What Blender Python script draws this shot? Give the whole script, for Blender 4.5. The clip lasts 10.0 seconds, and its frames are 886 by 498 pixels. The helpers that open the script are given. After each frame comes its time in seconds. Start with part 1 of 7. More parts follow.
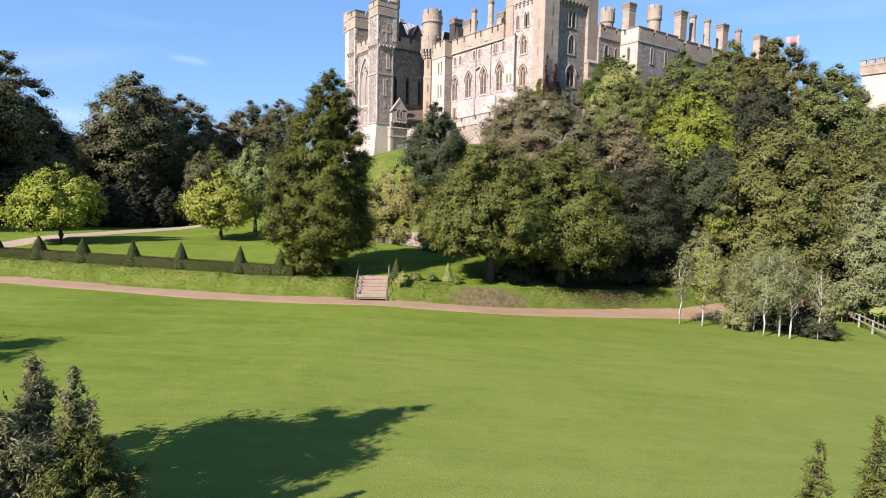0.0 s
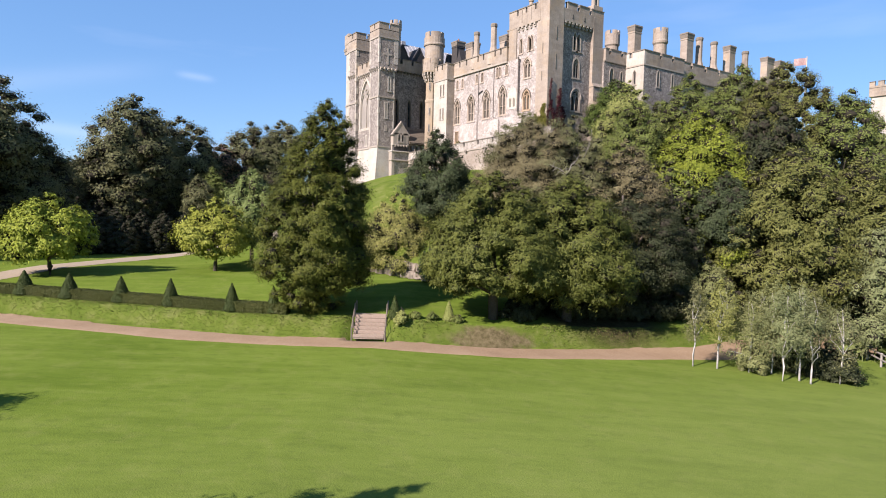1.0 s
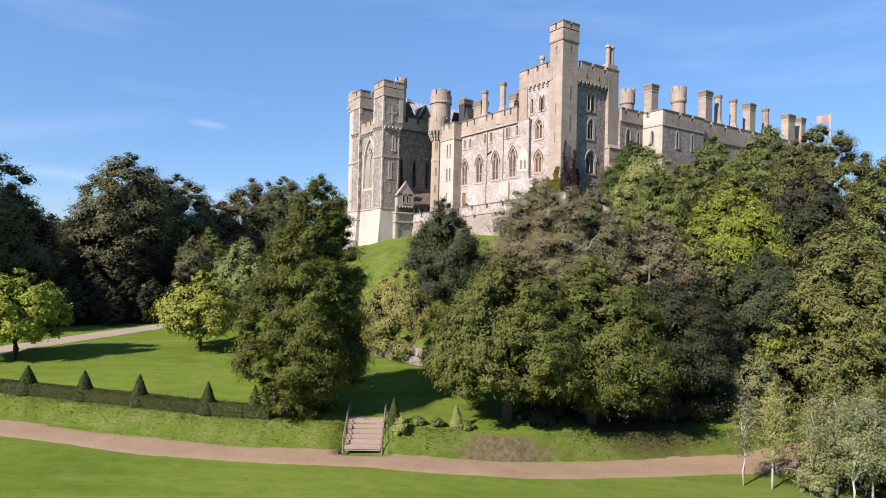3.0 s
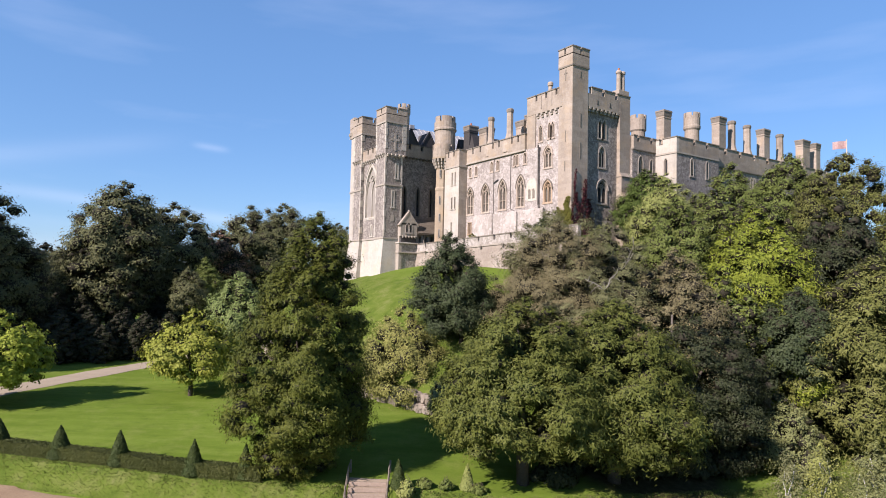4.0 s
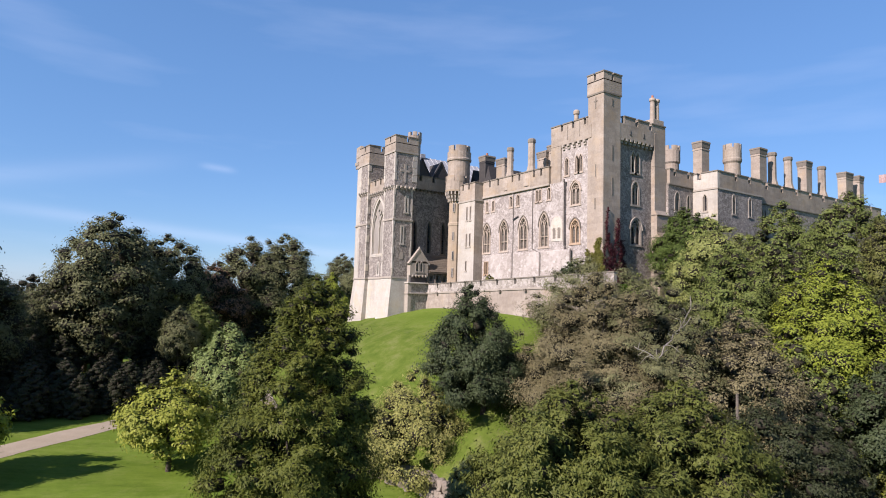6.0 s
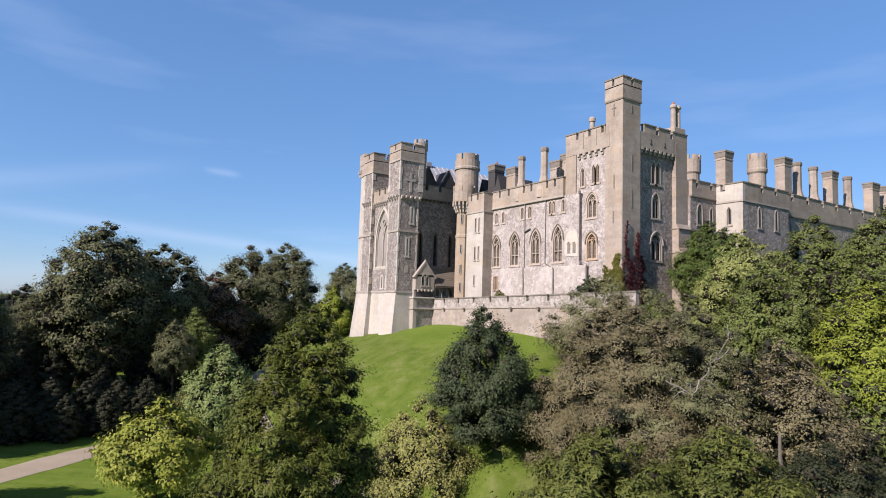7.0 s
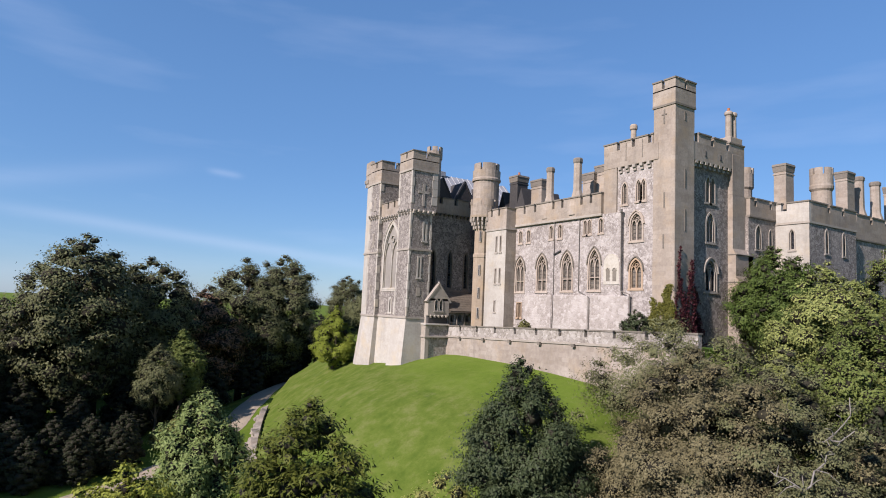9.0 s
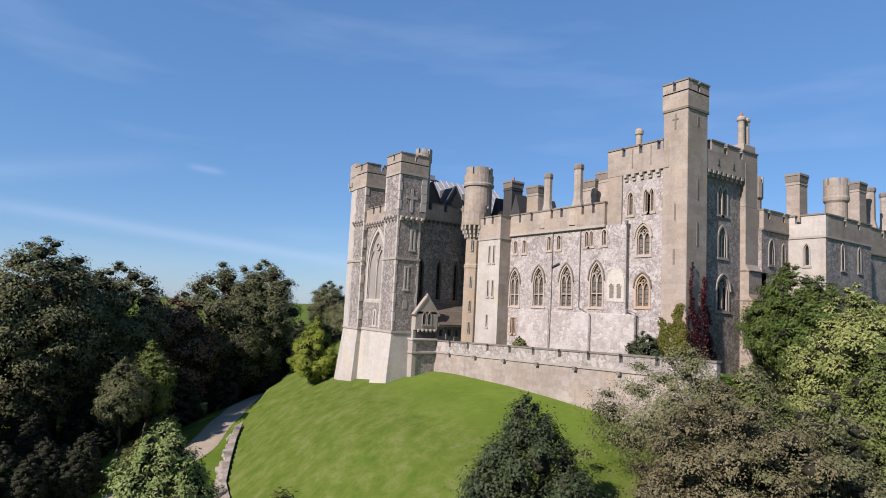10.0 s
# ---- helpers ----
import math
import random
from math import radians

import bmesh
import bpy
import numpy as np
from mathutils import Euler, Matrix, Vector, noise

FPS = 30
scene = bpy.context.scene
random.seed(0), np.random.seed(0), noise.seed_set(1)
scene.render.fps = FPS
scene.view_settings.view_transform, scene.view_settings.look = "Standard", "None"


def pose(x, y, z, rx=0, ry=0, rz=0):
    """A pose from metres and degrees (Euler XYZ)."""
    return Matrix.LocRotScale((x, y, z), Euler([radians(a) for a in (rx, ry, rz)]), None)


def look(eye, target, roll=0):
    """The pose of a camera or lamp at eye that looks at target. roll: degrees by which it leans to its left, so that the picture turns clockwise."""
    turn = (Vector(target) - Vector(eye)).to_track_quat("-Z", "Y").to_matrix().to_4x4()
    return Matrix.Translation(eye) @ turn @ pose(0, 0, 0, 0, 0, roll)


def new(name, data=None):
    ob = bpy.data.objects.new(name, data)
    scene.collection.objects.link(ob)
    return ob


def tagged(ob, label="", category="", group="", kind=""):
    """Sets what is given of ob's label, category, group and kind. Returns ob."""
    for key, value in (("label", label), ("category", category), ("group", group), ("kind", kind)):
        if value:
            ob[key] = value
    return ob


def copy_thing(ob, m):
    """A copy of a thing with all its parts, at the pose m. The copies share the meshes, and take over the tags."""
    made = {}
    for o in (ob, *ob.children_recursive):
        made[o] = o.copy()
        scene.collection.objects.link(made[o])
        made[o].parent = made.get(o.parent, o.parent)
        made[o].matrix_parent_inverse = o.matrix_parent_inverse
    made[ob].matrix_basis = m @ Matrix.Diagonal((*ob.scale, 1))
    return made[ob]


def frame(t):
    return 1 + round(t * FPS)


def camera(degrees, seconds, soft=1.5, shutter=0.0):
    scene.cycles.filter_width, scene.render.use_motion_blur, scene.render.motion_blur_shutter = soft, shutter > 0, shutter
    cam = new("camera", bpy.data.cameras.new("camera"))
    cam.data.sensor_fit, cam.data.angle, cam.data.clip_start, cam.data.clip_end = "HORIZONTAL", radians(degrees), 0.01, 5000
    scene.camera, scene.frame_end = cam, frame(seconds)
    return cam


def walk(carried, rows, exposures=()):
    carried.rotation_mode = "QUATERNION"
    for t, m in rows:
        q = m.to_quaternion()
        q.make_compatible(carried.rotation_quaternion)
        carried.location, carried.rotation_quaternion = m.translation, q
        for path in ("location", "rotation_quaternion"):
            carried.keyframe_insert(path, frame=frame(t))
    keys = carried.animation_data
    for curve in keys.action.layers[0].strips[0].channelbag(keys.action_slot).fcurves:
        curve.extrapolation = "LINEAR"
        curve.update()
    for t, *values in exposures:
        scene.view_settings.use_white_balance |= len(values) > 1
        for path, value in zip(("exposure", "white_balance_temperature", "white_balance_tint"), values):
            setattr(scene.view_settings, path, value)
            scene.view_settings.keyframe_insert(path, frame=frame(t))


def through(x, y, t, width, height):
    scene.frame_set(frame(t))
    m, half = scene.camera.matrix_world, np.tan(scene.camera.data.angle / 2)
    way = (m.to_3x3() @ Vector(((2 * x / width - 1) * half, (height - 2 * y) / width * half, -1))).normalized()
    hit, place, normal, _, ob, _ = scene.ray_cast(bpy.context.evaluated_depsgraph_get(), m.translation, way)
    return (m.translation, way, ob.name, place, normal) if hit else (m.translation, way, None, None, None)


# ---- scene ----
cam = camera(71.84, 10.0, soft=1.0)
PATH = [
    (0, 55.448, -52.125, 7.476, 85.155, -1.309, 55.588),
    (0.5, 54.645, -51.466, 8.166, 85.535, -1.334, 55.746),
    (1, 53.755, -50.776, 8.892, 86.560, -1.312, 55.908),
    (1.5, 52.770, -50.034, 9.615, 87.590, -1.285, 56.077),
    (2, 51.689, -49.300, 10.280, 88.644, -1.285, 56.231),
    (2.5, 50.547, -48.544, 10.990, 89.680, -1.370, 56.406),
    (4, 46.410, -46.463, 12.996, 92.778, -1.252, 56.697),
    (4.5, 44.923, -45.828, 13.641, 93.802, -1.315, 56.793),
    (5, 43.332, -45.167, 14.299, 94.713, -1.419, 56.885),
    (5.5, 41.716, -44.494, 14.997, 94.673, -1.497, 56.946),
    (7, 37.019, -42.237, 16.967, 95.199, -1.877, 57.435),
    (7.5, 35.245, -41.617, 17.488, 95.372, -1.980, 57.434),
    (8, 33.474, -40.952, 18.174, 95.407, -2.160, 57.477),
    (8.5, 31.619, -40.289, 18.911, 95.392, -2.251, 57.483),
    (9, 29.727, -39.568, 19.503, 95.472, -2.458, 57.501),
    (9.5, 27.785, -38.883, 20.138, 95.530, -2.664, 57.078),
    (10, 25.902, -37.961, 20.901, 95.482, -2.885, 55.829),
]
walk(cam, [(t, pose(x, y, z, rx, ry, rz)) for t, x, y, z, rx, ry, rz in PATH],
     [(0.0, 1.22, 6750, 26), (1.0, 1.09, 6700, 25), (2.5, 1.0, 6650, 24), (5.0, 0.9, 6550, 26), (7.0, 0.77, 6500, 25), (10.0, 0.6, 6400, 23)])

# ---- light ----
world = bpy.data.worlds.new("sky")
scene.world = world
world.use_nodes = True
wt = world.node_tree
sky = wt.nodes.new("ShaderNodeTexSky")
sky.sky_type, sky.sun_disc, sky.sun_elevation, sky.sun_rotation = "NISHITA", False, radians(34.5), radians(169)
sky.air_density, sky.dust_density, sky.ozone_density = 1.0, 0.1, 2.5
w_sat = wt.nodes.new("ShaderNodeHueSaturation")
w_sat.inputs["Saturation"].default_value, w_sat.inputs["Value"].default_value = 1.12, 1.1
w_blue = wt.nodes.new("ShaderNodeMix")
w_blue.data_type, w_blue.blend_type = "RGBA", "MULTIPLY"
w_blue.inputs["Factor"].default_value, w_blue.inputs["B"].default_value = 1.0, (0.84, 1.0, 1.1, 1)
wt.links.new(w_sat.outputs["Color"], w_blue.inputs["A"])
wt.links.new(sky.outputs["Color"], w_sat.inputs["Color"])
# thin high cirrus in the sky
w_co = wt.nodes.new("ShaderNodeTexCoord")
w_map = wt.nodes.new("ShaderNodeMapping")
w_map.inputs["Scale"].default_value = (1.6, 1.6, 9.0)
w_map.inputs["Rotation"].default_value = (radians(6), radians(4), 0)
w_noise = wt.nodes.new("ShaderNodeTexNoise")
w_noise.inputs["Scale"].default_value, w_noise.inputs["Detail"].default_value = 1.7, 7
w_ramp = wt.nodes.new("ShaderNodeMapRange")
w_ramp.inputs["From Min"].default_value, w_ramp.inputs["From Max"].default_value = 0.52, 0.85
w_ramp.inputs["To Max"].default_value = 0.14
w_even = wt.nodes.new("ShaderNodeMix")
w_even.data_type = "RGBA"
w_even.inputs["B"].default_value = (1.0, 2.55, 4.75, 1)
w_sep = wt.nodes.new("ShaderNodeSeparateXYZ")
w_low = wt.nodes.new("ShaderNodeMapRange")
w_low.inputs["From Min"].default_value, w_low.inputs["From Max"].default_value = 0.3, 0.8
w_low.inputs["To Min"].default_value, w_low.inputs["To Max"].default_value = 0.55, 0.1
wt.links.new(w_sep.outputs["Z"], w_low.inputs["Value"])
wt.links.new(w_low.outputs["Result"], w_even.inputs["Factor"])
w_mix = wt.nodes.new("ShaderNodeMix")
w_mix.data_type = "RGBA"
w_mix.inputs["B"].default_value = (6.5, 7.6, 9.0, 1)
wt.links.new(w_co.outputs["Generated"], w_map.inputs["Vector"])
wt.links.new(w_co.outputs["Generated"], w_sep.inputs["Vector"])
wt.links.new(w_map.outputs["Vector"], w_noise.inputs["Vector"])
wt.links.new(w_noise.outputs["Fac"], w_ramp.inputs["Value"])


def w_math(op, a, b=None):
    n = wt.nodes.new("ShaderNodeMath")
    n.operation = op
    for k, v in enumerate((a, b)):
        if isinstance(v, (int, float)):
            n.inputs[k].default_value = v
        elif v is not None:
            wt.links.new(v, n.inputs[k])
    return n.outputs[0]


def w_toward(way):
    n = wt.nodes.new("ShaderNodeVectorMath")
    n.operation = "DOT_PRODUCT"
    n.inputs[1].default_value = way
    wt.links.new(w_co.outputs["Generated"], n.inputs[0])
    return n.outputs["Value"]


def w_fall(value, width):
    """1 on the line, falling to nothing over the width."""
    return w_math("POWER", 2.718, w_math("MULTIPLY", w_math("POWER", w_math("DIVIDE", value, width), 2.0), -1.0))


W_STREAKS = [((-0.1032, -0.0721, -0.9920), (-0.9779, 0.1905, 0.0863), 0.009, 0.035, 0.34), ((-0.2025, -0.0400, -0.9785), (-0.9598, 0.2063, 0.1902), 0.005, 0.0003, 0.32), ((-0.1581, 0.2286, -0.9606), (-0.9872, -0.0085, 0.1595), 0.014, 0.012, 0.16)]
w_all = w_ramp.outputs["Result"]
for w_way, w_side, w_width, w_long, w_much in W_STREAKS:
    w_band = w_math("MULTIPLY", w_fall(w_toward(w_way), w_width), w_fall(w_math("SUBTRACT", 1.0, w_toward(w_side)), w_long))
    w_torn = w_math("MULTIPLY", w_band, w_math("MULTIPLY", w_noise.outputs["Fac"], w_much))
    w_all = w_math("ADD", w_all, w_torn)
wt.links.new(w_all, w_mix.inputs["Factor"])
wt.links.new(w_blue.outputs["Result"], w_even.inputs["A"])
wt.links.new(w_even.outputs["Result"], w_mix.inputs["A"])
wt.links.new(w_mix.outputs["Result"], wt.nodes["Background"].inputs["Color"])
wt.nodes["Background"].inputs["Strength"].default_value = 0.08
sun_lamp = bpy.data.lights.new("sun", "SUN")
sun_lamp.energy, sun_lamp.angle, sun_lamp.color = 5.0, radians(0.5), (1.0, 0.95, 0.87)
new("sun", sun_lamp).matrix_world = look((19.5, -100, 70), (0, 0, 0))

# ---- materials ----


def node(nt, kind, **values):
    n = nt.nodes.new(kind)
    for key, value in values.items():
        n.inputs[key.replace("_", " ")].default_value = value
    return n


def noise_of(nt, scale, detail=5.0, rough=0.55, stretch=None, turn=0.0):
    geo = nt.nodes.new("ShaderNodeNewGeometry")
    n = node(nt, "ShaderNodeTexNoise", Scale=scale, Detail=detail, Roughness=rough)
    out = geo.outputs["Position"]
    if turn:
        mp = node(nt, "ShaderNodeMapping", Rotation=(0, 0, turn))
        nt.links.new(out, mp.inputs["Vector"])
        out = mp.outputs["Vector"]
    if stretch:
        mp = node(nt, "ShaderNodeMapping", Scale=stretch)
        nt.links.new(out, mp.inputs["Vector"])
        out = mp.outputs["Vector"]
    nt.links.new(out, n.inputs["Vector"])
    return n.outputs["Fac"]


def ramp_of(nt, fac, stops):
    r = nt.nodes.new("ShaderNodeValToRGB")
    e = r.color_ramp.elements
    while len(e) < len(stops):
        e.new(0.5)
    for k, (at, c) in zip(e, stops):
        k.position, k.color = at, (*c, 1)
    nt.links.new(fac, r.inputs["Fac"])
    return r.outputs["Color"]


def blend(nt, fac, a, b, how="MIX"):
    m = nt.nodes.new("ShaderNodeMix")
    m.data_type, m.blend_type = "RGBA", how
    for key, v in (("Factor", fac), ("A", a), ("B", b)):
        if isinstance(v, (int, float)):
            m.inputs[key].default_value = v
        elif isinstance(v, tuple):
            m.inputs[key].default_value = (*v, 1)
        else:
            nt.links.new(v, m.inputs[key])
    return m.outputs["Result"]


def span(nt, fac, a, b, c=0.0, d=1.0):
    m = node(nt, "ShaderNodeMapRange", From_Min=a, From_Max=b, To_Min=c, To_Max=d)
    nt.links.new(fac, m.inputs["Value"])
    return m.outputs["Result"]


def material(name, rough=0.85, metallic=0.0):
    m = bpy.data.materials.new(name)
    m.use_nodes = True
    b = m.node_tree.nodes["Principled BSDF"]
    b.inputs["Roughness"].default_value, b.inputs["Metallic"].default_value = rough, metallic
    b.inputs["Specular IOR Level"].default_value = 0.25
    return m, m.node_tree, b


def bumped(nt, b, fac, strength, distance):
    n = node(nt, "ShaderNodeBump", Strength=strength, Distance=distance)
    nt.links.new(fac, n.inputs["Height"])
    nt.links.new(n.outputs["Normal"], b.inputs["Normal"])


def worn(name, dark, mid, light, big=0.35, fine=5.0, rough=0.9, bump=0.5, streak=0.35, stain=(0.075, 0.067, 0.056), blocks=0.0):
    """Weathered stone, plaster, wood or lead: patches, grain and rain streaks; blocks sets how far squared stones differ."""
    m, nt, b = material(name, rough)
    col = ramp_of(nt, noise_of(nt, big, 6, 0.6), [(0.3, dark), (0.5, mid), (0.72, light)])
    col = blend(nt, 0.55, col, ramp_of(nt, noise_of(nt, fine, 6, 0.65), [(0.3, dark), (0.55, mid), (0.75, light)]))
    if blocks:
        geo = nt.nodes.new("ShaderNodeNewGeometry")
        at = nt.nodes.new("ShaderNodeSeparateXYZ")
        nt.links.new(geo.outputs["Position"], at.inputs["Vector"])

        def sums(op, p, q):
            n = nt.nodes.new("ShaderNodeMath")
            n.operation = op
            for k, w in enumerate((p, q)):
                if isinstance(w, (int, float)):
                    n.inputs[k].default_value = w
                else:
                    nt.links.new(w, n.inputs[k])
            return n.outputs[0]
        run = nt.nodes.new("ShaderNodeCombineXYZ")
        nt.links.new(sums("ADD", at.outputs["X"], at.outputs["Y"]), run.inputs["X"])
        nt.links.new(at.outputs["Z"], run.inputs["Y"])
        br = nt.nodes.new("ShaderNodeTexBrick")
        for key, value in (("Scale", 1.0), ("Mortar Size", 0.012), ("Mortar Smooth", 0.3), ("Bias", 0.0), ("Brick Width", 0.78), ("Row Height", 0.36)):
            br.inputs[key].default_value = value
        br.inputs["Color1"].default_value, br.inputs["Color2"].default_value, br.inputs["Mortar"].default_value = (0, 0, 0, 1), (1, 1, 1, 1), (0.35, 0.35, 0.35, 1)
        nt.links.new(run.outputs["Vector"], br.inputs["Vector"])
        tone = nt.nodes.new("ShaderNodeSeparateColor")
        nt.links.new(br.outputs["Color"], tone.inputs["Color"])
        col = blend(nt, span(nt, tone.outputs["Red"], 0.0, 0.5, blocks, 0.0), col, dark)
        col = blend(nt, span(nt, tone.outputs["Red"], 0.5, 1.0, 0.0, blocks), col, light)
        ochre = tuple(k * f for k, f in zip(mid, (1.12, 0.98, 0.76)))
        col = blend(nt, span(nt, noise_of(nt, 0.5, 6, 0.65), 0.5, 0.68, 0.0, 0.6), col, ochre)
    if streak:
        s = span(nt, noise_of(nt, 1.1, 5, 0.6, (1.0, 1.0, 0.12)), 0.5, 0.78, 0, streak)
        col = blend(nt, s, col, stain)
        col = blend(nt, span(nt, noise_of(nt, 0.16, 4, 0.6), 0.42, 0.7, 0.0, 0.45), col, dark)
        col = blend(nt, span(nt, noise_of(nt, 0.7, 6, 0.7), 0.55, 0.75, 0.0, 0.4), col, light)
    ob = nt.nodes.new("ShaderNodeObjectInfo")
    col = blend(nt, span(nt, ob.outputs["Random"], 0, 1, 0.0, 0.13), col, stain)
    nt.links.new(col, b.inputs["Base Color"])
    bumped(nt, b, noise_of(nt, fine * 2.2, 6, 0.7), bump, 0.03)
    return m


def flint(name, dark, mid, light, chalk, cells=7.0, lime=0.5):
    """Knapped flint and rubble in pale mortar, with ragged patches of lime wash and dark damp runs."""
    m, nt, b = material(name, 0.8)
    geo = nt.nodes.new("ShaderNodeNewGeometry")
    v = node(nt, "ShaderNodeTexVoronoi", Scale=cells)
    nt.links.new(geo.outputs["Position"], v.inputs["Vector"])
    hue = nt.nodes.new("ShaderNodeSeparateColor")
    nt.links.new(v.outputs["Color"], hue.inputs["Color"])
    col = ramp_of(nt, hue.outputs["Red"], [(0.1, dark), (0.5, mid), (0.8, light), (0.97, chalk)])
    v2 = node(nt, "ShaderNodeTexVoronoi", Scale=cells)
    v2.feature = "DISTANCE_TO_EDGE"
    nt.links.new(geo.outputs["Position"], v2.inputs["Vector"])
    joint = span(nt, v2.outputs["Distance"], 0.0, 0.09, 1.0, 0.0)
    col = blend(nt, joint, col, light)
    # rubble of larger stones scattered through
    v3 = node(nt, "ShaderNodeTexVoronoi", Scale=cells * 0.45)
    nt.links.new(geo.outputs["Position"], v3.inputs["Vector"])
    big = nt.nodes.new("ShaderNodeSeparateColor")
    nt.links.new(v3.outputs["Color"], big.inputs["Color"])
    col = blend(nt, span(nt, big.outputs["Green"], 0.78, 0.82, 0.0, 0.6), col, chalk)
    col = blend(nt, span(nt, big.outputs["Blue"], 0.84, 0.88, 0.0, 0.5), col, dark)
    patch = span(nt, noise_of(nt, 0.42, 8, 0.68), 0.48, 0.62, 0.0, lime)
    col = blend(nt, patch, col, chalk)
    worn_off = span(nt, noise_of(nt, 0.3, 7, 0.66), 0.56, 0.68, 0.0, 0.55)
    col = blend(nt, worn_off, col, mid)
    dirt = span(nt, noise_of(nt, 0.9, 6, 0.65, (1.0, 1.0, 0.16)), 0.5, 0.74, 0.0, 0.5)
    col = blend(nt, dirt, col, dark)
    speck = span(nt, noise_of(nt, 3.2, 3, 0.7), 0.6, 0.66, 0.0, 0.8)
    col = blend(nt, speck, col, chalk)
    nt.links.new(col, b.inputs["Base Color"])
    bumped(nt, b, v2.outputs["Distance"], 0.7, 0.06)
    return m


def leafy(name, shade, mid, tip, through=0.3, rough=0.55):
    """Leaves: each leaf its own tone, each clump warmer or cooler, some light let through."""
    m, nt, b = material(name, rough)
    geo = nt.nodes.new("ShaderNodeNewGeometry")
    b.inputs["Specular IOR Level"].default_value = 0.1
    dim = tuple(0.55 * p + 0.45 * q for p, q in zip(shade, mid))
    lit = tuple(0.4 * p + 0.6 * q for p, q in zip(tip, mid))
    col = ramp_of(nt, geo.outputs["Random Per Island"], [(0.0, dim), (0.35, mid), (0.7, mid), (1.0, lit)])
    col = blend(nt, span(nt, noise_of(nt, 1.1, 4, 0.6), 0.5, 0.7, 0.0, 0.6), col, lit)
    col = blend(nt, span(nt, noise_of(nt, 0.35, 3), 0.52, 0.34, 0.0, 0.6), col, dim)
    nt.links.new(col, b.inputs["Base Color"])
    tr = nt.nodes.new("ShaderNodeBsdfTranslucent")
    nt.links.new(col, tr.inputs["Color"])
    mx = nt.nodes.new("ShaderNodeMixShader")
    mx.inputs["Fac"].default_value = through * 0.34
    nt.links.new(b.outputs["BSDF"], mx.inputs[1])
    nt.links.new(tr.outputs["BSDF"], mx.inputs[2])
    nt.links.new(mx.outputs["Shader"], nt.nodes["Material Output"].inputs["Surface"])
    return m


def turf(name, a, b2, c, dry, straw=0.25):
    m, nt, b = material(name, 0.95)
    b.inputs["Specular IOR Level"].default_value = 0.1
    col = ramp_of(nt, noise_of(nt, 0.09, 5, 0.55), [(0.32, a), (0.5, b2), (0.7, c)])
    stripe = noise_of(nt, 0.5, 5, 0.65, (0.35, 1.2, 1.0))
    col = blend(nt, 0.4, col, ramp_of(nt, stripe, [(0.35, a), (0.5, b2), (0.68, c)]))
    col = blend(nt, span(nt, noise_of(nt, 0.8, 6, 0.7), 0.55, 0.8, 0.0, straw), col, dry)
    col = blend(nt, span(nt, noise_of(nt, 1.7, 6, 0.75, (0.6, 1.3, 1.0)), 0.48, 0.72, 0.0, 0.6), col, tuple(0.8 * k for k in a))
    fine = noise_of(nt, 14.0, 4, 0.7)
    col = blend(nt, span(nt, fine, 0.35, 0.7, 0.0, 0.35), col, a)
    nt.links.new(col, b.inputs["Base Color"])
    bumped(nt, b, fine, 0.7, 0.06)
    return m


M_ASHLAR = worn("ashlar_stone", (0.197, 0.159, 0.125), (0.317, 0.269, 0.216), (0.401, 0.347, 0.289), blocks=0.3)
M_SURROUND = worn("pale_window_stone", (0.296, 0.233, 0.181), (0.392, 0.326, 0.263), (0.459, 0.400, 0.337), streak=0.12)
M_TERRACE = worn("plain_terrace_wall", (0.200, 0.164, 0.132), (0.296, 0.254, 0.210), (0.407, 0.363, 0.311), big=0.7, fine=3.0, streak=0.45, blocks=0.3)
M_PALE = worn("pale_ashlar", (0.311, 0.285, 0.244), (0.414, 0.385, 0.333), (0.488, 0.459, 0.407), streak=0.3, blocks=0.22)
M_TAN = worn("tan_ashlar", (0.252, 0.196, 0.137), (0.333, 0.266, 0.192), (0.392, 0.326, 0.248), streak=0.25, blocks=0.3)
M_DRESS = worn("dressed_window_stone", (0.252, 0.218, 0.178), (0.333, 0.296, 0.248), (0.400, 0.363, 0.311), streak=0.2)
M_PINK = worn("new_window_stone", (0.326, 0.229, 0.148), (0.385, 0.281, 0.192), (0.429, 0.333, 0.244), streak=0.1)
M_COPE = worn("weathered_coping", (0.111, 0.096, 0.078), (0.178, 0.155, 0.126), (0.266, 0.237, 0.192), streak=0.2)
M_FLINT = flint("flint_wall", (0.105, 0.090, 0.078), (0.172, 0.150, 0.130), (0.235, 0.208, 0.182), (0.350, 0.315, 0.278), 9.0, 0.25)
M_LIMED = flint("limewashed_flint_wall", (0.185, 0.159, 0.141), (0.255, 0.224, 0.198), (0.311, 0.277, 0.248), (0.414, 0.377, 0.344), 7.0, 0.55)
M_PLASTER = flint("patchy_plastered_stone", (0.259, 0.226, 0.196), (0.296, 0.263, 0.229), (0.333, 0.296, 0.263), (0.422, 0.385, 0.348), 4.0, 0.7)
M_RUBBLE = flint("rubble_terrace_wall", (0.178, 0.155, 0.130), (0.244, 0.218, 0.185), (0.296, 0.266, 0.229), (0.385, 0.355, 0.318), 5.0, 0.25)
# Darker flint for the nave: the tower's shadow is put into its colour.
M_FLINT_SHADE = flint("shaded_flint_wall", (0.090, 0.082, 0.077), (0.148, 0.136, 0.122), (0.202, 0.188, 0.170), (0.270, 0.250, 0.222), 6.0, 0.05)
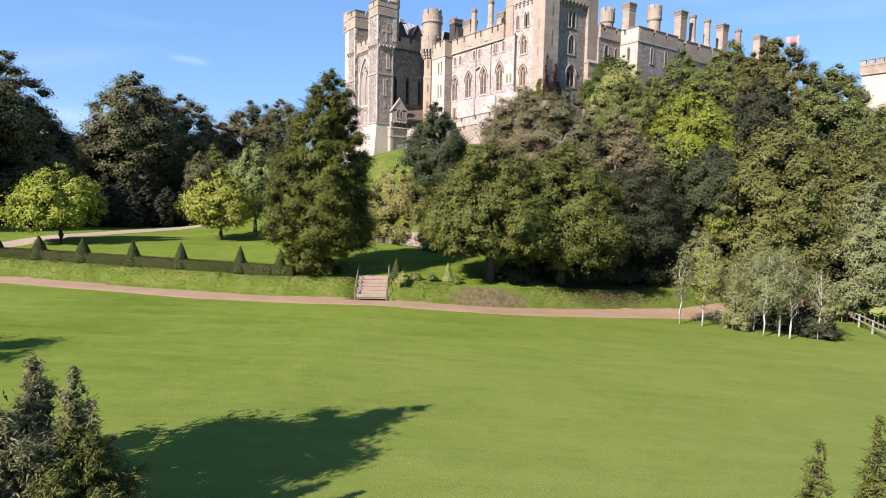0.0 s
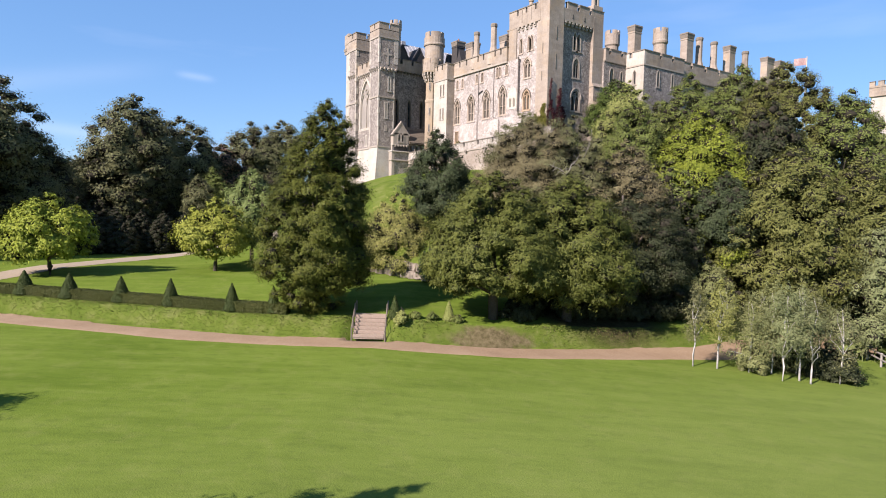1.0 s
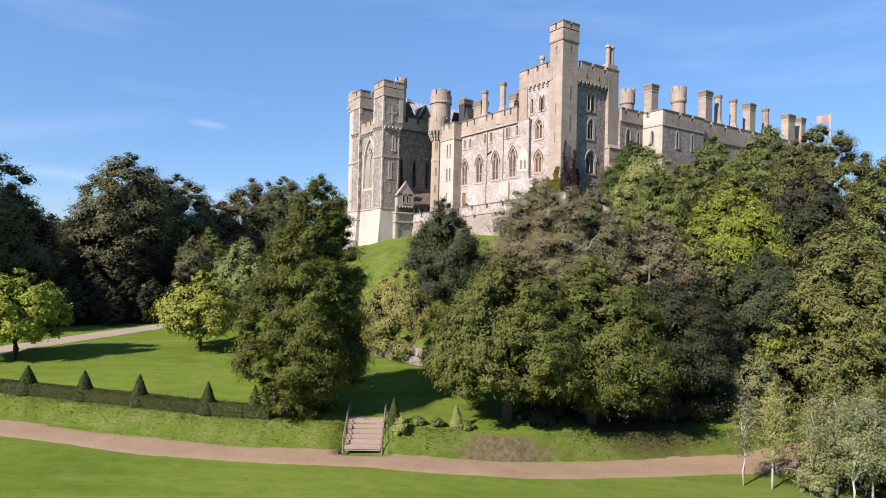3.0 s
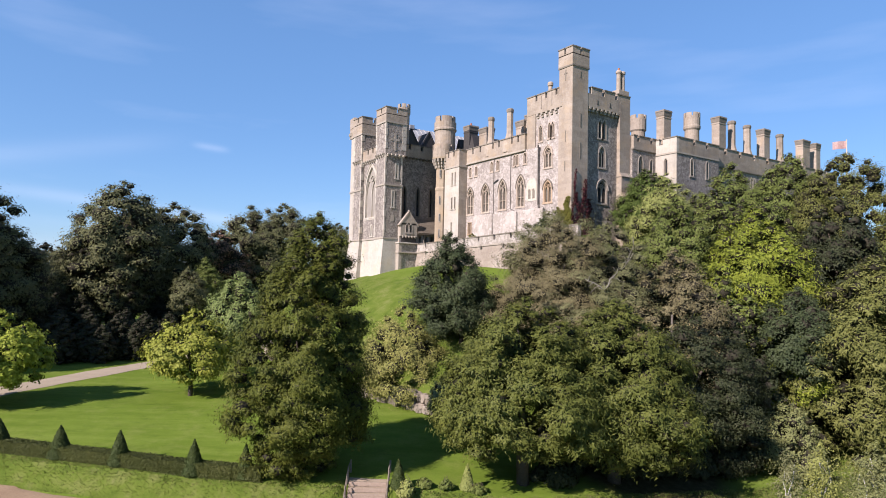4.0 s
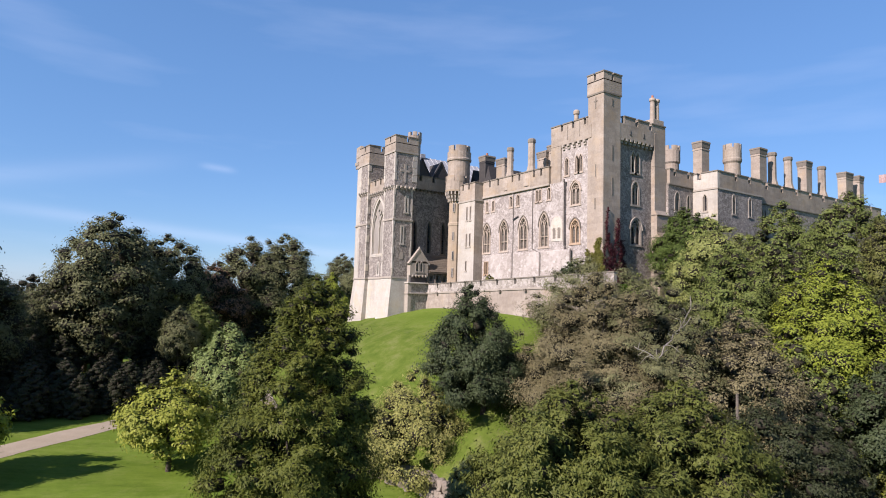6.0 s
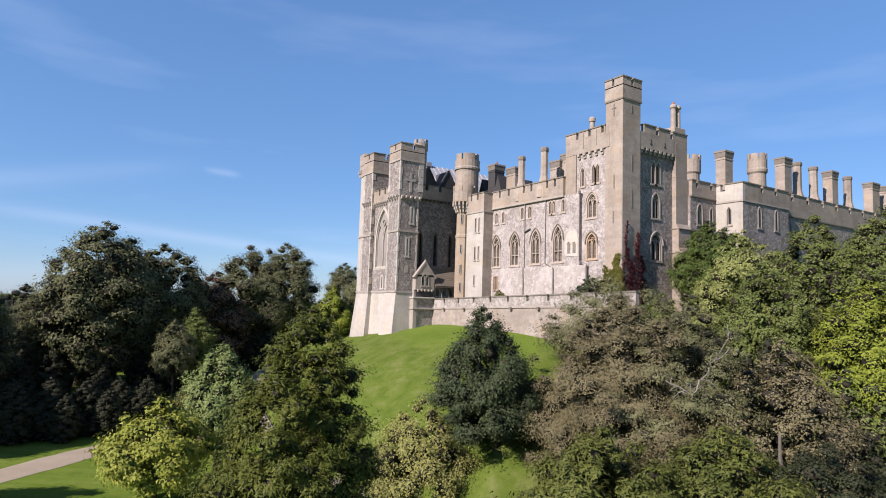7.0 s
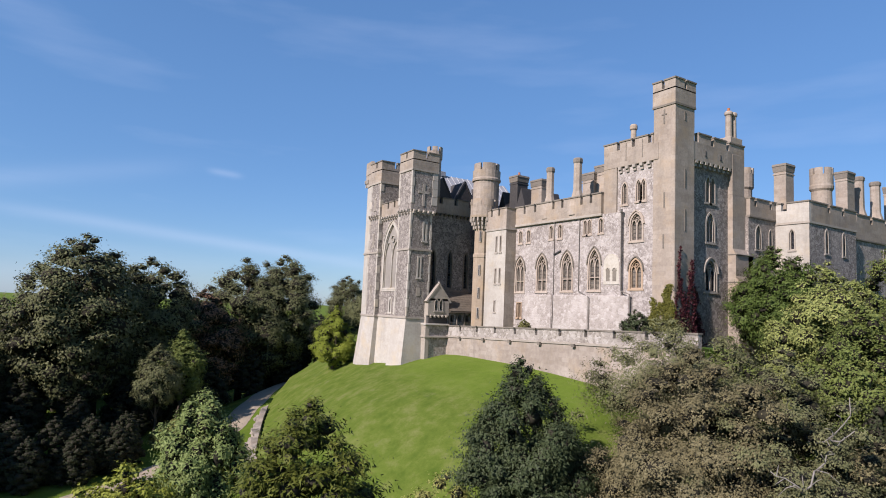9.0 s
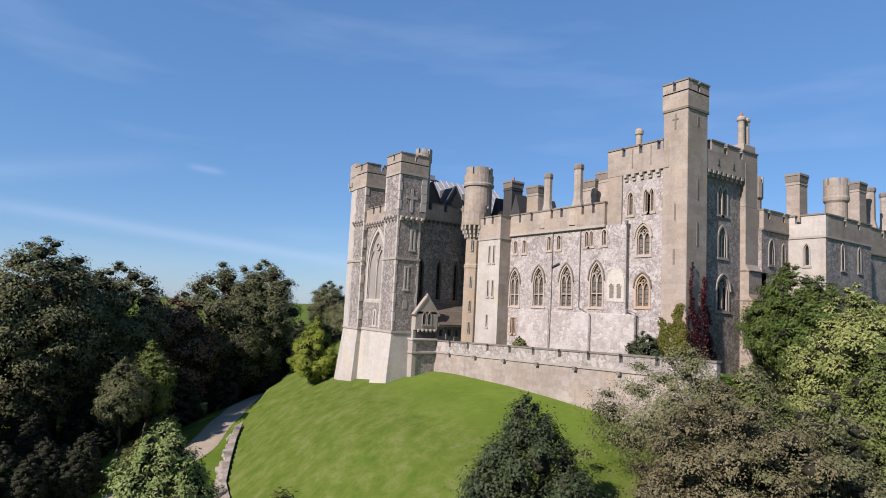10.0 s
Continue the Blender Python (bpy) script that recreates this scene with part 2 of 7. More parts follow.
M_LEAD = worn("lead_roof", (0.222, 0.229, 0.237), (0.311, 0.318, 0.326), (0.407, 0.414, 0.422), rough=0.55, streak=0.3)
M_SLATE = worn("dark_slate", (0.028, 0.027, 0.029), (0.048, 0.045, 0.043), (0.080, 0.072, 0.066), rough=0.7)
M_TILE = worn("stone_slate_roof", (0.074, 0.059, 0.044), (0.126, 0.104, 0.078), (0.192, 0.163, 0.126), big=0.9)
M_IRON = worn("black_iron", (0.026, 0.026, 0.029), (0.046, 0.046, 0.048), (0.078, 0.075, 0.072), rough=0.5, streak=0)
M_POT = worn("terracotta_pot", (0.266, 0.089, 0.037), (0.333, 0.126, 0.059), (0.385, 0.178, 0.096), streak=0.2)
M_CHALK = worn("white_limestone", (0.311, 0.274, 0.215), (0.444, 0.407, 0.340), (0.533, 0.511, 0.459), big=0.8, streak=0.3)
M_ROCK = worn("weathered_limestone", (0.164, 0.132, 0.098), (0.270, 0.233, 0.186), (0.365, 0.327, 0.277), big=0.8, fine=4, streak=0.35)
# Inner twigs near black: the shade inside the crowns is put into their colour.
M_TWIG_SHADE = worn("shaded_inner_twigs", (0.012, 0.010, 0.006), (0.020, 0.018, 0.010), (0.032, 0.028, 0.016), fine=6, streak=0)
M_GREYTRUNK = worn("grey_sycamore_bark", (0.067, 0.059, 0.050), (0.111, 0.100, 0.085), (0.163, 0.148, 0.130), fine=8, streak=0)
M_TIMBER = worn("trodden_timber", (0.222, 0.167, 0.126), (0.296, 0.229, 0.178), (0.355, 0.289, 0.229), fine=9, streak=0)
M_WOOD = worn("weathered_oak", (0.111, 0.089, 0.067), (0.185, 0.155, 0.122), (0.266, 0.229, 0.185), fine=9, streak=0)
M_BARK = worn("brown_bark", (0.040, 0.032, 0.024), (0.080, 0.064, 0.048), (0.136, 0.112, 0.088), fine=9, bump=0.9, streak=0)
M_GREYBARK = worn("pale_dead_bark", (0.163, 0.148, 0.130), (0.252, 0.233, 0.207), (0.333, 0.311, 0.281), fine=8, streak=0)
M_BIRCH = worn("white_birch_bark", (0.222, 0.207, 0.185), (0.459, 0.444, 0.414), (0.533, 0.525, 0.503), fine=5, streak=0, bump=0.3)
M_PATH = worn("clay_gravel", (0.200, 0.132, 0.078), (0.262, 0.184, 0.112), (0.315, 0.234, 0.150), big=0.5, fine=7, streak=0)
M_DRIVE = worn("pale_gravel", (0.232, 0.188, 0.132), (0.296, 0.246, 0.176), (0.348, 0.297, 0.220), big=0.4, fine=8, streak=0)
M_STEP = worn("step_gravel", (0.220, 0.170, 0.118), (0.300, 0.240, 0.174), (0.356, 0.296, 0.228), big=0.8, fine=8, streak=0)
M_MOUND = turf("mound_grass", (0.044, 0.092, 0.010), (0.065, 0.118, 0.015), (0.087, 0.138, 0.022), (0.159, 0.155, 0.085), 0.45)
M_FLAG = worn("flag_cloth", (0.259, 0.074, 0.074), (0.407, 0.281, 0.266), (0.503, 0.444, 0.429), streak=0)
M_LATTICE, nt_g, b_g = material("dusty_leaded_glass", 0.3)
nt_g.links.new(ramp_of(nt_g, noise_of(nt_g, 3.0, 3), [(0.35, (0.07, 0.062, 0.052)), (0.7, (0.19, 0.165, 0.135))]), b_g.inputs["Base Color"])
M_PIPE = worn("grey_painted_pipe", (0.120, 0.106, 0.092), (0.170, 0.152, 0.132), (0.215, 0.194, 0.170), fine=6, streak=0.3, bump=0.2)
M_BLIND = worn("blind_tracery_stone", (0.200, 0.182, 0.158), (0.284, 0.258, 0.226), (0.360, 0.330, 0.294), streak=0.3)
M_GLASS, nt_g, b_g = material("leaded_glass", 0.12)
nt_g.links.new(ramp_of(nt_g, noise_of(nt_g, 3.0, 2), [(0.4, (0.012, 0.013, 0.016)), (0.7, (0.045, 0.047, 0.052))]), b_g.inputs["Base Color"])
b_g.inputs["Specular IOR Level"].default_value = 0.5
bumped(nt_g, b_g, noise_of(nt_g, 4.0, 2), 0.25, 0.02)

L_YEW = leafy("yew_needles", (0.029, 0.040, 0.008), (0.068, 0.081, 0.014), (0.150, 0.152, 0.027), 0.06)
L_YEW2 = leafy("olive_yew_needles", (0.034, 0.045, 0.010), (0.078, 0.092, 0.020), (0.152, 0.154, 0.036), 0.08)
L_HOLM = leafy("holm_oak_leaves", (0.020, 0.031, 0.014), (0.043, 0.058, 0.025), (0.084, 0.098, 0.046), 0.1)
L_CATALPA = leafy("catalpa_leaves", (0.098, 0.140, 0.018), (0.200, 0.242, 0.030), (0.318, 0.338, 0.056), 0.35)
L_GOLD = leafy("yellowing_catalpa_leaves", (0.112, 0.138, 0.021), (0.210, 0.230, 0.036), (0.320, 0.324, 0.070), 0.35)
L_SILVER = leafy("silver_lime_leaves", (0.086, 0.126, 0.036), (0.160, 0.206, 0.064), (0.280, 0.312, 0.126), 0.25)
L_SHRUB = leafy("olive_shrub_leaves", (0.107, 0.112, 0.031), (0.211, 0.211, 0.062), (0.348, 0.325, 0.118), 0.3)
L_RUSSET = leafy("fading_sycamore_leaves", (0.074, 0.065, 0.033), (0.144, 0.125, 0.064), (0.243, 0.213, 0.114), 0.25)
L_RUSSETG = leafy("grey_green_sycamore_leaves", (0.068, 0.073, 0.034), (0.129, 0.133, 0.060), (0.221, 0.218, 0.106), 0.25)
L_LIME = leafy("pale_holly_leaves", (0.103, 0.135, 0.033), (0.207, 0.230, 0.069), (0.352, 0.349, 0.140), 0.25)
L_ACER = leafy("yellow_green_leaves", (0.090, 0.121, 0.015), (0.176, 0.213, 0.027), (0.293, 0.312, 0.059), 0.4)
L_OAK = leafy("oak_leaves", (0.058, 0.067, 0.018), (0.116, 0.125, 0.034), (0.200, 0.198, 0.066), 0.25)
L_GREEN = leafy("mid_green_leaves", (0.053, 0.076, 0.020), (0.114, 0.143, 0.036), (0.201, 0.217, 0.069), 0.3)
# Leaves near black: the shade of the wood is put into their colour.
L_SHADE = leafy("shade_dark_leaves", (0.017, 0.022, 0.010), (0.032, 0.040, 0.018), (0.068, 0.069, 0.034), 0.2)
L_TOWERYEW = leafy("deep_green_yew_needles", (0.030, 0.053, 0.012), (0.063, 0.094, 0.021), (0.119, 0.147, 0.037), 0.15)
L_FAR = leafy("far_beech_leaves", (0.054, 0.060, 0.027), (0.105, 0.112, 0.049), (0.176, 0.173, 0.088), 0.15)
L_BROWN = leafy("copper_leaves", (0.120, 0.067, 0.042), (0.224, 0.126, 0.074), (0.337, 0.201, 0.119), 0.25)
L_BIRCH = leafy("birch_leaves", (0.092, 0.112, 0.040), (0.170, 0.184, 0.072), (0.262, 0.262, 0.118), 0.4)
L_BIRCHY = leafy("yellow_birch_leaves", (0.112, 0.132, 0.034), (0.202, 0.214, 0.058), (0.290, 0.290, 0.098), 0.4)
L_BOX = leafy("clipped_hedge_leaves", (0.017, 0.030, 0.008), (0.036, 0.053, 0.014), (0.068, 0.082, 0.025), 0.08)
L_BOXY = leafy("dry_hedge_leaves", (0.066, 0.069, 0.022), (0.127, 0.124, 0.043), (0.201, 0.186, 0.074), 0.2)
L_WILLOW = leafy("willow_leaves", (0.086, 0.106, 0.045), (0.158, 0.182, 0.079), (0.261, 0.274, 0.135), 0.3)
L_GUNNERA = leafy("gunnera_leaves", (0.079, 0.109, 0.033), (0.149, 0.182, 0.059), (0.231, 0.254, 0.099), 0.3)
L_CREEPER = leafy("red_creeper_leaves", (0.032, 0.009, 0.010), (0.059, 0.016, 0.020), (0.095, 0.031, 0.032), 0.2)
L_IVY = leafy("yellow_ivy_leaves", (0.058, 0.058, 0.012), (0.094, 0.093, 0.018), (0.135, 0.130, 0.034), 0.2)
L_TUFT = leafy("rough_grass_blades", (0.056, 0.094, 0.015), (0.098, 0.143, 0.026), (0.161, 0.191, 0.050), 0.3, 0.8)
L_TUFTD = leafy("dry_grass_blades", (0.090, 0.094, 0.030), (0.154, 0.150, 0.053), (0.225, 0.199, 0.090), 0.3, 0.8)
L_HEDGE = leafy("browning_hedge_leaves", (0.022, 0.032, 0.009), (0.050, 0.060, 0.016), (0.100, 0.100, 0.030), 0.08)

# ---- building helpers ----
WORLD_OF = {}


def thing(name, label, category, x=0.0, y=0.0, z=0.0, group="", kind=""):
    ob = new(name)
    ob.location = (x, y, z)
    WORLD_OF[ob.name] = Matrix.Translation((x, y, z))
    return tagged(ob, label, category, group, kind)


def hang(ob, parent, label=""):
    ob.parent = parent
    ob.matrix_parent_inverse = WORLD_OF[parent.name].inverted()
    WORLD_OF[ob.name] = Matrix.Identity(4)
    return tagged(ob, label)


def mesh_ob(name, verts, faces, mat, parent=None, label="", smooth=False):
    me = bpy.data.meshes.new(name)
    me.from_pydata(verts, [], faces)
    me.materials.append(mat)
    if smooth:
        me.polygons.foreach_set("use_smooth", [True] * len(me.polygons))
    me.update()
    ob = new(name, me)
    WORLD_OF[ob.name] = Matrix.Identity(4)
    return hang(ob, parent, label) if parent else ob


def part(name, bm, mat, parent, label="", bevel=0.0, smooth=False):
    if bevel:
        bmesh.ops.bevel(bm, geom=list(bm.edges), offset=bevel, segments=1, affect="EDGES")
    bmesh.ops.recalc_face_normals(bm, faces=bm.faces)
    me = bpy.data.meshes.new(name)
    bm.to_mesh(me)
    bm.free()
    me.materials.append(mat)
    if smooth:
        me.polygons.foreach_set("use_smooth", [True] * len(me.polygons))
    ob = new(name, me)
    WORLD_OF[ob.name] = Matrix.Identity(4)
    return hang(ob, parent, label) if parent else ob


def box(bm, x0, x1, y0, y1, z0, z1):
    bmesh.ops.create_cube(bm, size=1, matrix=Matrix.Translation(((x0 + x1) / 2, (y0 + y1) / 2, (z0 + z1) / 2))
                          @ Matrix.Diagonal((abs(x1 - x0), abs(y1 - y0), abs(z1 - z0), 1)))
    return bm


def boxed(name, mat, parent, x0, x1, y0, y1, z0, z1, label="", bevel=0.03):
    return part(name, box(bmesh.new(), x0, x1, y0, y1, z0, z1), mat, parent, label, bevel)


def loft(bm, rings, cap=True):
    """Rings of equal length, joined into a skin."""
    vs = [[bm.verts.new(p) for p in ring] for ring in rings]
    n = len(vs[0])
    for a, b in zip(vs, vs[1:]):
        for i in range(n):
            bm.faces.new((a[i], a[(i + 1) % n], b[(i + 1) % n], b[i]))
    if cap:
        bm.faces.new(vs[0][::-1])
        bm.faces.new(vs[-1])
    return bm


def ring_at(x, y, z, r, n=16, turn=0.0):
    return [(x + r * math.cos(turn + 2 * math.pi * i / n), y + r * math.sin(turn + 2 * math.pi * i / n), z) for i in range(n)]


def turned(bm, x, y, profile, n=16, turn=0.0):
    """A round or many-sided shaft from (radius, height) pairs."""
    return loft(bm, [ring_at(x, y, z, r, n, turn) for r, z in profile])


def slabbed(bm, poly, z0, z1, grow0=0.0, grow1=0.0):
    """A prism over a plan; grow0 and grow1 swell its foot and its head."""
    cx, cy = sum(p[0] for p in poly) / len(poly), sum(p[1] for p in poly) / len(poly)

    def at(g, z):
        out = []
        for x, y in poly:
            dx, dy = x - cx, y - cy
            out.append((x + g * (1 if dx > 0 else -1), y + g * (1 if dy > 0 else -1), z))
        return out
    return loft(bm, [at(grow0, z0), at(grow1, z1)])


def rect(x0, x1, y0, y1):
    return [(x0, y0), (x1, y0), (x1, y1), (x0, y1)]

# ---- the lie of the land ----
PATH_LINE = [(-70, -110), (-11.0, -61.3), (0.2, -51.0), (5.35, -46.15), (9.95, -41.7), (13.7, -37.45), (16.9, -33.2), (19.8, -29.1), (22.3, -24.6), (24.1, -19.3), (25.9, -13.2), (27.2, -8.0), (29.0, 2.0), (31.0, 14.0), (34.0, 40.0), (40.0, 90.0)]
MOUND_LINE = [(-120, 30), (-70, -2), (-60, -9), (-50, -14.3), (-40, -18.6), (-28, -22.8), (-15, -25.4), (-4, -24.0), (0.8, -22.3), (4.6, -21.4), (7.7, -20.9), (11, -15.6), (15.5, -6.7), (21.5, 2), (27.5, 12), (35, 40), (46, 90)]


def off_line(x, y, line):
    """Distance to a line, positive on its left."""
    best = np.full(np.shape(x), 1e9)
    side = np.zeros(np.shape(x))
    for (ax, ay), (bx, by) in zip(line, line[1:]):
        dx, dy = bx - ax, by - ay
        l2 = dx * dx + dy * dy
        t = np.clip(((x - ax) * dx + (y - ay) * dy) / l2, 0, 1)
        px, py = x - ax - t * dx, y - ay - t * dy
        d = np.hypot(px, py)
        s = np.sign(dx * (y - ay) - dy * (x - ax))
        near = d < best - 1e-9
        best = np.where(near, d, best)
        side = np.where(near, s, side)
    return best * side


def ease(t):
    t = np.clip(t, 0, 1)
    return t * t * (3 - 2 * t)


def height(x, y):
    x, y = np.asarray(x, float), np.asarray(y, float)
    u = (x - 17) * 0.64 + (y + 33) * 0.77
    lawn = np.clip(-0.062 * np.maximum(0, u - 2), -2.6, 0) + np.clip(0.012 * np.maximum(0, -3 - u), 0, 0.8)
    s = off_line(x, y, PATH_LINE)
    z = lawn + 1.3 * ease((s - 1.3) / 1.4) + 0.08 * np.clip(s - 3, 0, 11)
    across = np.abs((x - 16.15) * 0.54 + (y + 31.35) * 0.842)
    z = z - 0.75 * (1 - ease((across - 1.2) / 0.35)) * (s > 1.0) * (1 - ease((s - 3.1) / 0.6))
    d = off_line(x, y, MOUND_LINE)
    foot = np.interp(x, [-120, -60, -50, -40, -28, -6, 8, 17, 30, 60], [8.5, 8.2, 7.2, 6.0, 5.1, 4.4, 4.1, 3.0, 0.8, 0])
    out = z + (foot - 1.4 - z) * ease(1 + d / 14.0) * ease((s + 1.5) / 3.0)
    reach = np.interp(x, [-60, -34, -22], [10.6, 10.3, 9.0])
    inside = foot + 10.6 * (1 - np.exp(-(np.maximum(d, 0) / reach) ** 1.2))
    k = ease((d + 0.25) / 0.5)
    z = np.where(s > -1.6, out * (1 - k) + inside * k, z)
    far = ease((np.hypot(x + 10, y + 20) - 150) / 400)
    return z * (1 - far)


def h_at(x, y):
    return float(height(np.array([x]), np.array([y]))[0])


def axis(lo, hi, step):
    mid = np.arange(lo, hi + step / 2, step)
    grow = np.cumsum(1.0 * 1.35 ** np.arange(24))
    return np.concatenate([lo - grow[::-1], mid, hi + grow])


def grid_mesh(name, xs, ys, mat, lift=0.0):
    gx, gy = np.meshgrid(xs, ys)
    gz = height(gx, gy) + lift
    verts = np.stack([gx.ravel(), gy.ravel(), gz.ravel()], 1)
    nx, ny = len(xs), len(ys)
    i = (np.arange(ny - 1)[:, None] * nx + np.arange(nx - 1)[None, :]).ravel()
    return quick_mesh(name, verts, np.stack([i, i + 1, i + nx + 1, i + nx], 1), mat, True)


def quick_mesh(name, verts, quads, mat, smooth=False):
    """A mesh of quads or triangles from arrays."""
    me = bpy.data.meshes.new(name)
    me.vertices.add(len(verts))
    me.vertices.foreach_set("co", np.ascontiguousarray(verts, np.float32).ravel())
    me.loops.add(quads.size)
    me.loops.foreach_set("vertex_index", np.ascontiguousarray(quads, np.int32).ravel())
    me.polygons.add(len(quads))
    me.polygons.foreach_set("loop_start", np.arange(0, quads.size, quads.shape[1], dtype=np.int32))
    if smooth:
        me.polygons.foreach_set("use_smooth", np.ones(len(quads), bool))
    me.materials.append(mat)
    me.update(calc_edges=True)
    me.validate()
    ob = new(name, me)
    WORLD_OF[ob.name] = Matrix.Identity(4)
    return ob


def grass_by_place():
    """Mown lawn below, longer grass on the mound, worn earth under trees and on the bank; litter by the yews darkened
    for shade.
    """
    m, nt, b = material("grass", 0.95)
    b.inputs["Specular IOR Level"].default_value = 0.04
    geo = nt.nodes.new("ShaderNodeNewGeometry")
    east = nt.nodes.new("ShaderNodeSeparateXYZ")
    nt.links.new(geo.outputs["Position"], east.inputs["Vector"])
    lawn = ramp_of(nt, noise_of(nt, 0.07, 5, 0.55), [(0.32, (0.075, 0.120, 0.014)), (0.5, (0.109, 0.160, 0.022)), (0.68, (0.137, 0.188, 0.033))])
    stripe = noise_of(nt, 0.5, 6, 0.68, (1.5, 0.22, 1.0), radians(34))
    lawn = blend(nt, span(nt, east.outputs["Z"], 3.0, 6.0, 0.45, 0.0), lawn, ramp_of(nt, stripe, [(0.36, (0.066, 0.108, 0.013)), (0.5, (0.109, 0.160, 0.022)), (0.66, (0.155, 0.205, 0.040))]))
    lawn = blend(nt, span(nt, noise_of(nt, 0.7, 6, 0.72), 0.5, 0.72, 0.0, 0.45), lawn, (0.183, 0.200, 0.057))
    lawn = blend(nt, span(nt, noise_of(nt, 1.4, 7, 0.78, (1.3, 0.6, 1.0), radians(34)), 0.5, 0.7, 0.0, 0.6), lawn, (0.056, 0.090, 0.014))
    lawn = blend(nt, span(nt, east.outputs["X"], 20, 46, 0.0, 0.4), lawn, (0.187, 0.222, 0.070))
    up = nt.nodes.new("ShaderNodeSeparateXYZ")
    nt.links.new(geo.outputs["True Normal"], up.inputs["Vector"])
    steep = span(nt, up.outputs["Z"], 0.985, 0.93)
    rough = ramp_of(nt, noise_of(nt, 0.6, 6, 0.7), [(0.3, (0.055, 0.088, 0.013)), (0.5, (0.088, 0.120, 0.021)), (0.72, (0.146, 0.154, 0.053))])
    rough = blend(nt, span(nt, noise_of(nt, 0.35, 6, 0.72), 0.6, 0.75, 0.0, 0.5), rough, (0.192, 0.167, 0.111))
    rough = blend(nt, span(nt, noise_of(nt, 2.2, 5, 0.75), 0.52, 0.7, 0.0, 0.5), rough, (0.056, 0.078, 0.012))
    col = blend(nt, steep, lawn, rough)
    bare = nt.nodes.new("ShaderNodeVectorMath")
    bare.operation = "SUBTRACT"
    bare.inputs[1].default_value = (21.0, -23.7, 0.6)
    nt.links.new(geo.outputs["Position"], bare.inputs[0])
    away = node(nt, "ShaderNodeMapping", Rotation=(0, 0, radians(63)), Scale=(4.3, 1.15, 1.6))
    away.vector_type = "TEXTURE"
    nt.links.new(bare.outputs["Vector"], away.inputs["Vector"])
    far_off = nt.nodes.new("ShaderNodeVectorMath")
    far_off.operation = "LENGTH"
    nt.links.new(away.outputs["Vector"], far_off.inputs[0])
    ragged = nt.nodes.new("ShaderNodeMath")
    ragged.operation = "MULTIPLY_ADD"
    ragged.inputs[1].default_value = 0.9
    nt.links.new(noise_of(nt, 1.1, 5, 0.65), ragged.inputs[0])
    nt.links.new(far_off.outputs["Value"], ragged.inputs[2])
    earth = ramp_of(nt, noise_of(nt, 3.0, 6, 0.7), [(0.3, (0.052, 0.037, 0.022)), (0.5, (0.104, 0.080, 0.046)), (0.75, (0.178, 0.142, 0.088))])
    col = blend(nt, span(nt, ragged.outputs["Value"], 1.15, 1.5, 1.0, 0.0), col, earth)
    # Litter in the hollow, coloured dark to carry the trees' shade.
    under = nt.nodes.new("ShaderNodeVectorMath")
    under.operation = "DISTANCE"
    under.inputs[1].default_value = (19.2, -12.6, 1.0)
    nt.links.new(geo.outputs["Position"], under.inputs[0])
    litter_shade = ramp_of(nt, noise_of(nt, 2.4, 6, 0.7), [(0.3, (0.022, 0.016, 0.010)), (0.5, (0.046, 0.034, 0.020)), (0.75, (0.085, 0.064, 0.040))])
    col = blend(nt, span(nt, under.outputs["Value"], 4.6, 6.4, 1.0, 0.0), col, litter_shade)
    fine = noise_of(nt, 16.0, 4, 0.7)
    col = blend(nt, span(nt, fine, 0.35, 0.7, 0.0, 0.3), col, (0.049, 0.086, 0.007))
    nt.links.new(col, b.inputs["Base Color"])
    lumps = nt.nodes.new("ShaderNodeMath")
    lumps.operation = "MULTIPLY_ADD"
    nt.links.new(noise_of(nt, 1.9, 4, 0.6), lumps.inputs[0])
    nt.links.new(span(nt, up.outputs["Z"], 0.985, 0.93, 0.0, 0.4), lumps.inputs[1])
    nt.links.new(fine, lumps.inputs[2])
    bumped(nt, b, lumps.outputs["Value"], 0.45, 0.06)
    return m


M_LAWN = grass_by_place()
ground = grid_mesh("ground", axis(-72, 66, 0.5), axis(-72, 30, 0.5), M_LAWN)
tagged(ground, "mown lawn rising over a bank to a grassy castle mound", "ground", kind="structure")


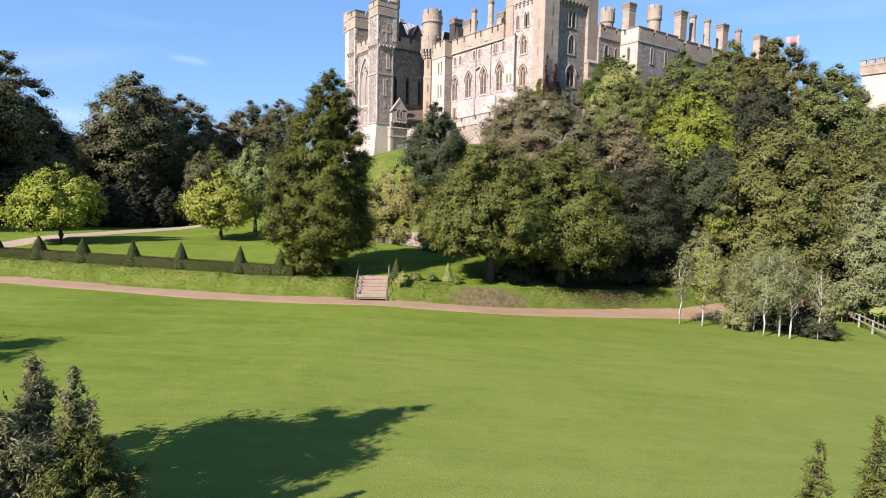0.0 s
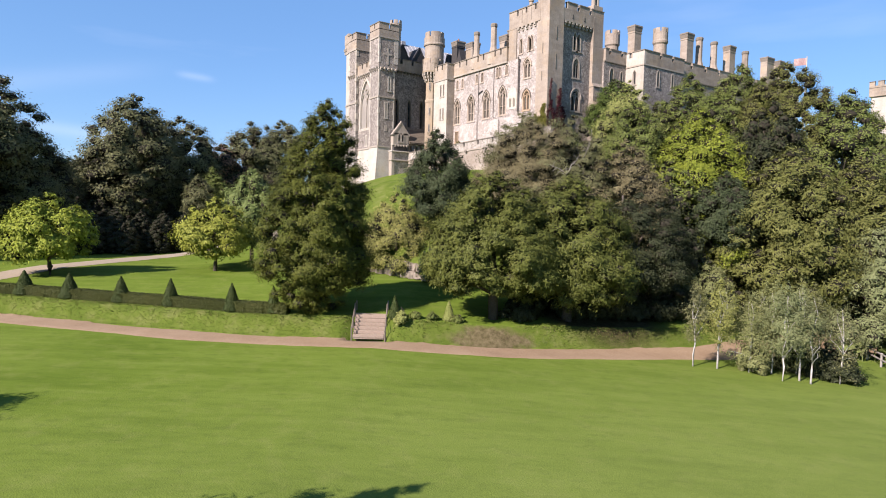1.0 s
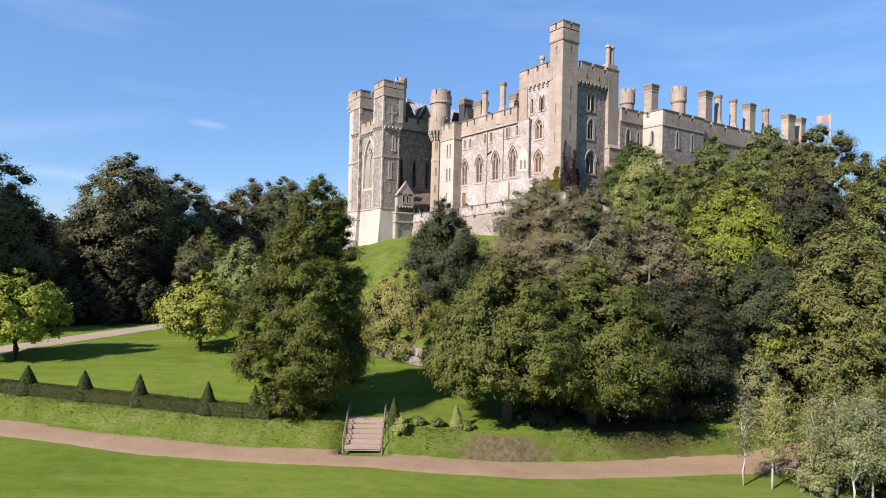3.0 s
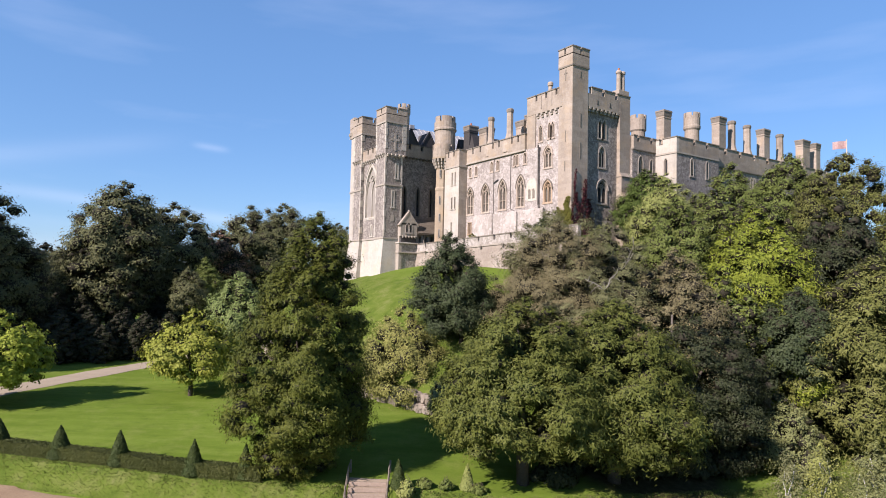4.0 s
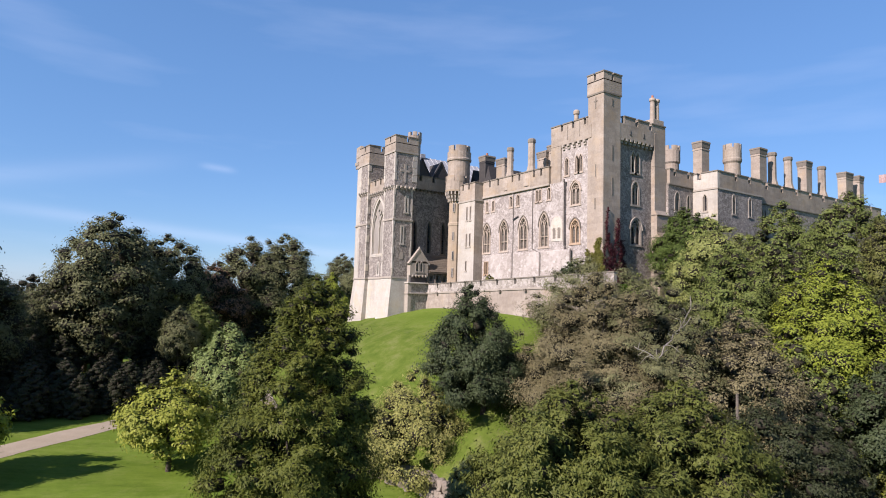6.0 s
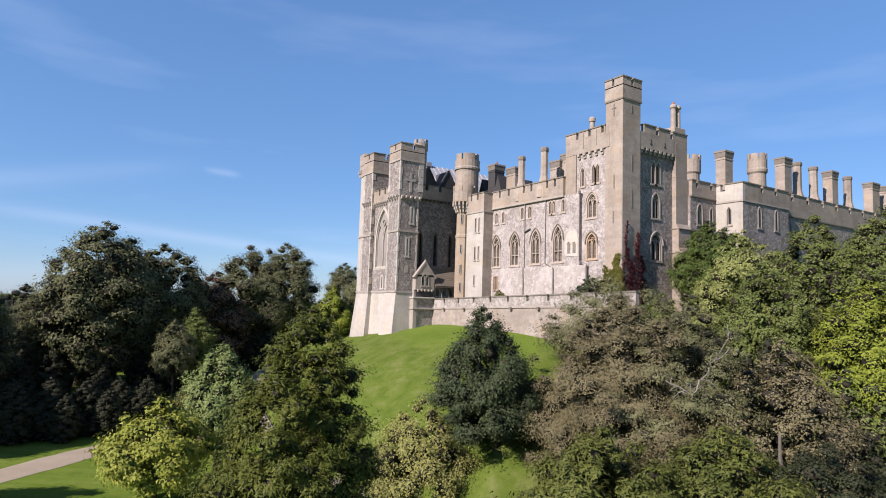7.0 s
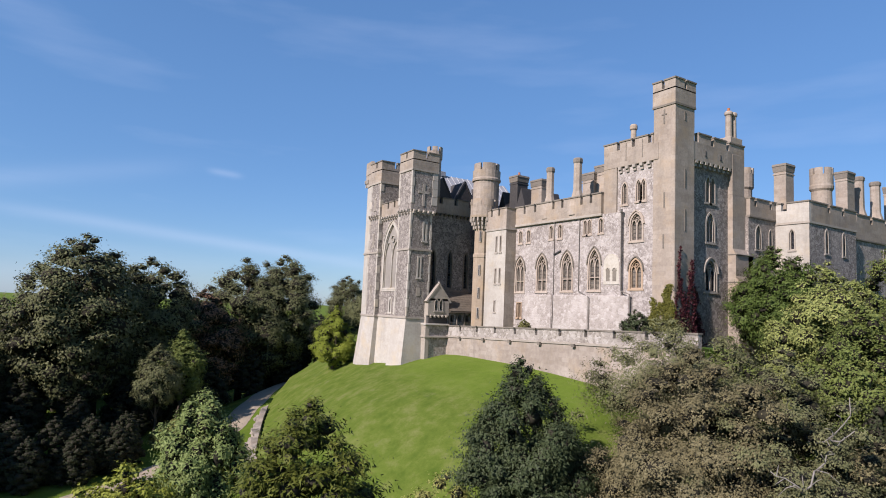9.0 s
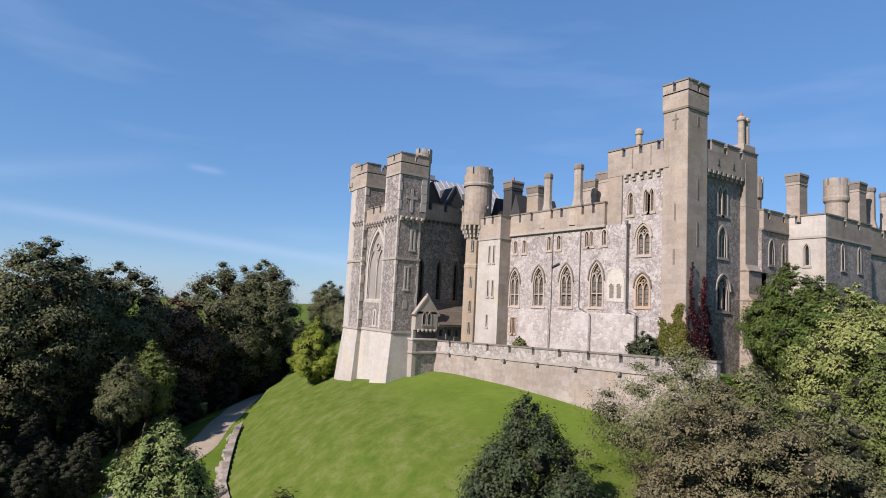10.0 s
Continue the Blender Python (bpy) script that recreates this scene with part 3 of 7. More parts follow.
def ribbon(name, line, half, mat, lift, seed, label, category, across=9, step=0.5):
    """A draped way with uneven edges."""
    rng = np.random.default_rng(seed)
    pts = []
    for a, b in zip(line, line[1:]):
        n = max(2, int(math.hypot(b[0] - a[0], b[1] - a[1]) / step))
        pts += [(a[0] + (b[0] - a[0]) * i / n, a[1] + (b[1] - a[1]) * i / n) for i in range(n)]
    p = np.array(pts)
    for _ in range(12):
        p[1:-1] = (p[:-2] + 2 * p[1:-1] + p[2:]) / 4
    d = np.gradient(p, axis=0)
    d /= np.linalg.norm(d, axis=1)[:, None]
    nrm = np.stack([-d[:, 1], d[:, 0]], 1)
    wob = [np.convolve(rng.normal(0, 1, len(p) + 8), np.ones(9) / 9, "valid") * 0.28 for _ in (0, 1)]
    k = np.linspace(-1, 1, across)
    off = np.where(k[None, :] < 0, k[None, :] * (half + wob[0][:, None]), k[None, :] * (half + wob[1][:, None]))
    xy = p[:, None, :] + nrm[:, None, :] * off[:, :, None]
    z = height(xy[..., 0], xy[..., 1]) + lift - 0.05 * (np.abs(k)[None, :] > 0.99)
    verts = np.concatenate([xy, z[..., None]], 2).reshape(-1, 3)
    i = (np.arange(len(p) - 1)[:, None] * across + np.arange(across - 1)[None, :]).ravel()
    ob = quick_mesh(name, verts, np.stack([i, i + across, i + across + 1, i + 1], 1), mat, True)
    return tagged(ob, label, category, kind="structure")


ribbon("path", PATH_LINE[1:14], 1.36, M_PATH, 0.045, 5, "reddish clay gravel path along the foot of the bank", "path")
ribbon("drive", [(-6, -64), (-12, -56.5), (-17.8, -49.8), (-23, -44), (-28, -38.5), (-33, -32), (-38, -26.2), (-43, -21.6), (-51, -17.6), (-60, -12.4), (-72, -5)], 1.75, M_DRIVE, 0.07, 6, "pale gravel drive curving round the foot of the mound", "drive", 11)


def spot(face, c, u, v, d=0.0):
    """A place on a wall that faces south (S) at y = c or east (E) at x = c; d goes into the wall."""
    return (u, c + d, v) if face == "S" else (c - d, u, v)


def arch_at(op, u):
    uc, w, sill, spring, apex = op
    rise = apex - spring
    if rise < 0.02:
        return apex
    t = max(0.0, w / 2 - abs(u - uc))
    r = (rise * rise + w * w / 4) / w
    return spring + math.sqrt(max(0.0, 2 * r * t - t * t))


def outline(op, grow=0.0, n=7):
    uc, w, sill, spring, apex = op
    big = (uc, w + 2 * grow, sill - grow, spring, apex + grow * 1.15 if apex > spring + 0.02 else apex + grow)
    pts = [(uc - w / 2 - grow, sill - grow)]
    for i in range(2 * n + 1):
        u = uc - big[1] / 2 + big[1] * i / (2 * n)
        pts.append((u, arch_at(big, u) if apex > spring + 0.02 else big[4]))
    pts.append((uc + w / 2 + grow, sill - grow))
    return pts


def panel(name, mat, parent, face, c, u0, u1, v0, v1, ops=(), depth=0.4, label=""):
    """A wall face with its openings and their reveals."""
    cuts = {u0, u1}
    for op in ops:
        for i in range(15):
            cuts.add(op[0] - op[1] / 2 + op[1] * i / 14)
    cuts = sorted(k for k in cuts if u0 - 1e-6 <= k <= u1 + 1e-6)
    verts, faces = [], []

    def quad(*pts):
        k = len(verts)
        verts.extend(pts)
        faces.append(tuple(range(k, k + len(pts))))
    for a, b in zip(cuts, cuts[1:]):
        if b - a < 1e-5:
            continue
        la, lb = v0, v0
        for op in sorted((o for o in ops if abs((a + b) / 2 - o[0]) < o[1] / 2), key=lambda o: o[2]):
            quad(spot(face, c, a, la), spot(face, c, b, lb), spot(face, c, b, op[2]), spot(face, c, a, op[2]))
            la, lb = arch_at(op, a), arch_at(op, b)
        quad(spot(face, c, a, la), spot(face, c, b, lb), spot(face, c, b, v1), spot(face, c, a, v1))
    for op in ops:
        o = outline(op)
        for p, q in zip(o, o[1:] + o[:1]):
            quad(spot(face, c, *p), spot(face, c, *q), spot(face, c, *q, depth), spot(face, c, *p, depth))
    # the wall's thickness behind
    u0, u1, v0, v1 = u0 + 0.012, u1 - 0.012, v0 + 0.012, v1 - 0.012
    quad(spot(face, c, u0, v0, depth + 0.3), spot(face, c, u1, v0, depth + 0.3), spot(face, c, u1, v1, depth + 0.3), spot(face, c, u0, v1, depth + 0.3))
    for (a, va), (b, vb) in (((u0, v0), (u0, v1)), ((u1, v0), (u1, v1)), ((u0, v0), (u1, v0)), ((u0, v1), (u1, v1))):
        quad(spot(face, c, a, va, 0.006), spot(face, c, b, vb, 0.006), spot(face, c, b, vb, depth + 0.3), spot(face, c, a, va, depth + 0.3))
    return mesh_ob(name, verts, faces, mat, parent, label)


def bar(bm, face, c, pts, width, d0, d1):
    """A stone bar along a line on the wall."""
    for (a, va), (b, vb) in zip(pts, pts[1:]):
        l = math.hypot(b - a, vb - va) or 1e-6
        nu, nv = -(vb - va) / l * width / 2, (b - a) / l * width / 2
        ring = [(a + nu, va + nv), (b + nu, vb + nv), (b - nu, vb - nv), (a - nu, va - nv)]
        loft(bm, [[spot(face, c, *p, d0) for p in ring], [spot(face, c, *p, d1) for p in ring]])
    return bm


def window(parent, face, c, op, lights=2, mat=None, surround=0.16, hood=True, transom=True, deep=0.3, glass=None):
    """Stone surround, mullions and tracery, hood mould and leaded panes in an opening of a wall."""
    mat = mat or M_DRESS
    uc, w, sill, spring, apex = op
    bm = bmesh.new()
    for g0, g1, d0, d1 in ((surround, 0.0, -0.05, 0.06), (0.02, -0.07, 0.06, 0.2)):
        a, b = outline(op, g0), outline(op, g1)
        rows = [[spot(face, c, *p, d0) for p in a], [spot(face, c, *p, d0) for p in b], [spot(face, c, *p, d1) for p in b], [spot(face, c, *p, d1) for p in a]]
        vs = [[bm.verts.new(p) for p in r] for r in rows]
        n = len(a)
        for i in range(n):
            j = (i + 1) % n
            for k in range(4):
                bm.faces.new((vs[k][i], vs[k][j], vs[(k + 1) % 4][j], vs[(k + 1) % 4][i]))
    frame_ob = part("window", bm, mat, parent)
    bm = bmesh.new()
    if lights == 2:
        top = spring + 0.1 * (apex - spring)
        bar(bm, face, c, [(uc, sill), (uc, top)], 0.1, 0.04, 0.2)
        for s in (-1, 1):
            sub = (uc + s * w / 4, w / 2, sill, spring - 0.15 * (apex - spring), spring + 0.45 * (apex - spring))
            bar(bm, face, c, outline(sub, -0.02, 4)[1:-1], 0.07, 0.05, 0.2)
        if apex - spring > 0.4:
            mid = spring + 0.52 * (apex - spring)
            r = 0.11 * w
            bar(bm, face, c, [(uc + r * math.cos(k * math.pi / 4), mid + r * math.sin(k * math.pi / 4)) for k in range(9)], 0.05, 0.05, 0.2)
    if transom and spring - sill > 1.2:
        v = sill + 0.5 * (spring - sill)
        bar(bm, face, c, [(uc - w / 2, v), (uc + w / 2, v)], 0.08, 0.05, 0.2)
    if len(bm.verts):
        part("tracery", bm, mat, frame_ob)
    else:
        bm.free()
    # panes: one a light, with thin leading
    for s in ((-1, 1) if lights == 2 else (0,)):
        if lights == 2:
            cut = [p for p in outline(op, 0.0) if s * (p[0] - uc) >= -1e-4]
            cut = ([(uc, sill)] + cut) if s > 0 else (cut + [(uc, sill)])
        else:
            cut = outline(op, 0.0)
        bm = bmesh.new()
        loft(bm, [[spot(face, c, *p, deep - 0.06) for p in cut], [spot(face, c, *p, deep - 0.03) for p in cut]])
        part("pane", bm, glass or M_GLASS, frame_ob)
    if spring - sill > 0.8 and glass is not M_BLIND:
        bm = bmesh.new()
        k = sill + 0.3
        while k < spring:
            bar(bm, face, c, [(uc - w / 2, k), (uc + w / 2, k)], 0.025, deep - 0.09, deep - 0.065)
            k += 0.34
        tagged(part("leading", bm, M_IRON, frame_ob), kind="stuff")
    if hood:
        bm = bmesh.new()
        o = [p for p in outline(op, surround + 0.07) if p[1] > spring - 0.25][0:]
        bar(bm, face, c, o, 0.1, -0.13, 0.02)
        part("hood_mould", bm, M_COPE if hood == 2 else mat, frame_ob)
    bm = bmesh.new()
    bar(bm, face, c, [(uc - w / 2 - surround - 0.08, sill - 0.1), (uc + w / 2 + surround + 0.08, sill - 0.1)], 0.14, -0.08, 0.3)
    part("sill", bm, mat, frame_ob)
    return frame_ob


def slit(parent, face, c, u, v0, v1, w=0.14, mat=None):
    """An arrow slit: a stone frame round a dark recess."""
    op = (u, w, v0, v1, v1)
    return window(parent, face, c, op, 1, mat or M_DRESS, 0.13, False, False, 0.22)


def course(name, parent, poly, z, h=0.22, out=0.1, mat=None):
    return part(name, slabbed(bmesh.new(), poly, z, z + h, out, out), mat or M_DRESS, parent)


def corbels(parent, runs, z, h=0.42, step=0.55, size=0.24, out=0.26, mat=None):
    """Rows of small corbels under a parapet: runs of (face, c, u0, u1)."""
    for face, c, u0, u1 in runs:
        n = max(1, int((u1 - u0) / step))
        for i in range(n):
            u = u0 + (i + 0.5) * (u1 - u0) / n
            bm = bmesh.new()
            bar(bm, face, c, [(u, z - h), (u, z)], size, -out, 0.02)
            bar(bm, face, c, [(u, z - h * 0.5), (u, z)], size * 0.98, -out - 0.14, -out)
            part("corbel", bm, mat or M_DRESS, parent)


def parapet(parent, face, c, u0, u1, z0, z1, notches, nw=0.36, nd=0.8, thick=0.35, mat=None, tilt=0.0):
    """A crenellated parapet: a low wall and its merlons, each with a weathered coping."""
    mat = mat or M_ASHLAR
    zs = z1 - nd
    bm = bmesh.new()
    loft(bm, [[spot(face, c, *p, 0) for p in ((u0, z0), (u1, z0 + tilt), (u1, zs + tilt), (u0, zs))], [spot(face, c, *p, thick) for p in ((u0, z0), (u1, z0 + tilt), (u1, zs + tilt), (u0, zs))]])
    wall_ob = part("parapet", bm, mat, parent)
    edges = [u0]
    for n in sorted(notches):
        edges += [n - nw / 2, n + nw / 2]
    edges.append(u1)
    for a, b in zip(edges[::2], edges[1::2]):
        if b - a < 0.12:
            continue
        ta, tb = tilt * (a - u0) / (u1 - u0), tilt * (b - u0) / (u1 - u0)
        bm = bmesh.new()
        q = ((a, zs + ta), (b, zs + tb), (b, z1 - 0.12 + tb), (a, z1 - 0.12 + ta))
        loft(bm, [[spot(face, c, *p, 0) for p in q], [spot(face, c, *p, thick) for p in q]])
        part("merlon", bm, mat, wall_ob)
        bm = bmesh.new()
        q = ((a - 0.04, z1 - 0.12 + ta), (b + 0.04, z1 - 0.12 + tb), (b + 0.04, z1 + tb), (a - 0.04, z1 + ta))
        loft(bm, [[spot(face, c, *p, -0.07) for p in q], [spot(face, c, *p, thick + 0.07) for p in q]])
        part("coping", bm, M_COPE, wall_ob)
    return wall_ob


def round_battlement(parent, x, y, z0, z1, r, count, gap=0.35, mat=None, thick=0.25, turn=0.0):
    """Curved merlons round the head of a turret."""
    for k in range(count):
        a0 = turn + 2 * math.pi * (k + gap / 2) / count
        a1 = turn + 2 * math.pi * (k + 1 - gap / 2) / count
        rings = []
        for i in range(7):
            a = a0 + (a1 - a0) * i / 6
            ca, sa = math.cos(a), math.sin(a)
            rings.append([(x + r * ca, y + r * sa, z0), (x + r * ca, y + r * sa, z1), (x + (r - thick) * ca, y + (r - thick) * sa, z1), (x + (r - thick) * ca, y + (r - thick) * sa, z0)])
        part("merlon", loft(bmesh.new(), rings), mat or M_ASHLAR, parent)


def chimney(parent, x, y, z0, z1, w, l, kind="square", mat=None, pot=False):
    """A chimney stack: a square one with a moulded cap, or an eight-sided shaft on a flared foot."""
    mat = mat or M_ASHLAR
    bm = bmesh.new()
    if kind == "square":
        box(bm, x - w / 2, x + w / 2, y - l / 2, y + l / 2, z0, z1 - 0.7)
        ob = part("chimney", bm, mat, parent, bevel=0.04)
        part("cap", slabbed(slabbed(bmesh.new(), rect(x - w / 2, x + w / 2, y - l / 2, y + l / 2), z1 - 0.72, z1 - 0.2, 0.03, 0.08), rect(x - w / 2, x + w / 2, y - l / 2, y + l / 2), z1 - 0.2, z1, 0.12, 0.07), M_COPE, ob)
        part("band", slabbed(bmesh.new(), rect(x - w / 2, x + w / 2, y - l / 2, y + l / 2), z1 - 0.98, z1 - 0.86, 0.045, 0.045), mat, ob)
    else:
        r = w / 2
        h = z1 - z0
        turned(bm, x, y, [(r * 1.9, z0), (r * 1.9, z0 + h * 0.16), (r * 1.05, z0 + h * 0.42), (r, z0 + h * 0.45), (r * 0.97, z1 - 0.45)], 8, math.pi / 8)
        ob = part("chimney", bm, mat, parent)
        part("cap", turned(bmesh.new(), x, y, [(r * 1.02, z1 - 0.5), (r * 1.14, z1 - 0.38), (r * 1.14, z1 - 0.12), (r * 0.94, z1)], 8, math.pi / 8), M_COPE, ob)
    if pot:
        part("chimney_pot", turned(bmesh.new(), x, y, [(0.13, z1 - 0.02), (0.16, z1 + 0.05), (0.11, z1 + 0.4), (0.13, z1 + 0.45)], 12), M_POT, ob)
    return ob


def downpipe(parent, face, c, pts):
    bm = bmesh.new()
    bar(bm, face, c, pts, 0.06, -0.1, -0.04)
    pipe = part("downpipe", bm, M_PIPE, parent, "stone-grey painted downpipe")
    bm = bmesh.new()
    u, v = pts[0]
    bar(bm, face, c, [(u, v - 0.1), (u, v + 0.2)], 0.2, -0.18, -0.02)
    part("rainwater_head", bm, M_PIPE, pipe)
    return pipe


# ---- the castle ----
def build_chapel():
    ch = thing("castle_chapel", "grey flint castle chapel with two battlemented towers and pale plinth", "chapel", -32, -3, 13)
    t0 = [(-33.7, -8.4), (-36.2, -8.4), (-37.9, -8.1), (-37.9, -3.8), (-33.7, -3.8)][::-1]
    # west tower
    part("plinth", loft(bmesh.new(), [[(x + (-0.95 if x < -35 else 0.0), y - (0.55 if y < -7 else 0.1), 10.5) for x, y in t0], [(x, y, 18.2) for x, y in t0]]), M_PALE, ch, "pale battered plinth")
    part("tower_shaft", slabbed(bmesh.new(), t0, 18.2, 33.8), M_FLINT, ch, "grey flint tower shaft")
    for z in (18.15, 25.4, 33.65):
        course("string_course", ch, t0, z)
    corbels(ch, [("S", -8.4, -36.2, -33.7)], 29.9)
    for u in (-33.82, -36.08):
        for i in range(16):
            z = 18.3 + i * 0.96
            boxed("quoin", M_PALE, ch, u - (0.16 if i % 2 else 0.1), u + (0.16 if i % 2 else 0.1), -8.43, -8.0, z, z + 0.92, bevel=0.015)
    part("ashlar_corner", loft(bmesh.new(), [[(-36.22, -8.42, z), (-37.93, -8.12, z), (-37.93, -3.8, z), (-37.7, -3.8, z), (-36.3, -8.0, z)] for z in (18.2, 33.8)]), M_PALE, ch)
    top = [(x + (-0.5 if x < -37 else 0), y) for x, y in t0]
    part("tower_head", slabbed(bmesh.new(), top, 33.8, 35.3, 0.06, 0.06), M_ASHLAR, ch)
    parapet(ch, "S", -8.46, -36.6, -33.64, 35.2, 36.35, (-35.0,), 0.32, 0.75)
    parapet(ch, "E", -33.64, -8.1, -3.8, 35.2, 36.35, (-6.6, -5.0), 0.36, 0.75)
    bm = bmesh.new()
    loft(bm, [[(-36.6, -8.46, z), (-38.45, -8.2, z), (-38.1, -7.9, z), (-36.4, -8.1, z)] for z in (35.2, 36.75)])
    loft(bm, [[(-38.46, -8.0, z), (-38.46, -3.8, z), (-38.15, -3.8, z), (-38.15, -7.9, z)] for z in (35.2, 36.6)])
    part("parapet", bm, M_ASHLAR, ch)
    corbels(ch, [("S", -8.15, -38.4, -37.3)], 34.6, 0.9, 0.35, 0.2, 0.12)
    slit(ch, "S", -8.4, -35.0, 30.6, 31.9)
    slit(ch, "S", -8.4, -35.0, 26.3, 27.6)
    slit(ch, "S", -8.4, -35.0, 20.2, 21.6)
    # south-east tower
    t1 = rect(-29.0, -26.3, -8.4, -5.75)
    part("plinth", loft(bmesh.new(), [[(-29.6, -9.0, 11.5), (-26.1, -9.0, 11.5), (-26.1, -5.75, 11.5), (-29.6, -5.75, 11.5)], [(x, y, 18.3) for x, y in t1]]), M_PALE, ch, "pale battered plinth")
    panel("tower_wall", M_FLINT, ch, "E", -26.3, -8.4, -5.75, 18.3, 29.7, [(-6.6, 0.2, 26.5, 28.4, 28.4), (-7.1, 0.2, 22.55, 24.65, 24.65)])
    panel("tower_wall", M_FLINT, ch, "S", -8.4, -29.0, -26.3, 18.3, 29.7, [])
    boxed("tower_core", M_FLINT, ch, -28.9, -27.05, -7.7, -5.76, 18.3, 29.7)
    window(ch, "E", -26.3, (-6.6, 0.2, 26.5, 28.4, 28.4), 1, M_PALE, 0.2, False, False)
    window(ch, "E", -26.3, (-7.1, 0.2, 22.55, 24.65, 24.65), 1, M_PALE, 0.16, False, False)
    bm = bmesh.new()
    bar(bm, "E", -26.3, [(-7.1, 20.6), (-7.1, 21.5)], 0.42, -0.04, 0.05)
    bar(bm, "E", -26.3, [(-7.35, 21.05), (-6.85, 21.05)], 0.3, -0.045, 0.05)
    part("blind_cross", bm, M_DRESS, ch)
    t1b = rect(-29.0, -26.2, -8.45, -5.3)
    part("tower_stage", slabbed(bmesh.new(), t1b, 29.7, 34.05), M_FLINT, ch)
    bm = bmesh.new()
    bar(bm, "E", -26.2, [(-7.0, 30.2), (-7.0, 32.6)], 0.3, -0.05, 0.03)
    bar(bm, "E", -26.2, [(-7.7, 31.7), (-6.3, 31.7)], 0.3, -0.055, 0.03)
    part("blind_cross", bm, M_DRESS, ch, "pale stone cross set in the flint")
    corbels(ch, [("E", -26.3, -8.4, -5.4), ("S", -8.4, -29.0, -26.3)], 29.75)
    for z, p in ((18.2, t1), (25.4, t1), (33.95, t1b)):
        course("string_course", ch, p, z)
    for cx, cy in ((-26.3, -8.4), (-29.0, -8.4), (-26.3, -5.75)):
        for i in range(17):
            z = 18.45 + i * 0.92
            w = 0.24 if i % 2 else 0.15
            o = 0.1 if z > 29.7 else 0.0
            s, q = (1 if cx > -28 else -1), (1 if cy > -6 else -1)
            boxed("quoin", M_PALE, ch, cx - s * w, cx + s * (0.03 + o), cy - q * w, cy + q * (0.03 + (0.45 if q > 0 and z > 29.7 else 0.05 if z > 29.7 else 0)), z, z + 0.88, bevel=0.015)
    part("tower_head", slabbed(bmesh.new(), t1b, 34.1, 35.2, 0.06, 0.06), M_ASHLAR, ch)
    parapet(ch, "S", -8.51, -29.06, -26.14, 35.1, 36.15, (-27.6,), 0.3, 0.75)
    parapet(ch, "E", -26.14, -8.16, -5.24, 35.1, 36.15, (-6.75,), 0.3, 0.75)
    parapet(ch, "E", -28.71, -8.16, -5.24, 35.1, 36.15, (-6.75,), 0.3, 0.75)
    part("turret", turned(bmesh.new(), -28.6, -4.4, [(0.8, 31), (0.8, 36.0), (0.9, 36.2), (0.9, 37.0)], 16), M_ASHLAR, ch)
    round_battlement(ch, -28.6, -4.4, 36.95, 37.5, 0.9, 6)
    chimney(ch, -31.6, -5.6, 31.0, 37.4, 0.55, 0.55)
    # gable wall between the towers with the great window
    big = (-31.2, 3.5, 21.4, 25.2, 28.6)
    lan = [(-30.9, 0.34, 18.75, 19.9, 20.25), (-29.7, 0.34, 18.75, 19.9, 20.25)]
    panel("gable_wall", M_FLINT, ch, "S", -7.9, -33.7, -29.0, 18.2, 29.5, [big] + lan, 0.7)
    part("plinth", loft(bmesh.new(), [[(-33.8, -8.2, 11.5), (-29.0, -8.2, 11.5), (-29.0, -6.9, 11.5), (-33.8, -6.9, 11.5)], [(-33.7, -7.95, 18.2), (-29.0, -7.95, 18.2), (-29.0, -6.9, 18.2), (-33.7, -6.9, 18.2)]]), M_PALE, ch, "pale battered plinth")
    window(ch, "S", -7.9, big, 2, M_PALE, 0.34, True, False, 0.26, M_BLIND)
    for op in lan:
        window(ch, "S", -7.9, op, 1, M_PALE, 0.2, False, False)
    boxed("string_course", M_DRESS, ch, -33.7, -29.0, -8.05, -7.6, 18.15, 18.4)
    corbels(ch, [("S", -7.9, -33.7, -29.0)], 29.6)
    parapet(ch, "S", -8.15, -33.7, -29.0, 29.55, 31.25, (-32.1, -30.6), 0.4, 0.8)
    # nave with lancets, behind
    lans = [(-4.46, 0.55, 21.7, 25.0, 25.85), (-2.28, 0.55, 21.7, 25.0, 25.85), (-0.1, 0.55, 21.7, 25.0, 25.85)]
    panel("nave_wall", M_FLINT_SHADE, ch, "E", -27.8, -6.0, 4.0, 12.5, 29.8, lans, 0.5)
    for op in lans:
        window(ch, "E", -27.8, op, 1, M_COPE, 0.12, False, False, 0.35)
    boxed("string_course", M_COPE, ch, -28.0, -27.66, -5.7, 2.0, 21.25, 21.5)
    corbels(ch, [("E", -27.8, -5.7, 1.5)], 30.0, 0.35, 0.55, 0.22, 0.2, M_COPE)
    parapet(ch, "E", -27.58, -5.6, 1.6, 29.95, 31.8, (-3.9, -1.9, 0.1), 0.45, 0.75)
    boxed("nave_core", M_FLINT_SHADE, ch, -37.6, -28.7, -6.6, 9.0, 12.5, 31.0)
    bm = bmesh.new()
    loft(bm, [[(-37.2, y, 30.9), (-28.4, y, 30.9), (-28.4, y, 31.2), (-32.8, y, 35.6), (-37.2, y, 31.2)] for y in (-5.2, 9.0)])
    nave_roof = part("roof", bm, M_LEAD, ch, "pale grey lead roof with rolled seams")
    bm = bmesh.new()
    for i in range(18):
        y = -5.0 + i * 0.8
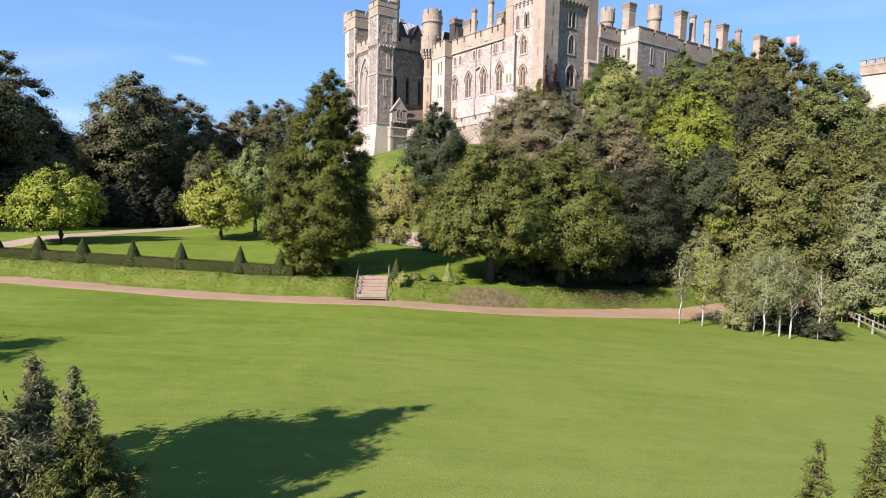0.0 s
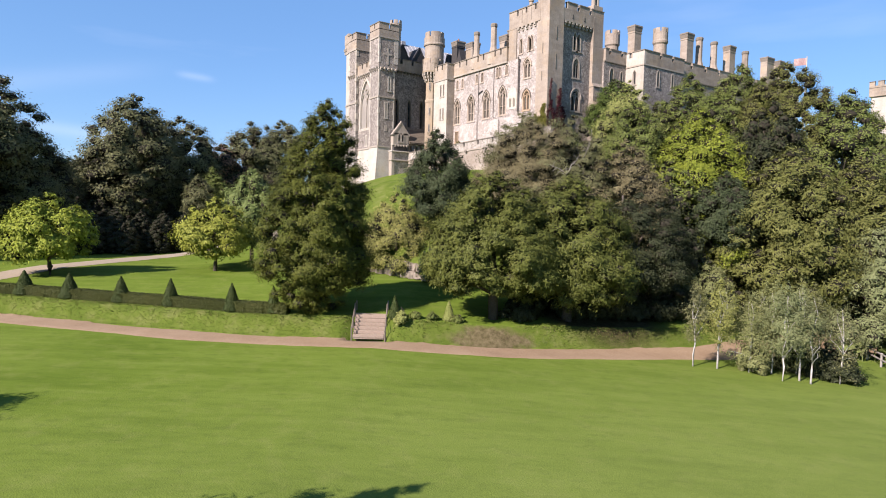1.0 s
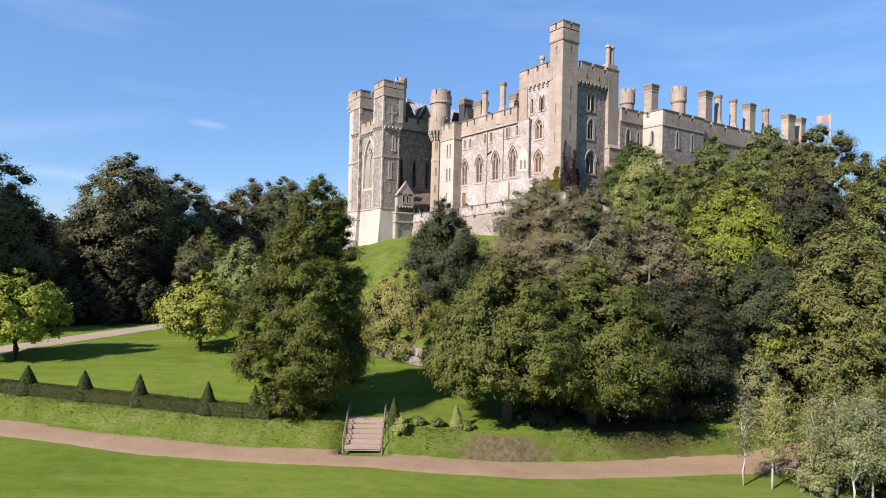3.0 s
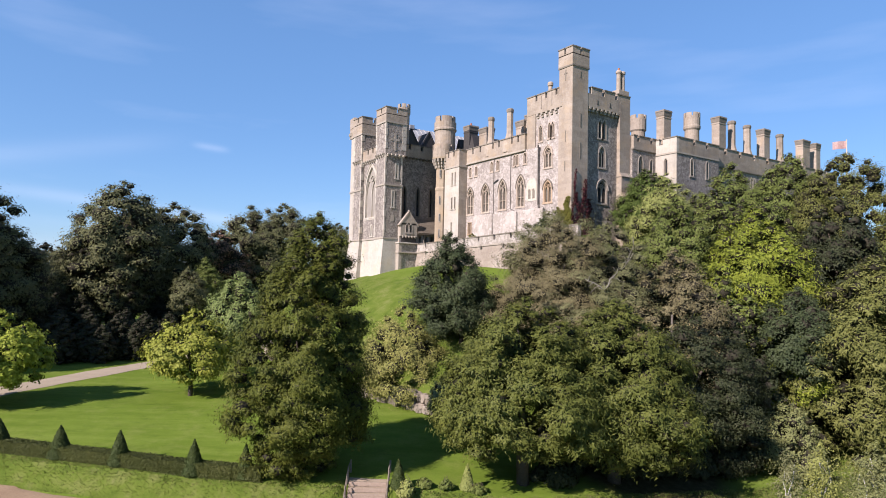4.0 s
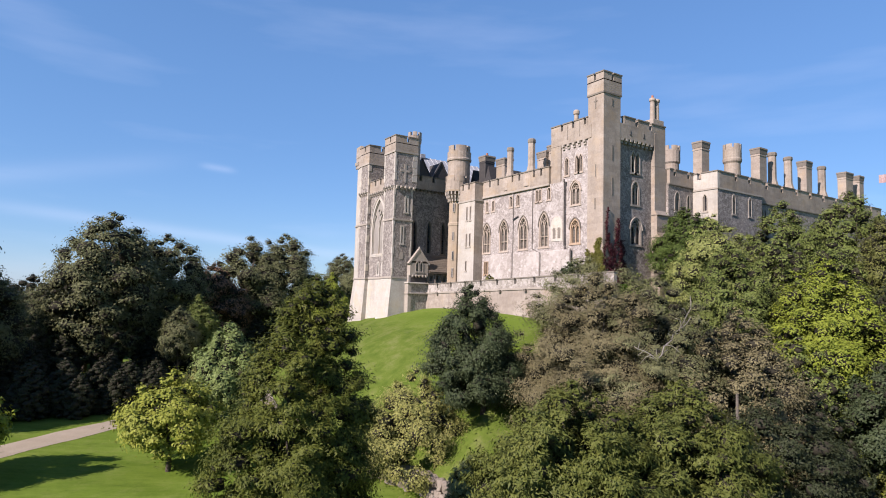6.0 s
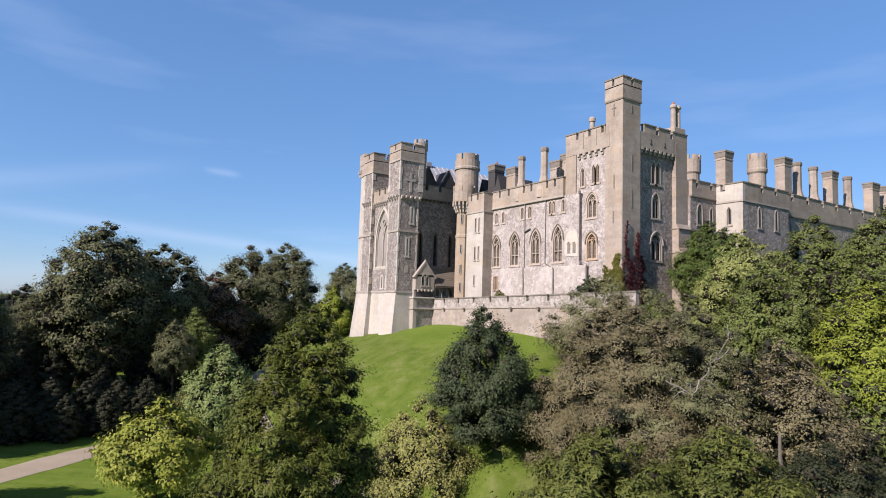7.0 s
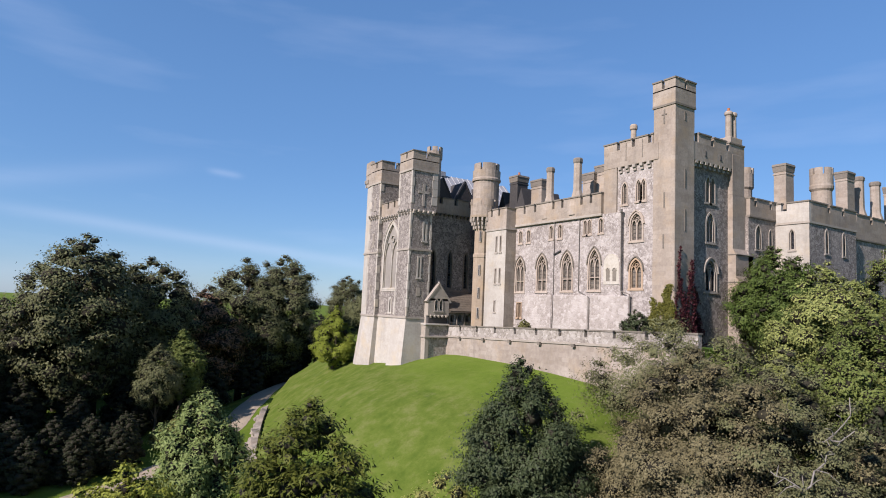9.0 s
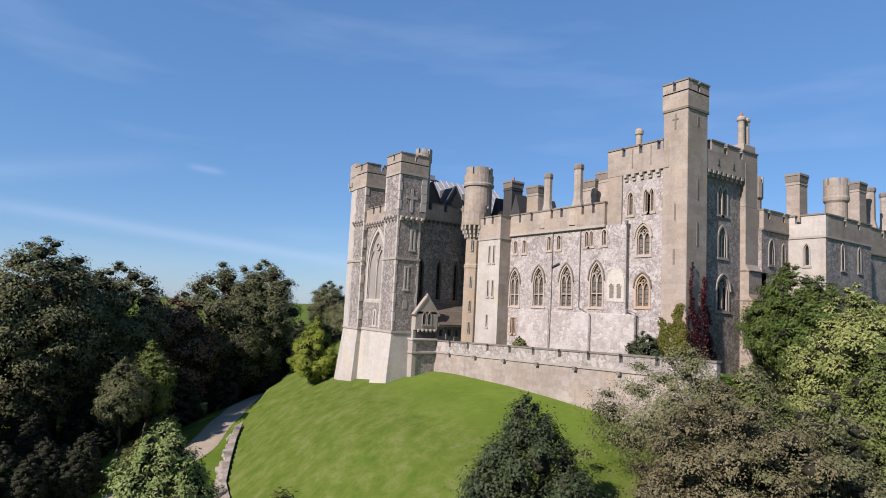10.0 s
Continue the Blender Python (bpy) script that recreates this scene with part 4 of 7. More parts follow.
        loft(bm, [[(-28.45, y, 31.2), (-28.45, y + 0.12, 31.2), (-28.45, y + 0.06, 31.32)], [(-32.8, y, 35.58), (-32.8, y + 0.12, 35.58), (-32.8, y + 0.06, 35.7)]])
    part("roof_seam", bm, M_LEAD, nave_roof)
    for y in (-3.35, -0.35, 2.7):
        bm = bmesh.new()
        loft(bm, [[(x, y - 1.45, 30.9), (x, y + 1.45, 30.9), (x, y + 1.45, 31.7), (x, y, 34.1), (x, y - 1.45, 31.7)] for x in (-28.25, -31.5)])
        dormer = part("dormer", bm, M_SLATE, ch, "dark slate-hung gable")
        bm = bmesh.new()
        bar(bm, "E", -28.2, [(y - 1.5, 31.6), (y, 34.15), (y + 1.5, 31.6)], 0.18, -0.03, 0.3)
        part("bargeboard", bm, M_IRON, dormer)
    boxed("roof_vent", M_LEAD, ch, -33.2, -32.4, -1.2, -0.4, 35.4, 36.0)


def build_porch():
    po = thing("gabled_porch", "small stone porch with steep gable beside the chapel", "porch", -26.5, -4, 14.5)
    ops = [(-5.2, 0.34, 19.15, 20.0, 20.35), (-4.6, 0.34, 19.15, 20.0, 20.35)]
    bm = bmesh.new()
    panel("gable_front", M_DRESS, po, "E", -25.55, -6.2, -3.6, 18.6, 20.0 + 0.42, ops, 0.3)
    for op in ops:
        window(po, "E", -25.55, op, 1, M_DRESS, 0.07, False, False)
    loft(bm, [[(x, -6.2, 20.2), (x, -3.6, 20.2), (x, -4.9, 21.75)] for x in (-25.55, -25.95)])
    part("gable", bm, M_DRESS, po)
    bm = bmesh.new()
    bar(bm, "E", -25.6, [(-6.4, 20.05), (-4.9, 21.95), (-3.4, 20.05)], 0.2, -0.1, 0.4)
    part("gable_coping", bm, M_DRESS, po)
    part("finial", turned(bmesh.new(), -25.7, -4.9, [(0.1, 21.9), (0.16, 22.05), (0.06, 22.25)], 8), M_DRESS, po)
    corbels(po, [("E", -25.55, -6.1, -3.7)], 18.7, 0.3, 0.4, 0.18, 0.1, M_DRESS)
    boxed("side_wall", M_DRESS, po, -27.8, -25.95, -6.2, -5.9, 13.0, 20.2)
    bm = bmesh.new()
    loft(bm, [[(x, -6.35, 20.05), (x, -3.45, 20.05), (x, -4.9, 21.85)] for x in (-25.96, -27.85)])
    part("roof", bm, M_TILE, po, "mossy stone slates")
    # pier and low walls under it
    boxed("pier", M_DRESS, po, -27.4, -25.45, -6.5, -6.0, 12.5, 17.6)
    boxed("pier_wall", M_RUBBLE, po, -27.8, -25.6, -6.0, -3.6, 12.5, 17.62)
    boxed("string_course", M_DRESS, po, -27.5, -25.32, -6.6, -3.6, 16.3, 16.5)
    boxed("coping", M_PALE, po, -27.5, -25.3, -6.6, -3.6, 17.6, 17.78)
    boxed("lintel_beam", M_SLATE, po, -27.0, -25.75, -6.0, -3.6, 17.8, 18.6)
    # lean-to roof on along the nave
    bm = bmesh.new()
    loft(bm, [[(-25.4, y, 19.0), (-25.4, y, 19.15), (-27.8, y, 21.4), (-27.8, y, 19.0)] for y in (-3.5, 1.0)])
    lean = part("lean_to_roof", bm, M_TILE, po, "mossy stone slates")
    for i in range(9):
        bm = bmesh.new()
        z0, x0 = 19.17 + i * 0.25, -25.38 - i * 0.267
        loft(bm, [[(x0, -3.52, z0), (x0, 1.02, z0), (x0, 1.02, z0 + 0.05), (x0, -3.52, z0 + 0.05)], [(x0 - 0.267, -3.52, z0 + 0.25), (x0 - 0.267, 1.02, z0 + 0.25), (x0 - 0.267, 1.02, z0 + 0.28), (x0 - 0.267, -3.52, z0 + 0.28)]])
        part("slate_course", bm, M_TILE, lean)
    panel("lean_to_wall", M_RUBBLE, po, "E", -25.9, -3.6, 0.8, 16.5, 19.05, [(-2.9, 0.5, 18.0, 18.7, 18.7), (-1.9, 0.5, 18.0, 18.7, 18.7), (-0.9, 0.5, 18.0, 18.7, 18.7)], 0.4)
    for u in (-3.4, -2.4, -1.4, -0.4):
        bm = bmesh.new()
        bar(bm, "E", -25.9, [(u, 17.6), (u, 19.0)], 0.12, -0.25, -0.1)
        part("post", bm, M_WOOD, po)


def build_round_turret():
    rt = thing("round_turret", "tan stone stair turret with corbelled parapet and round crenellated drum", "turret", -23.2, -1.2, 17.5)
    part("shaft", turned(bmesh.new(), -23.2, -1.2, [(0.92, 17.0), (0.92, 24.9), (0.98, 25.0), (0.98, 25.25), (0.88, 25.4), (0.86, 28.1)], 8, math.pi / 8), M_TAN, rt, "tan eight-sided shaft")
    for k in range(18):
        a = 2 * math.pi * k / 18
        bm = bmesh.new()
        for r0, r1, z0, z1 in ((0.85, 1.03, 28.0, 28.4), (0.9, 1.21, 28.4, 28.8), (0.95, 1.39, 28.8, 29.2)):
            m = Matrix.Translation((-23.2 + (r0 + r1) / 2 * math.cos(a), -1.2 + (r0 + r1) / 2 * math.sin(a), (z0 + z1) / 2)) @ Matrix.Rotation(a, 4, "Z") @ Matrix.Diagonal((r1 - r0 + 0.1, 0.17, z1 - z0, 1))
            bmesh.ops.create_cube(bm, size=1, matrix=m)
        part("corbel", bm, M_DRESS, rt)
    part("corbel_core", turned(bmesh.new(), -23.2, -1.2, [(0.84, 28.0), (1.0, 29.2), (1.42, 29.22), (1.44, 29.45)], 16), M_TAN, rt)
    part("parapet", turned(bmesh.new(), -23.2, -1.2, [(1.4, 29.45), (1.4, 30.5), (1.1, 30.5), (1.1, 29.6)], 16), M_ASHLAR, rt)
    round_battlement(rt, -23.2, -1.2, 30.45, 31.2, 1.4, 6, 0.2, turn=0.35)
    part("drum", turned(bmesh.new(), -24.1, -0.3, [(1.42, 29.4), (1.42, 33.4), (1.56, 33.45), (1.6, 33.65), (1.52, 33.8), (1.54, 34.6)], 24), M_ASHLAR, rt, "grey-tan round drum", smooth=False)
    round_battlement(rt, -24.1, -0.3, 34.55, 35.4, 1.4, 5, 0.14, turn=0.2)
    for z in (18.4, 20.5, 22.9, 26.5):
        bm = bmesh.new()
        a = radians(-52)
        m = Matrix.Translation((-23.2 + 0.9 * math.cos(a), -1.2 + 0.9 * math.sin(a), z + 0.7)) @ Matrix.Rotation(a, 4, "Z")
        bmesh.ops.create_cube(bm, size=1, matrix=m @ Matrix.Diagonal((0.06, 0.24, 1.15, 1)))
        slit_ob = part("slit_window", bm, M_DRESS, rt)
        bm = bmesh.new()
        bmesh.ops.create_cube(bm, size=1, matrix=m @ Matrix.Translation((0.02, 0, 0)) @ Matrix.Diagonal((0.06, 0.11, 1.0, 1)))
        part("pane", bm, M_GLASS, slit_ob)


def build_south_range():
    sr = thing("south_range", "long castle range of limewashed flint with pointed windows and battlements", "castle wing", -13, 2, 17.4)
    # projecting block beside the turret
    blk = [(-20.3, 0.16, 19.3, 20.4, 20.4), (-19.6, 0.16, 22.2, 23.7, 23.7), (-20.3, 0.16, 22.2, 23.7, 23.7), (-19.6, 0.16, 25.4, 27.0, 27.0), (-20.3, 0.16, 25.4, 27.0, 27.0)]
    panel("bay_wall", M_PALE, sr, "S", -1.5, -22.1, -18.75, 17.0, 27.8, blk, 0.3)
    panel("bay_wall", M_ASHLAR, sr, "E", -18.75, -1.5, 0.4, 17.0, 27.8, [], 0.3)
    for op in blk:
        window(sr, "S", -1.5, op, 1, M_DRESS, 0.08, False, False, 0.2)
    course("string_course", sr, rect(-22.1, -18.75, -1.5, 0.6), 27.65, 0.2, 0.08)
    boxed("bay_core", M_ASHLAR, sr, -22.0, -19.1, -1.1, 2.0, 17, 29.0)
    parapet(sr, "S", -1.56, -22.1, -18.7, 27.85, 29.95, (-21.2, -19.95), 0.3, 0.8)
    parapet(sr, "E", -18.7, -1.2, 1.2, 27.85, 29.95, (-0.2,), 0.3, 0.8)
    # main wall
    wins = [(-17.95, 1.25, 21.4, 23.5, 24.75), (-14.7, 1.3, 21.45, 23.6, 24.9), (-11.3, 1.3, 21.5, 23.65, 24.98), (-7.95, 1.25, 21.55, 23.75, 25.1)]
    ups = [(-18.02, 0.42, 26.3, 27.3, 27.5), (-16.78, 0.42, 26.3, 27.3, 27.5), (-13.5, 0.42, 26.4, 27.4, 27.62), (-12.3, 0.42, 26.4, 27.4, 27.62), (-9.1, 0.34, 26.5, 27.5, 27.75), (-8.6, 0.34, 26.5, 27.5, 27.75), (-7.25, 0.42, 26.5, 27.5, 27.75)]
    low = [(-18.15, 0.3, 18.85, 20.3, 20.3), (-17.75, 0.3, 18.85, 20.3, 20.3)]
    blind = (-6.0, 1.45, 22.15, 23.75, 24.48)
    panel("main_wall", M_LIMED, sr, "S", -0.2, -18.75, -5.0, 17.0, 28.1, wins + ups + low, 0.5, "limewashed flint wall with pale patches")
    for op in wins:
        window(sr, "S", -0.2, op, 2, M_SURROUND, 0.15, 2, glass=M_LATTICE)
    for op in ups:
        window(sr, "S", -0.2, op, 1, M_SURROUND, 0.1, False, False, glass=M_LATTICE)
    for op in low:
        window(sr, "S", -0.2, op, 1, M_PINK, 0.08, False, False)
    # blind double arch, whitewashed
    bm = bmesh.new()
    o = outline(blind, 0.12)
    loft(bm, [[spot("S", -0.2, *p, -0.05) for p in o], [spot("S", -0.2, *p, 0.05) for p in o]])
    arch_ob = part("blind_arch", bm, M_CHALK, sr, "whitewashed blind double arch")
    for s in (-0.36, 0.36):
        bm = bmesh.new()
        o = outline((blind[0] + s, 0.42, 22.3, 23.2, 23.42))
        loft(bm, [[spot("S", -0.2, *p, -0.056) for p in o], [spot("S", -0.2, *p, 0.02) for p in o]])
        part("blind_light", bm, M_COPE, arch_ob)
        bm = bmesh.new()
        bar(bm, "S", -0.2, outline((blind[0] + s, 0.46, 22.3, 23.2, 23.45))[1:-1], 0.07, -0.1, -0.04)
        part("blind_arch_rib", bm, M_CHALK, arch_ob)
    # thickened foot and string
    for a, b in ((-17.2, -13.25), (-12.95, -8.6), (-8.3, -4.1)):
        boxed("wall_foot", M_PLASTER, sr, a, b, -0.32, 0.0, 17.0, 21.1, "pale plastered wall foot", 0.05)
    boxed("string_course", M_DRESS, sr, -18.75, -7.1, -0.42, 0.1, 27.95, 28.17)
    parapet(sr, "S", -0.36, -18.75, -7.15, 28.15, 30.05, (-17.35, -15.75, -13.15, -11.95, -9.5, -8.35), 0.3, 0.85)
    for p in ([(-13.0, 28.0), (-13.0, 21.3), (-13.1, 17.4)], [(-9.75, 28.0), (-9.75, 21.5), (-8.45, 20.9), (-8.45, 17.4)], [(-4.98, 28.1), (-4.95, 21.5), (-4.0, 21.2), (-3.95, 17.4)]):
        downpipe(sr, "S", -0.2, p)
    bm = bmesh.new()
    bar(bm, "S", -0.2, [(-13.0, 24.9), (-12.1, 25.2)], 0.1, -0.16, -0.05)
    part("branch_pipe", bm, M_IRON, sr)
    chimney(sr, -14.35, 0.25, 28.4, 33.5, 0.78, 0.78, "octagon")
    chimney(sr, -10.65, 0.25, 28.4, 33.75, 0.82, 0.82, "octagon")
    chimney(sr, -18.0, 2.3, 29.0, 33.1, 1.6, 1.3)
    chimney(sr, -11.9, 3.4, 29.0, 33.0, 1.5, 1.1)
    chimney(sr, -10.0, 3.8, 29.0, 33.6, 2.6, 1.2)
    chimney(sr, -22.0, 2.6, 30.0, 34.2, 1.3, 1.5, mat=M_SLATE, pot=True)
    for x in (-20.4, -23.6):
        bm = bmesh.new()
        loft(bm, [[(x - 1.1, y, 29.5), (x + 1.1, y, 29.5), (x, y, 32.6)] for y in (1.6, 7.0)])
        part("roof", bm, M_SLATE, sr, "dark slate roof ridge")
    bm = bmesh.new()
    loft(bm, [[(x, 0.3, 29.0), (x, 8.0, 29.0), (x, 4.1, 31.2)] for x in (-21.5, -7.2)])
    part("roof", bm, M_LEAD, sr)
    boxed("range_core", M_LIMED, sr, -27.0, -5.2, 0.65, 9.0, 16.5, 28.9)


def build_great_tower():
    gt = thing("great_tower", "tall square ashlar and flint castle tower with corner turret", "tower", -3.5, 4.5, 16)
    s_ops = [(-5.0, 0.5, 28.75, 30.1, 30.55), (-3.55, 0.4, 28.85, 30.15, 30.6), (-3.05, 0.4, 28.85, 30.15, 30.6), (-3.72, 1.15, 25.6, 26.95, 27.85), (-3.72, 1.15, 21.7, 23.15, 24.05)]
    panel("south_wall", M_LIMED, gt, "S", 0.12, -5.8, -2.0, 15.0, 31.9, s_ops, 0.5, "flint wall with limewash traces")
    for i, op in enumerate(s_ops):
        window(gt, "S", 0.12, op, 2 if i > 2 else 1, M_PINK if i == 4 else M_SURROUND, 0.15 if i > 2 else 0.1, 2 if i == 4 else i == 3, False, glass=M_LATTICE)
    e_ops = [(4.75, 0.52, 28.95, 30.4, 31.05), (5.4, 0.52, 28.95, 30.4, 31.05), (5.1, 1.0, 25.7, 27.2, 28.05), (5.15, 1.45, 21.7, 23.2, 24.2)]
    panel("east_wall", M_FLINT, gt, "E", -0.42, 2.4, 7.6, 15.0, 31.9, e_ops, 0.5, "grey flint wall in shade")
    for i, op in enumerate(e_ops):
        window(gt, "E", -0.42, op, 2 if i > 1 else 1, M_DRESS, 0.16, i == 3, False)
    boxed("tower_core", M_FLINT, gt, -7.1, -1.1, 0.8, 9.1, 15, 33.0)
    # left pilaster and parapet stage
    boxed("pilaster", M_ASHLAR, gt, -7.2, -5.75, -0.05, 1.2, 28.0, 31.95)
    boxed("pilaster_corbel", M_DRESS, gt, -7.25, -5.7, -0.15, 0.3, 27.72, 28.0)
    boxed("pilaster_corbel", M_DRESS, gt, -6.7, -5.62, -0.1, 0.3, 27.4, 27.72)
    corbels(gt, [("S", 0.12, -5.75, -2.05)], 31.95, 0.5, 0.72, 0.3, 0.14)
    corbels(gt, [("E", -0.42, 2.45, 7.45)], 32.1, 0.5, 0.62, 0.32, 0.28)
    boxed("parapet_stage", M_ASHLAR, gt, -7.2, -1.5, -0.06, 1.0, 31.95, 33.35)
    boxed("parapet_stage", M_ASHLAR, gt, -1.2, -0.02, 2.0, 9.25, 32.05, 33.4)
    parapet(gt, "S", -0.06, -7.2, -2.0, 33.3, 34.2, (-5.6, -4.0, -2.35), 0.32, 0.75)
    parapet(gt, "E", -0.02, 2.45, 9.25, 33.35, 34.35, (2.75, 4.8, 6.9), 0.4, 0.8)
    for u in (-4.75, -3.05):
        bm = bmesh.new()
        bar(bm, "S", -0.06, [(u, 32.4), (u, 33.9)], 0.07, -0.03, 0.02)
        part("slot", bm, M_COPE, gt)
    for u in (3.9, 5.9):
        bm = bmesh.new()
        bar(bm, "E", -0.02, [(u, 32.5), (u, 33.0)], 0.1, -0.03, 0.02)
        bar(bm, "E", -0.02, [(u - 0.13, 32.55), (u + 0.13, 32.55)], 0.09, -0.035, 0.02)
        part("arrow_loop", bm, M_SLATE, gt)
    # corner turret
    t = rect(-2.05, 0.0, 0.0, 2.45)
    part("corner_turret", slabbed(bmesh.new(), t, 14.5, 37.2), M_ASHLAR, gt, "tan ashlar corner turret", 0.05)
    course("string_course", gt, t, 36.1, 0.16, 0.07, M_COPE)
    part("turret_head", slabbed(bmesh.new(), t, 36.25, 37.5, 0.05, 0.05), M_ASHLAR, gt)
    parapet(gt, "S", -0.05, -2.1, 0.05, 37.4, 38.3, (-1.1,), 0.26, 0.75, 0.3)
    parapet(gt, "E", 0.05, 0.25, 2.5, 37.4, 38.3, (1.2,), 0.26, 0.75, 0.3)
    parapet(gt, "E", -1.8, 0.25, 2.5, 37.4, 38.3, (1.2,), 0.26, 0.75, 0.3)
    for face, c, u, z0, z1 in (("S", 0, -1.0, 34.7, 35.85), ("S", 0, -0.95, 28.0, 29.2), ("S", 0, -1.0, 24.8, 25.9), ("E", 0, 1.2, 35.0, 35.7), ("E", 0, 1.25, 29.6, 31.1), ("E", 0, 1.25, 26.2, 27.9)):
        bm = bmesh.new()
        bar(bm, face, c, [(u, z0), (u, z1)], 0.13, -0.03, 0.02)
        if z0 == 34.7:
            bar(bm, face, c, [(u - 0.25, z1 - 0.4), (u + 0.25, z1 - 0.4)], 0.1, -0.035, 0.02)
        part("arrow_loop", bm, M_COPE, gt)
    # stepped buttress on the north-east corner
    boxed("buttress", M_ASHLAR, gt, -1.5, 0.0, 7.5, 9.25, 29.9, 33.4)
    bm = bmesh.new()
    loft(bm, [[(x, 7.5, 29.9), (x, 9.25, 29.9), (x, 9.85, 29.9 - 0.5), (x, 9.85, 25.4), (x, 7.5, 25.4)] for x in (-1.5, 0.02)])
    loft(bm, [[(-1.5, y, 25.4), (0.02, y, 25.4), (0.3, y, 24.9), (0.3, y, 23.1), (-1.5, y, 23.1)] for y in (7.5, 9.95)])
    loft(bm, [[(-1.5, y, 23.1), (0.3, y, 23.1), (0.6, y, 22.6), (0.6, y, 14.5), (-1.5, y, 14.5)] for y in (7.5, 10.2)])
    part("buttress", bm, M_ASHLAR, gt, "stepped ashlar buttress")
    boxed("buttress_coping", M_COPE, gt, -1.0, 0.42, 7.45, 10.05, 24.85, 24.95)
    boxed("buttress_coping", M_COPE, gt, -1.0, 0.72, 7.45, 10.3, 22.55, 22.65)
    # chimneys on top
    boxed("chimney_base", M_ASHLAR, gt, -1.3, -0.15, 7.5, 9.2, 34.2, 34.95)
    for y in (8.0, 8.65):
        part("chimney", turned(bmesh.new(), -0.65, y, [(0.3, 34.9), (0.27, 35.1), (0.25, 36.9), (0.34, 37.0), (0.34, 37.2), (0.27, 37.3)], 12), M_ASHLAR, gt)
    part("chimney_pot", turned(bmesh.new(), -0.65, 8.0, [(0.14, 37.25), (0.1, 37.6)], 10), M_POT, gt)
    part("chimney", turned(bmesh.new(), -6.6, 3.0, [(0.3, 33.0), (0.27, 34.4), (0.24, 36.0), (0.34, 36.1), (0.34, 36.4), (0.24, 36.55)], 12), M_ASHLAR, gt)


def build_east_range():
    er = thing("east_range", "castle east range of grey flint and ashlar with many tall chimneys", "castle wing", -1, 30, 14)
    ops = [(10.75, 0.75, 25.6, 26.9, 27.6), (12.6, 0.4, 25.7, 27.0, 27.4), (11.1, 1.2, 22.3, 23.6, 24.4)]
    panel("link_wall", M_FLINT, er, "E", 0.3, 9.3, 13.5, 14.0, 28.3, ops, 0.4)
    for op in ops:
        window(er, "E", 0.3, op, 2 if op[1] > 0.5 else 1, M_DRESS, 0.1, False, False)
    boxed("string_course", M_COPE, er, 0.0, 0.42, 9.3, 13.4, 28.2, 28.38)
    parapet(er, "E", 0.4, 9.4, 13.4, 28.35, 29.95, (10.2, 12.5), 0.35, 0.75)
    boxed("link_core", M_FLINT, er, -6, -0.45, 9.3, 14, 14, 29)
    # projecting block
    f_op = (1.72, 0.42, 25.7, 27.0, 27.45)
    panel("block_wall", M_PALE, er, "S", 13.4, 0.3, 3.15, 14.0, 28.0, [f_op], 0.4)
    window(er, "S", 13.4, f_op, 1, M_DRESS, 0.08, False, False)
    b_ops = [(16.25, 0.4, 25.55, 27.1, 27.55), (19.25, 0.4, 25.55, 27.1, 27.55)]
    panel("block_wall", M_FLINT, er, "E", 3.15, 13.4, 21.5, 14.0, 28.0, b_ops, 0.4)
    for op in b_ops:
        window(er, "E", 3.15, op, 1, M_DRESS, 0.14, False, False)
    course("string_course", er, rect(0.3, 3.15, 13.4, 21.5), 27.9, 0.18, 0.08)
    parapet(er, "S", 13.33, 0.3, 3.2, 28.05, 29.85, (1.1,), 0.5, 0.75, mat=M_PALE)
    parapet(er, "E", 3.2, 13.7, 21.55, 28.05, 29.85, (16.6, 19.1), 0.4, 0.75)
    boxed("block_core", M_ASHLAR, er, -5, 2.4, 14.1, 21.4, 14, 29.0)
    chimney(er, 0.2, 15.0, 28.5, 33.6, 1.1, 1.35)
    # crenellated round turret
    part("turret", turned(bmesh.new(), 2.0, 17.9, [(0.86, 28.5), (0.82, 31.3), (0.96, 31.5), (0.98, 31.75), (0.94, 31.9), (0.94, 32.8)], 20), M_ASHLAR, er, "round crenellated turret")
    round_battlement(er, 2.0, 17.9, 32.75, 33.4, 0.94, 7, 0.22)
    part("turret", turned(bmesh.new(), -4.2, 15.8, [(0.85, 28.5), (0.85, 32.0), (1.0, 32.2), (1.0, 33.6)], 16), M_ASHLAR, er, "small round turret")
    round_battlement(er, -4.2, 15.8, 33.5, 34.1, 1.0, 6, 0.3)
    # long wall running back
    l_ops = [(25.3, 0.35, 25.9, 27.0, 27.3), (26.0, 0.35, 25.9, 27.0, 27.3), (32.5, 0.35, 25.9, 27.0, 27.3), (33.2, 0.35, 25.9, 27.0, 27.3)]
    panel("long_wall", M_FLINT, er, "E", 0.95, 21.5, 56.0, 14.0, 28.0, l_ops, 0.4)
    for op in l_ops:
        window(er, "E", 0.95, op, 1, M_DRESS, 0.1, False, False)
    boxed("string_course", M_COPE, er, 0.6, 1.08, 21.5, 56, 27.85, 28.05)
    parapet(er, "E", 1.05, 21.6, 56.0, 28.05, 30.5, [23.0 + 3.3 * k for k in range(10)], 0.5, 0.8)
    boxed("long_core", M_FLINT, er, -6, 0.2, 21.4, 56, 14, 29.2)
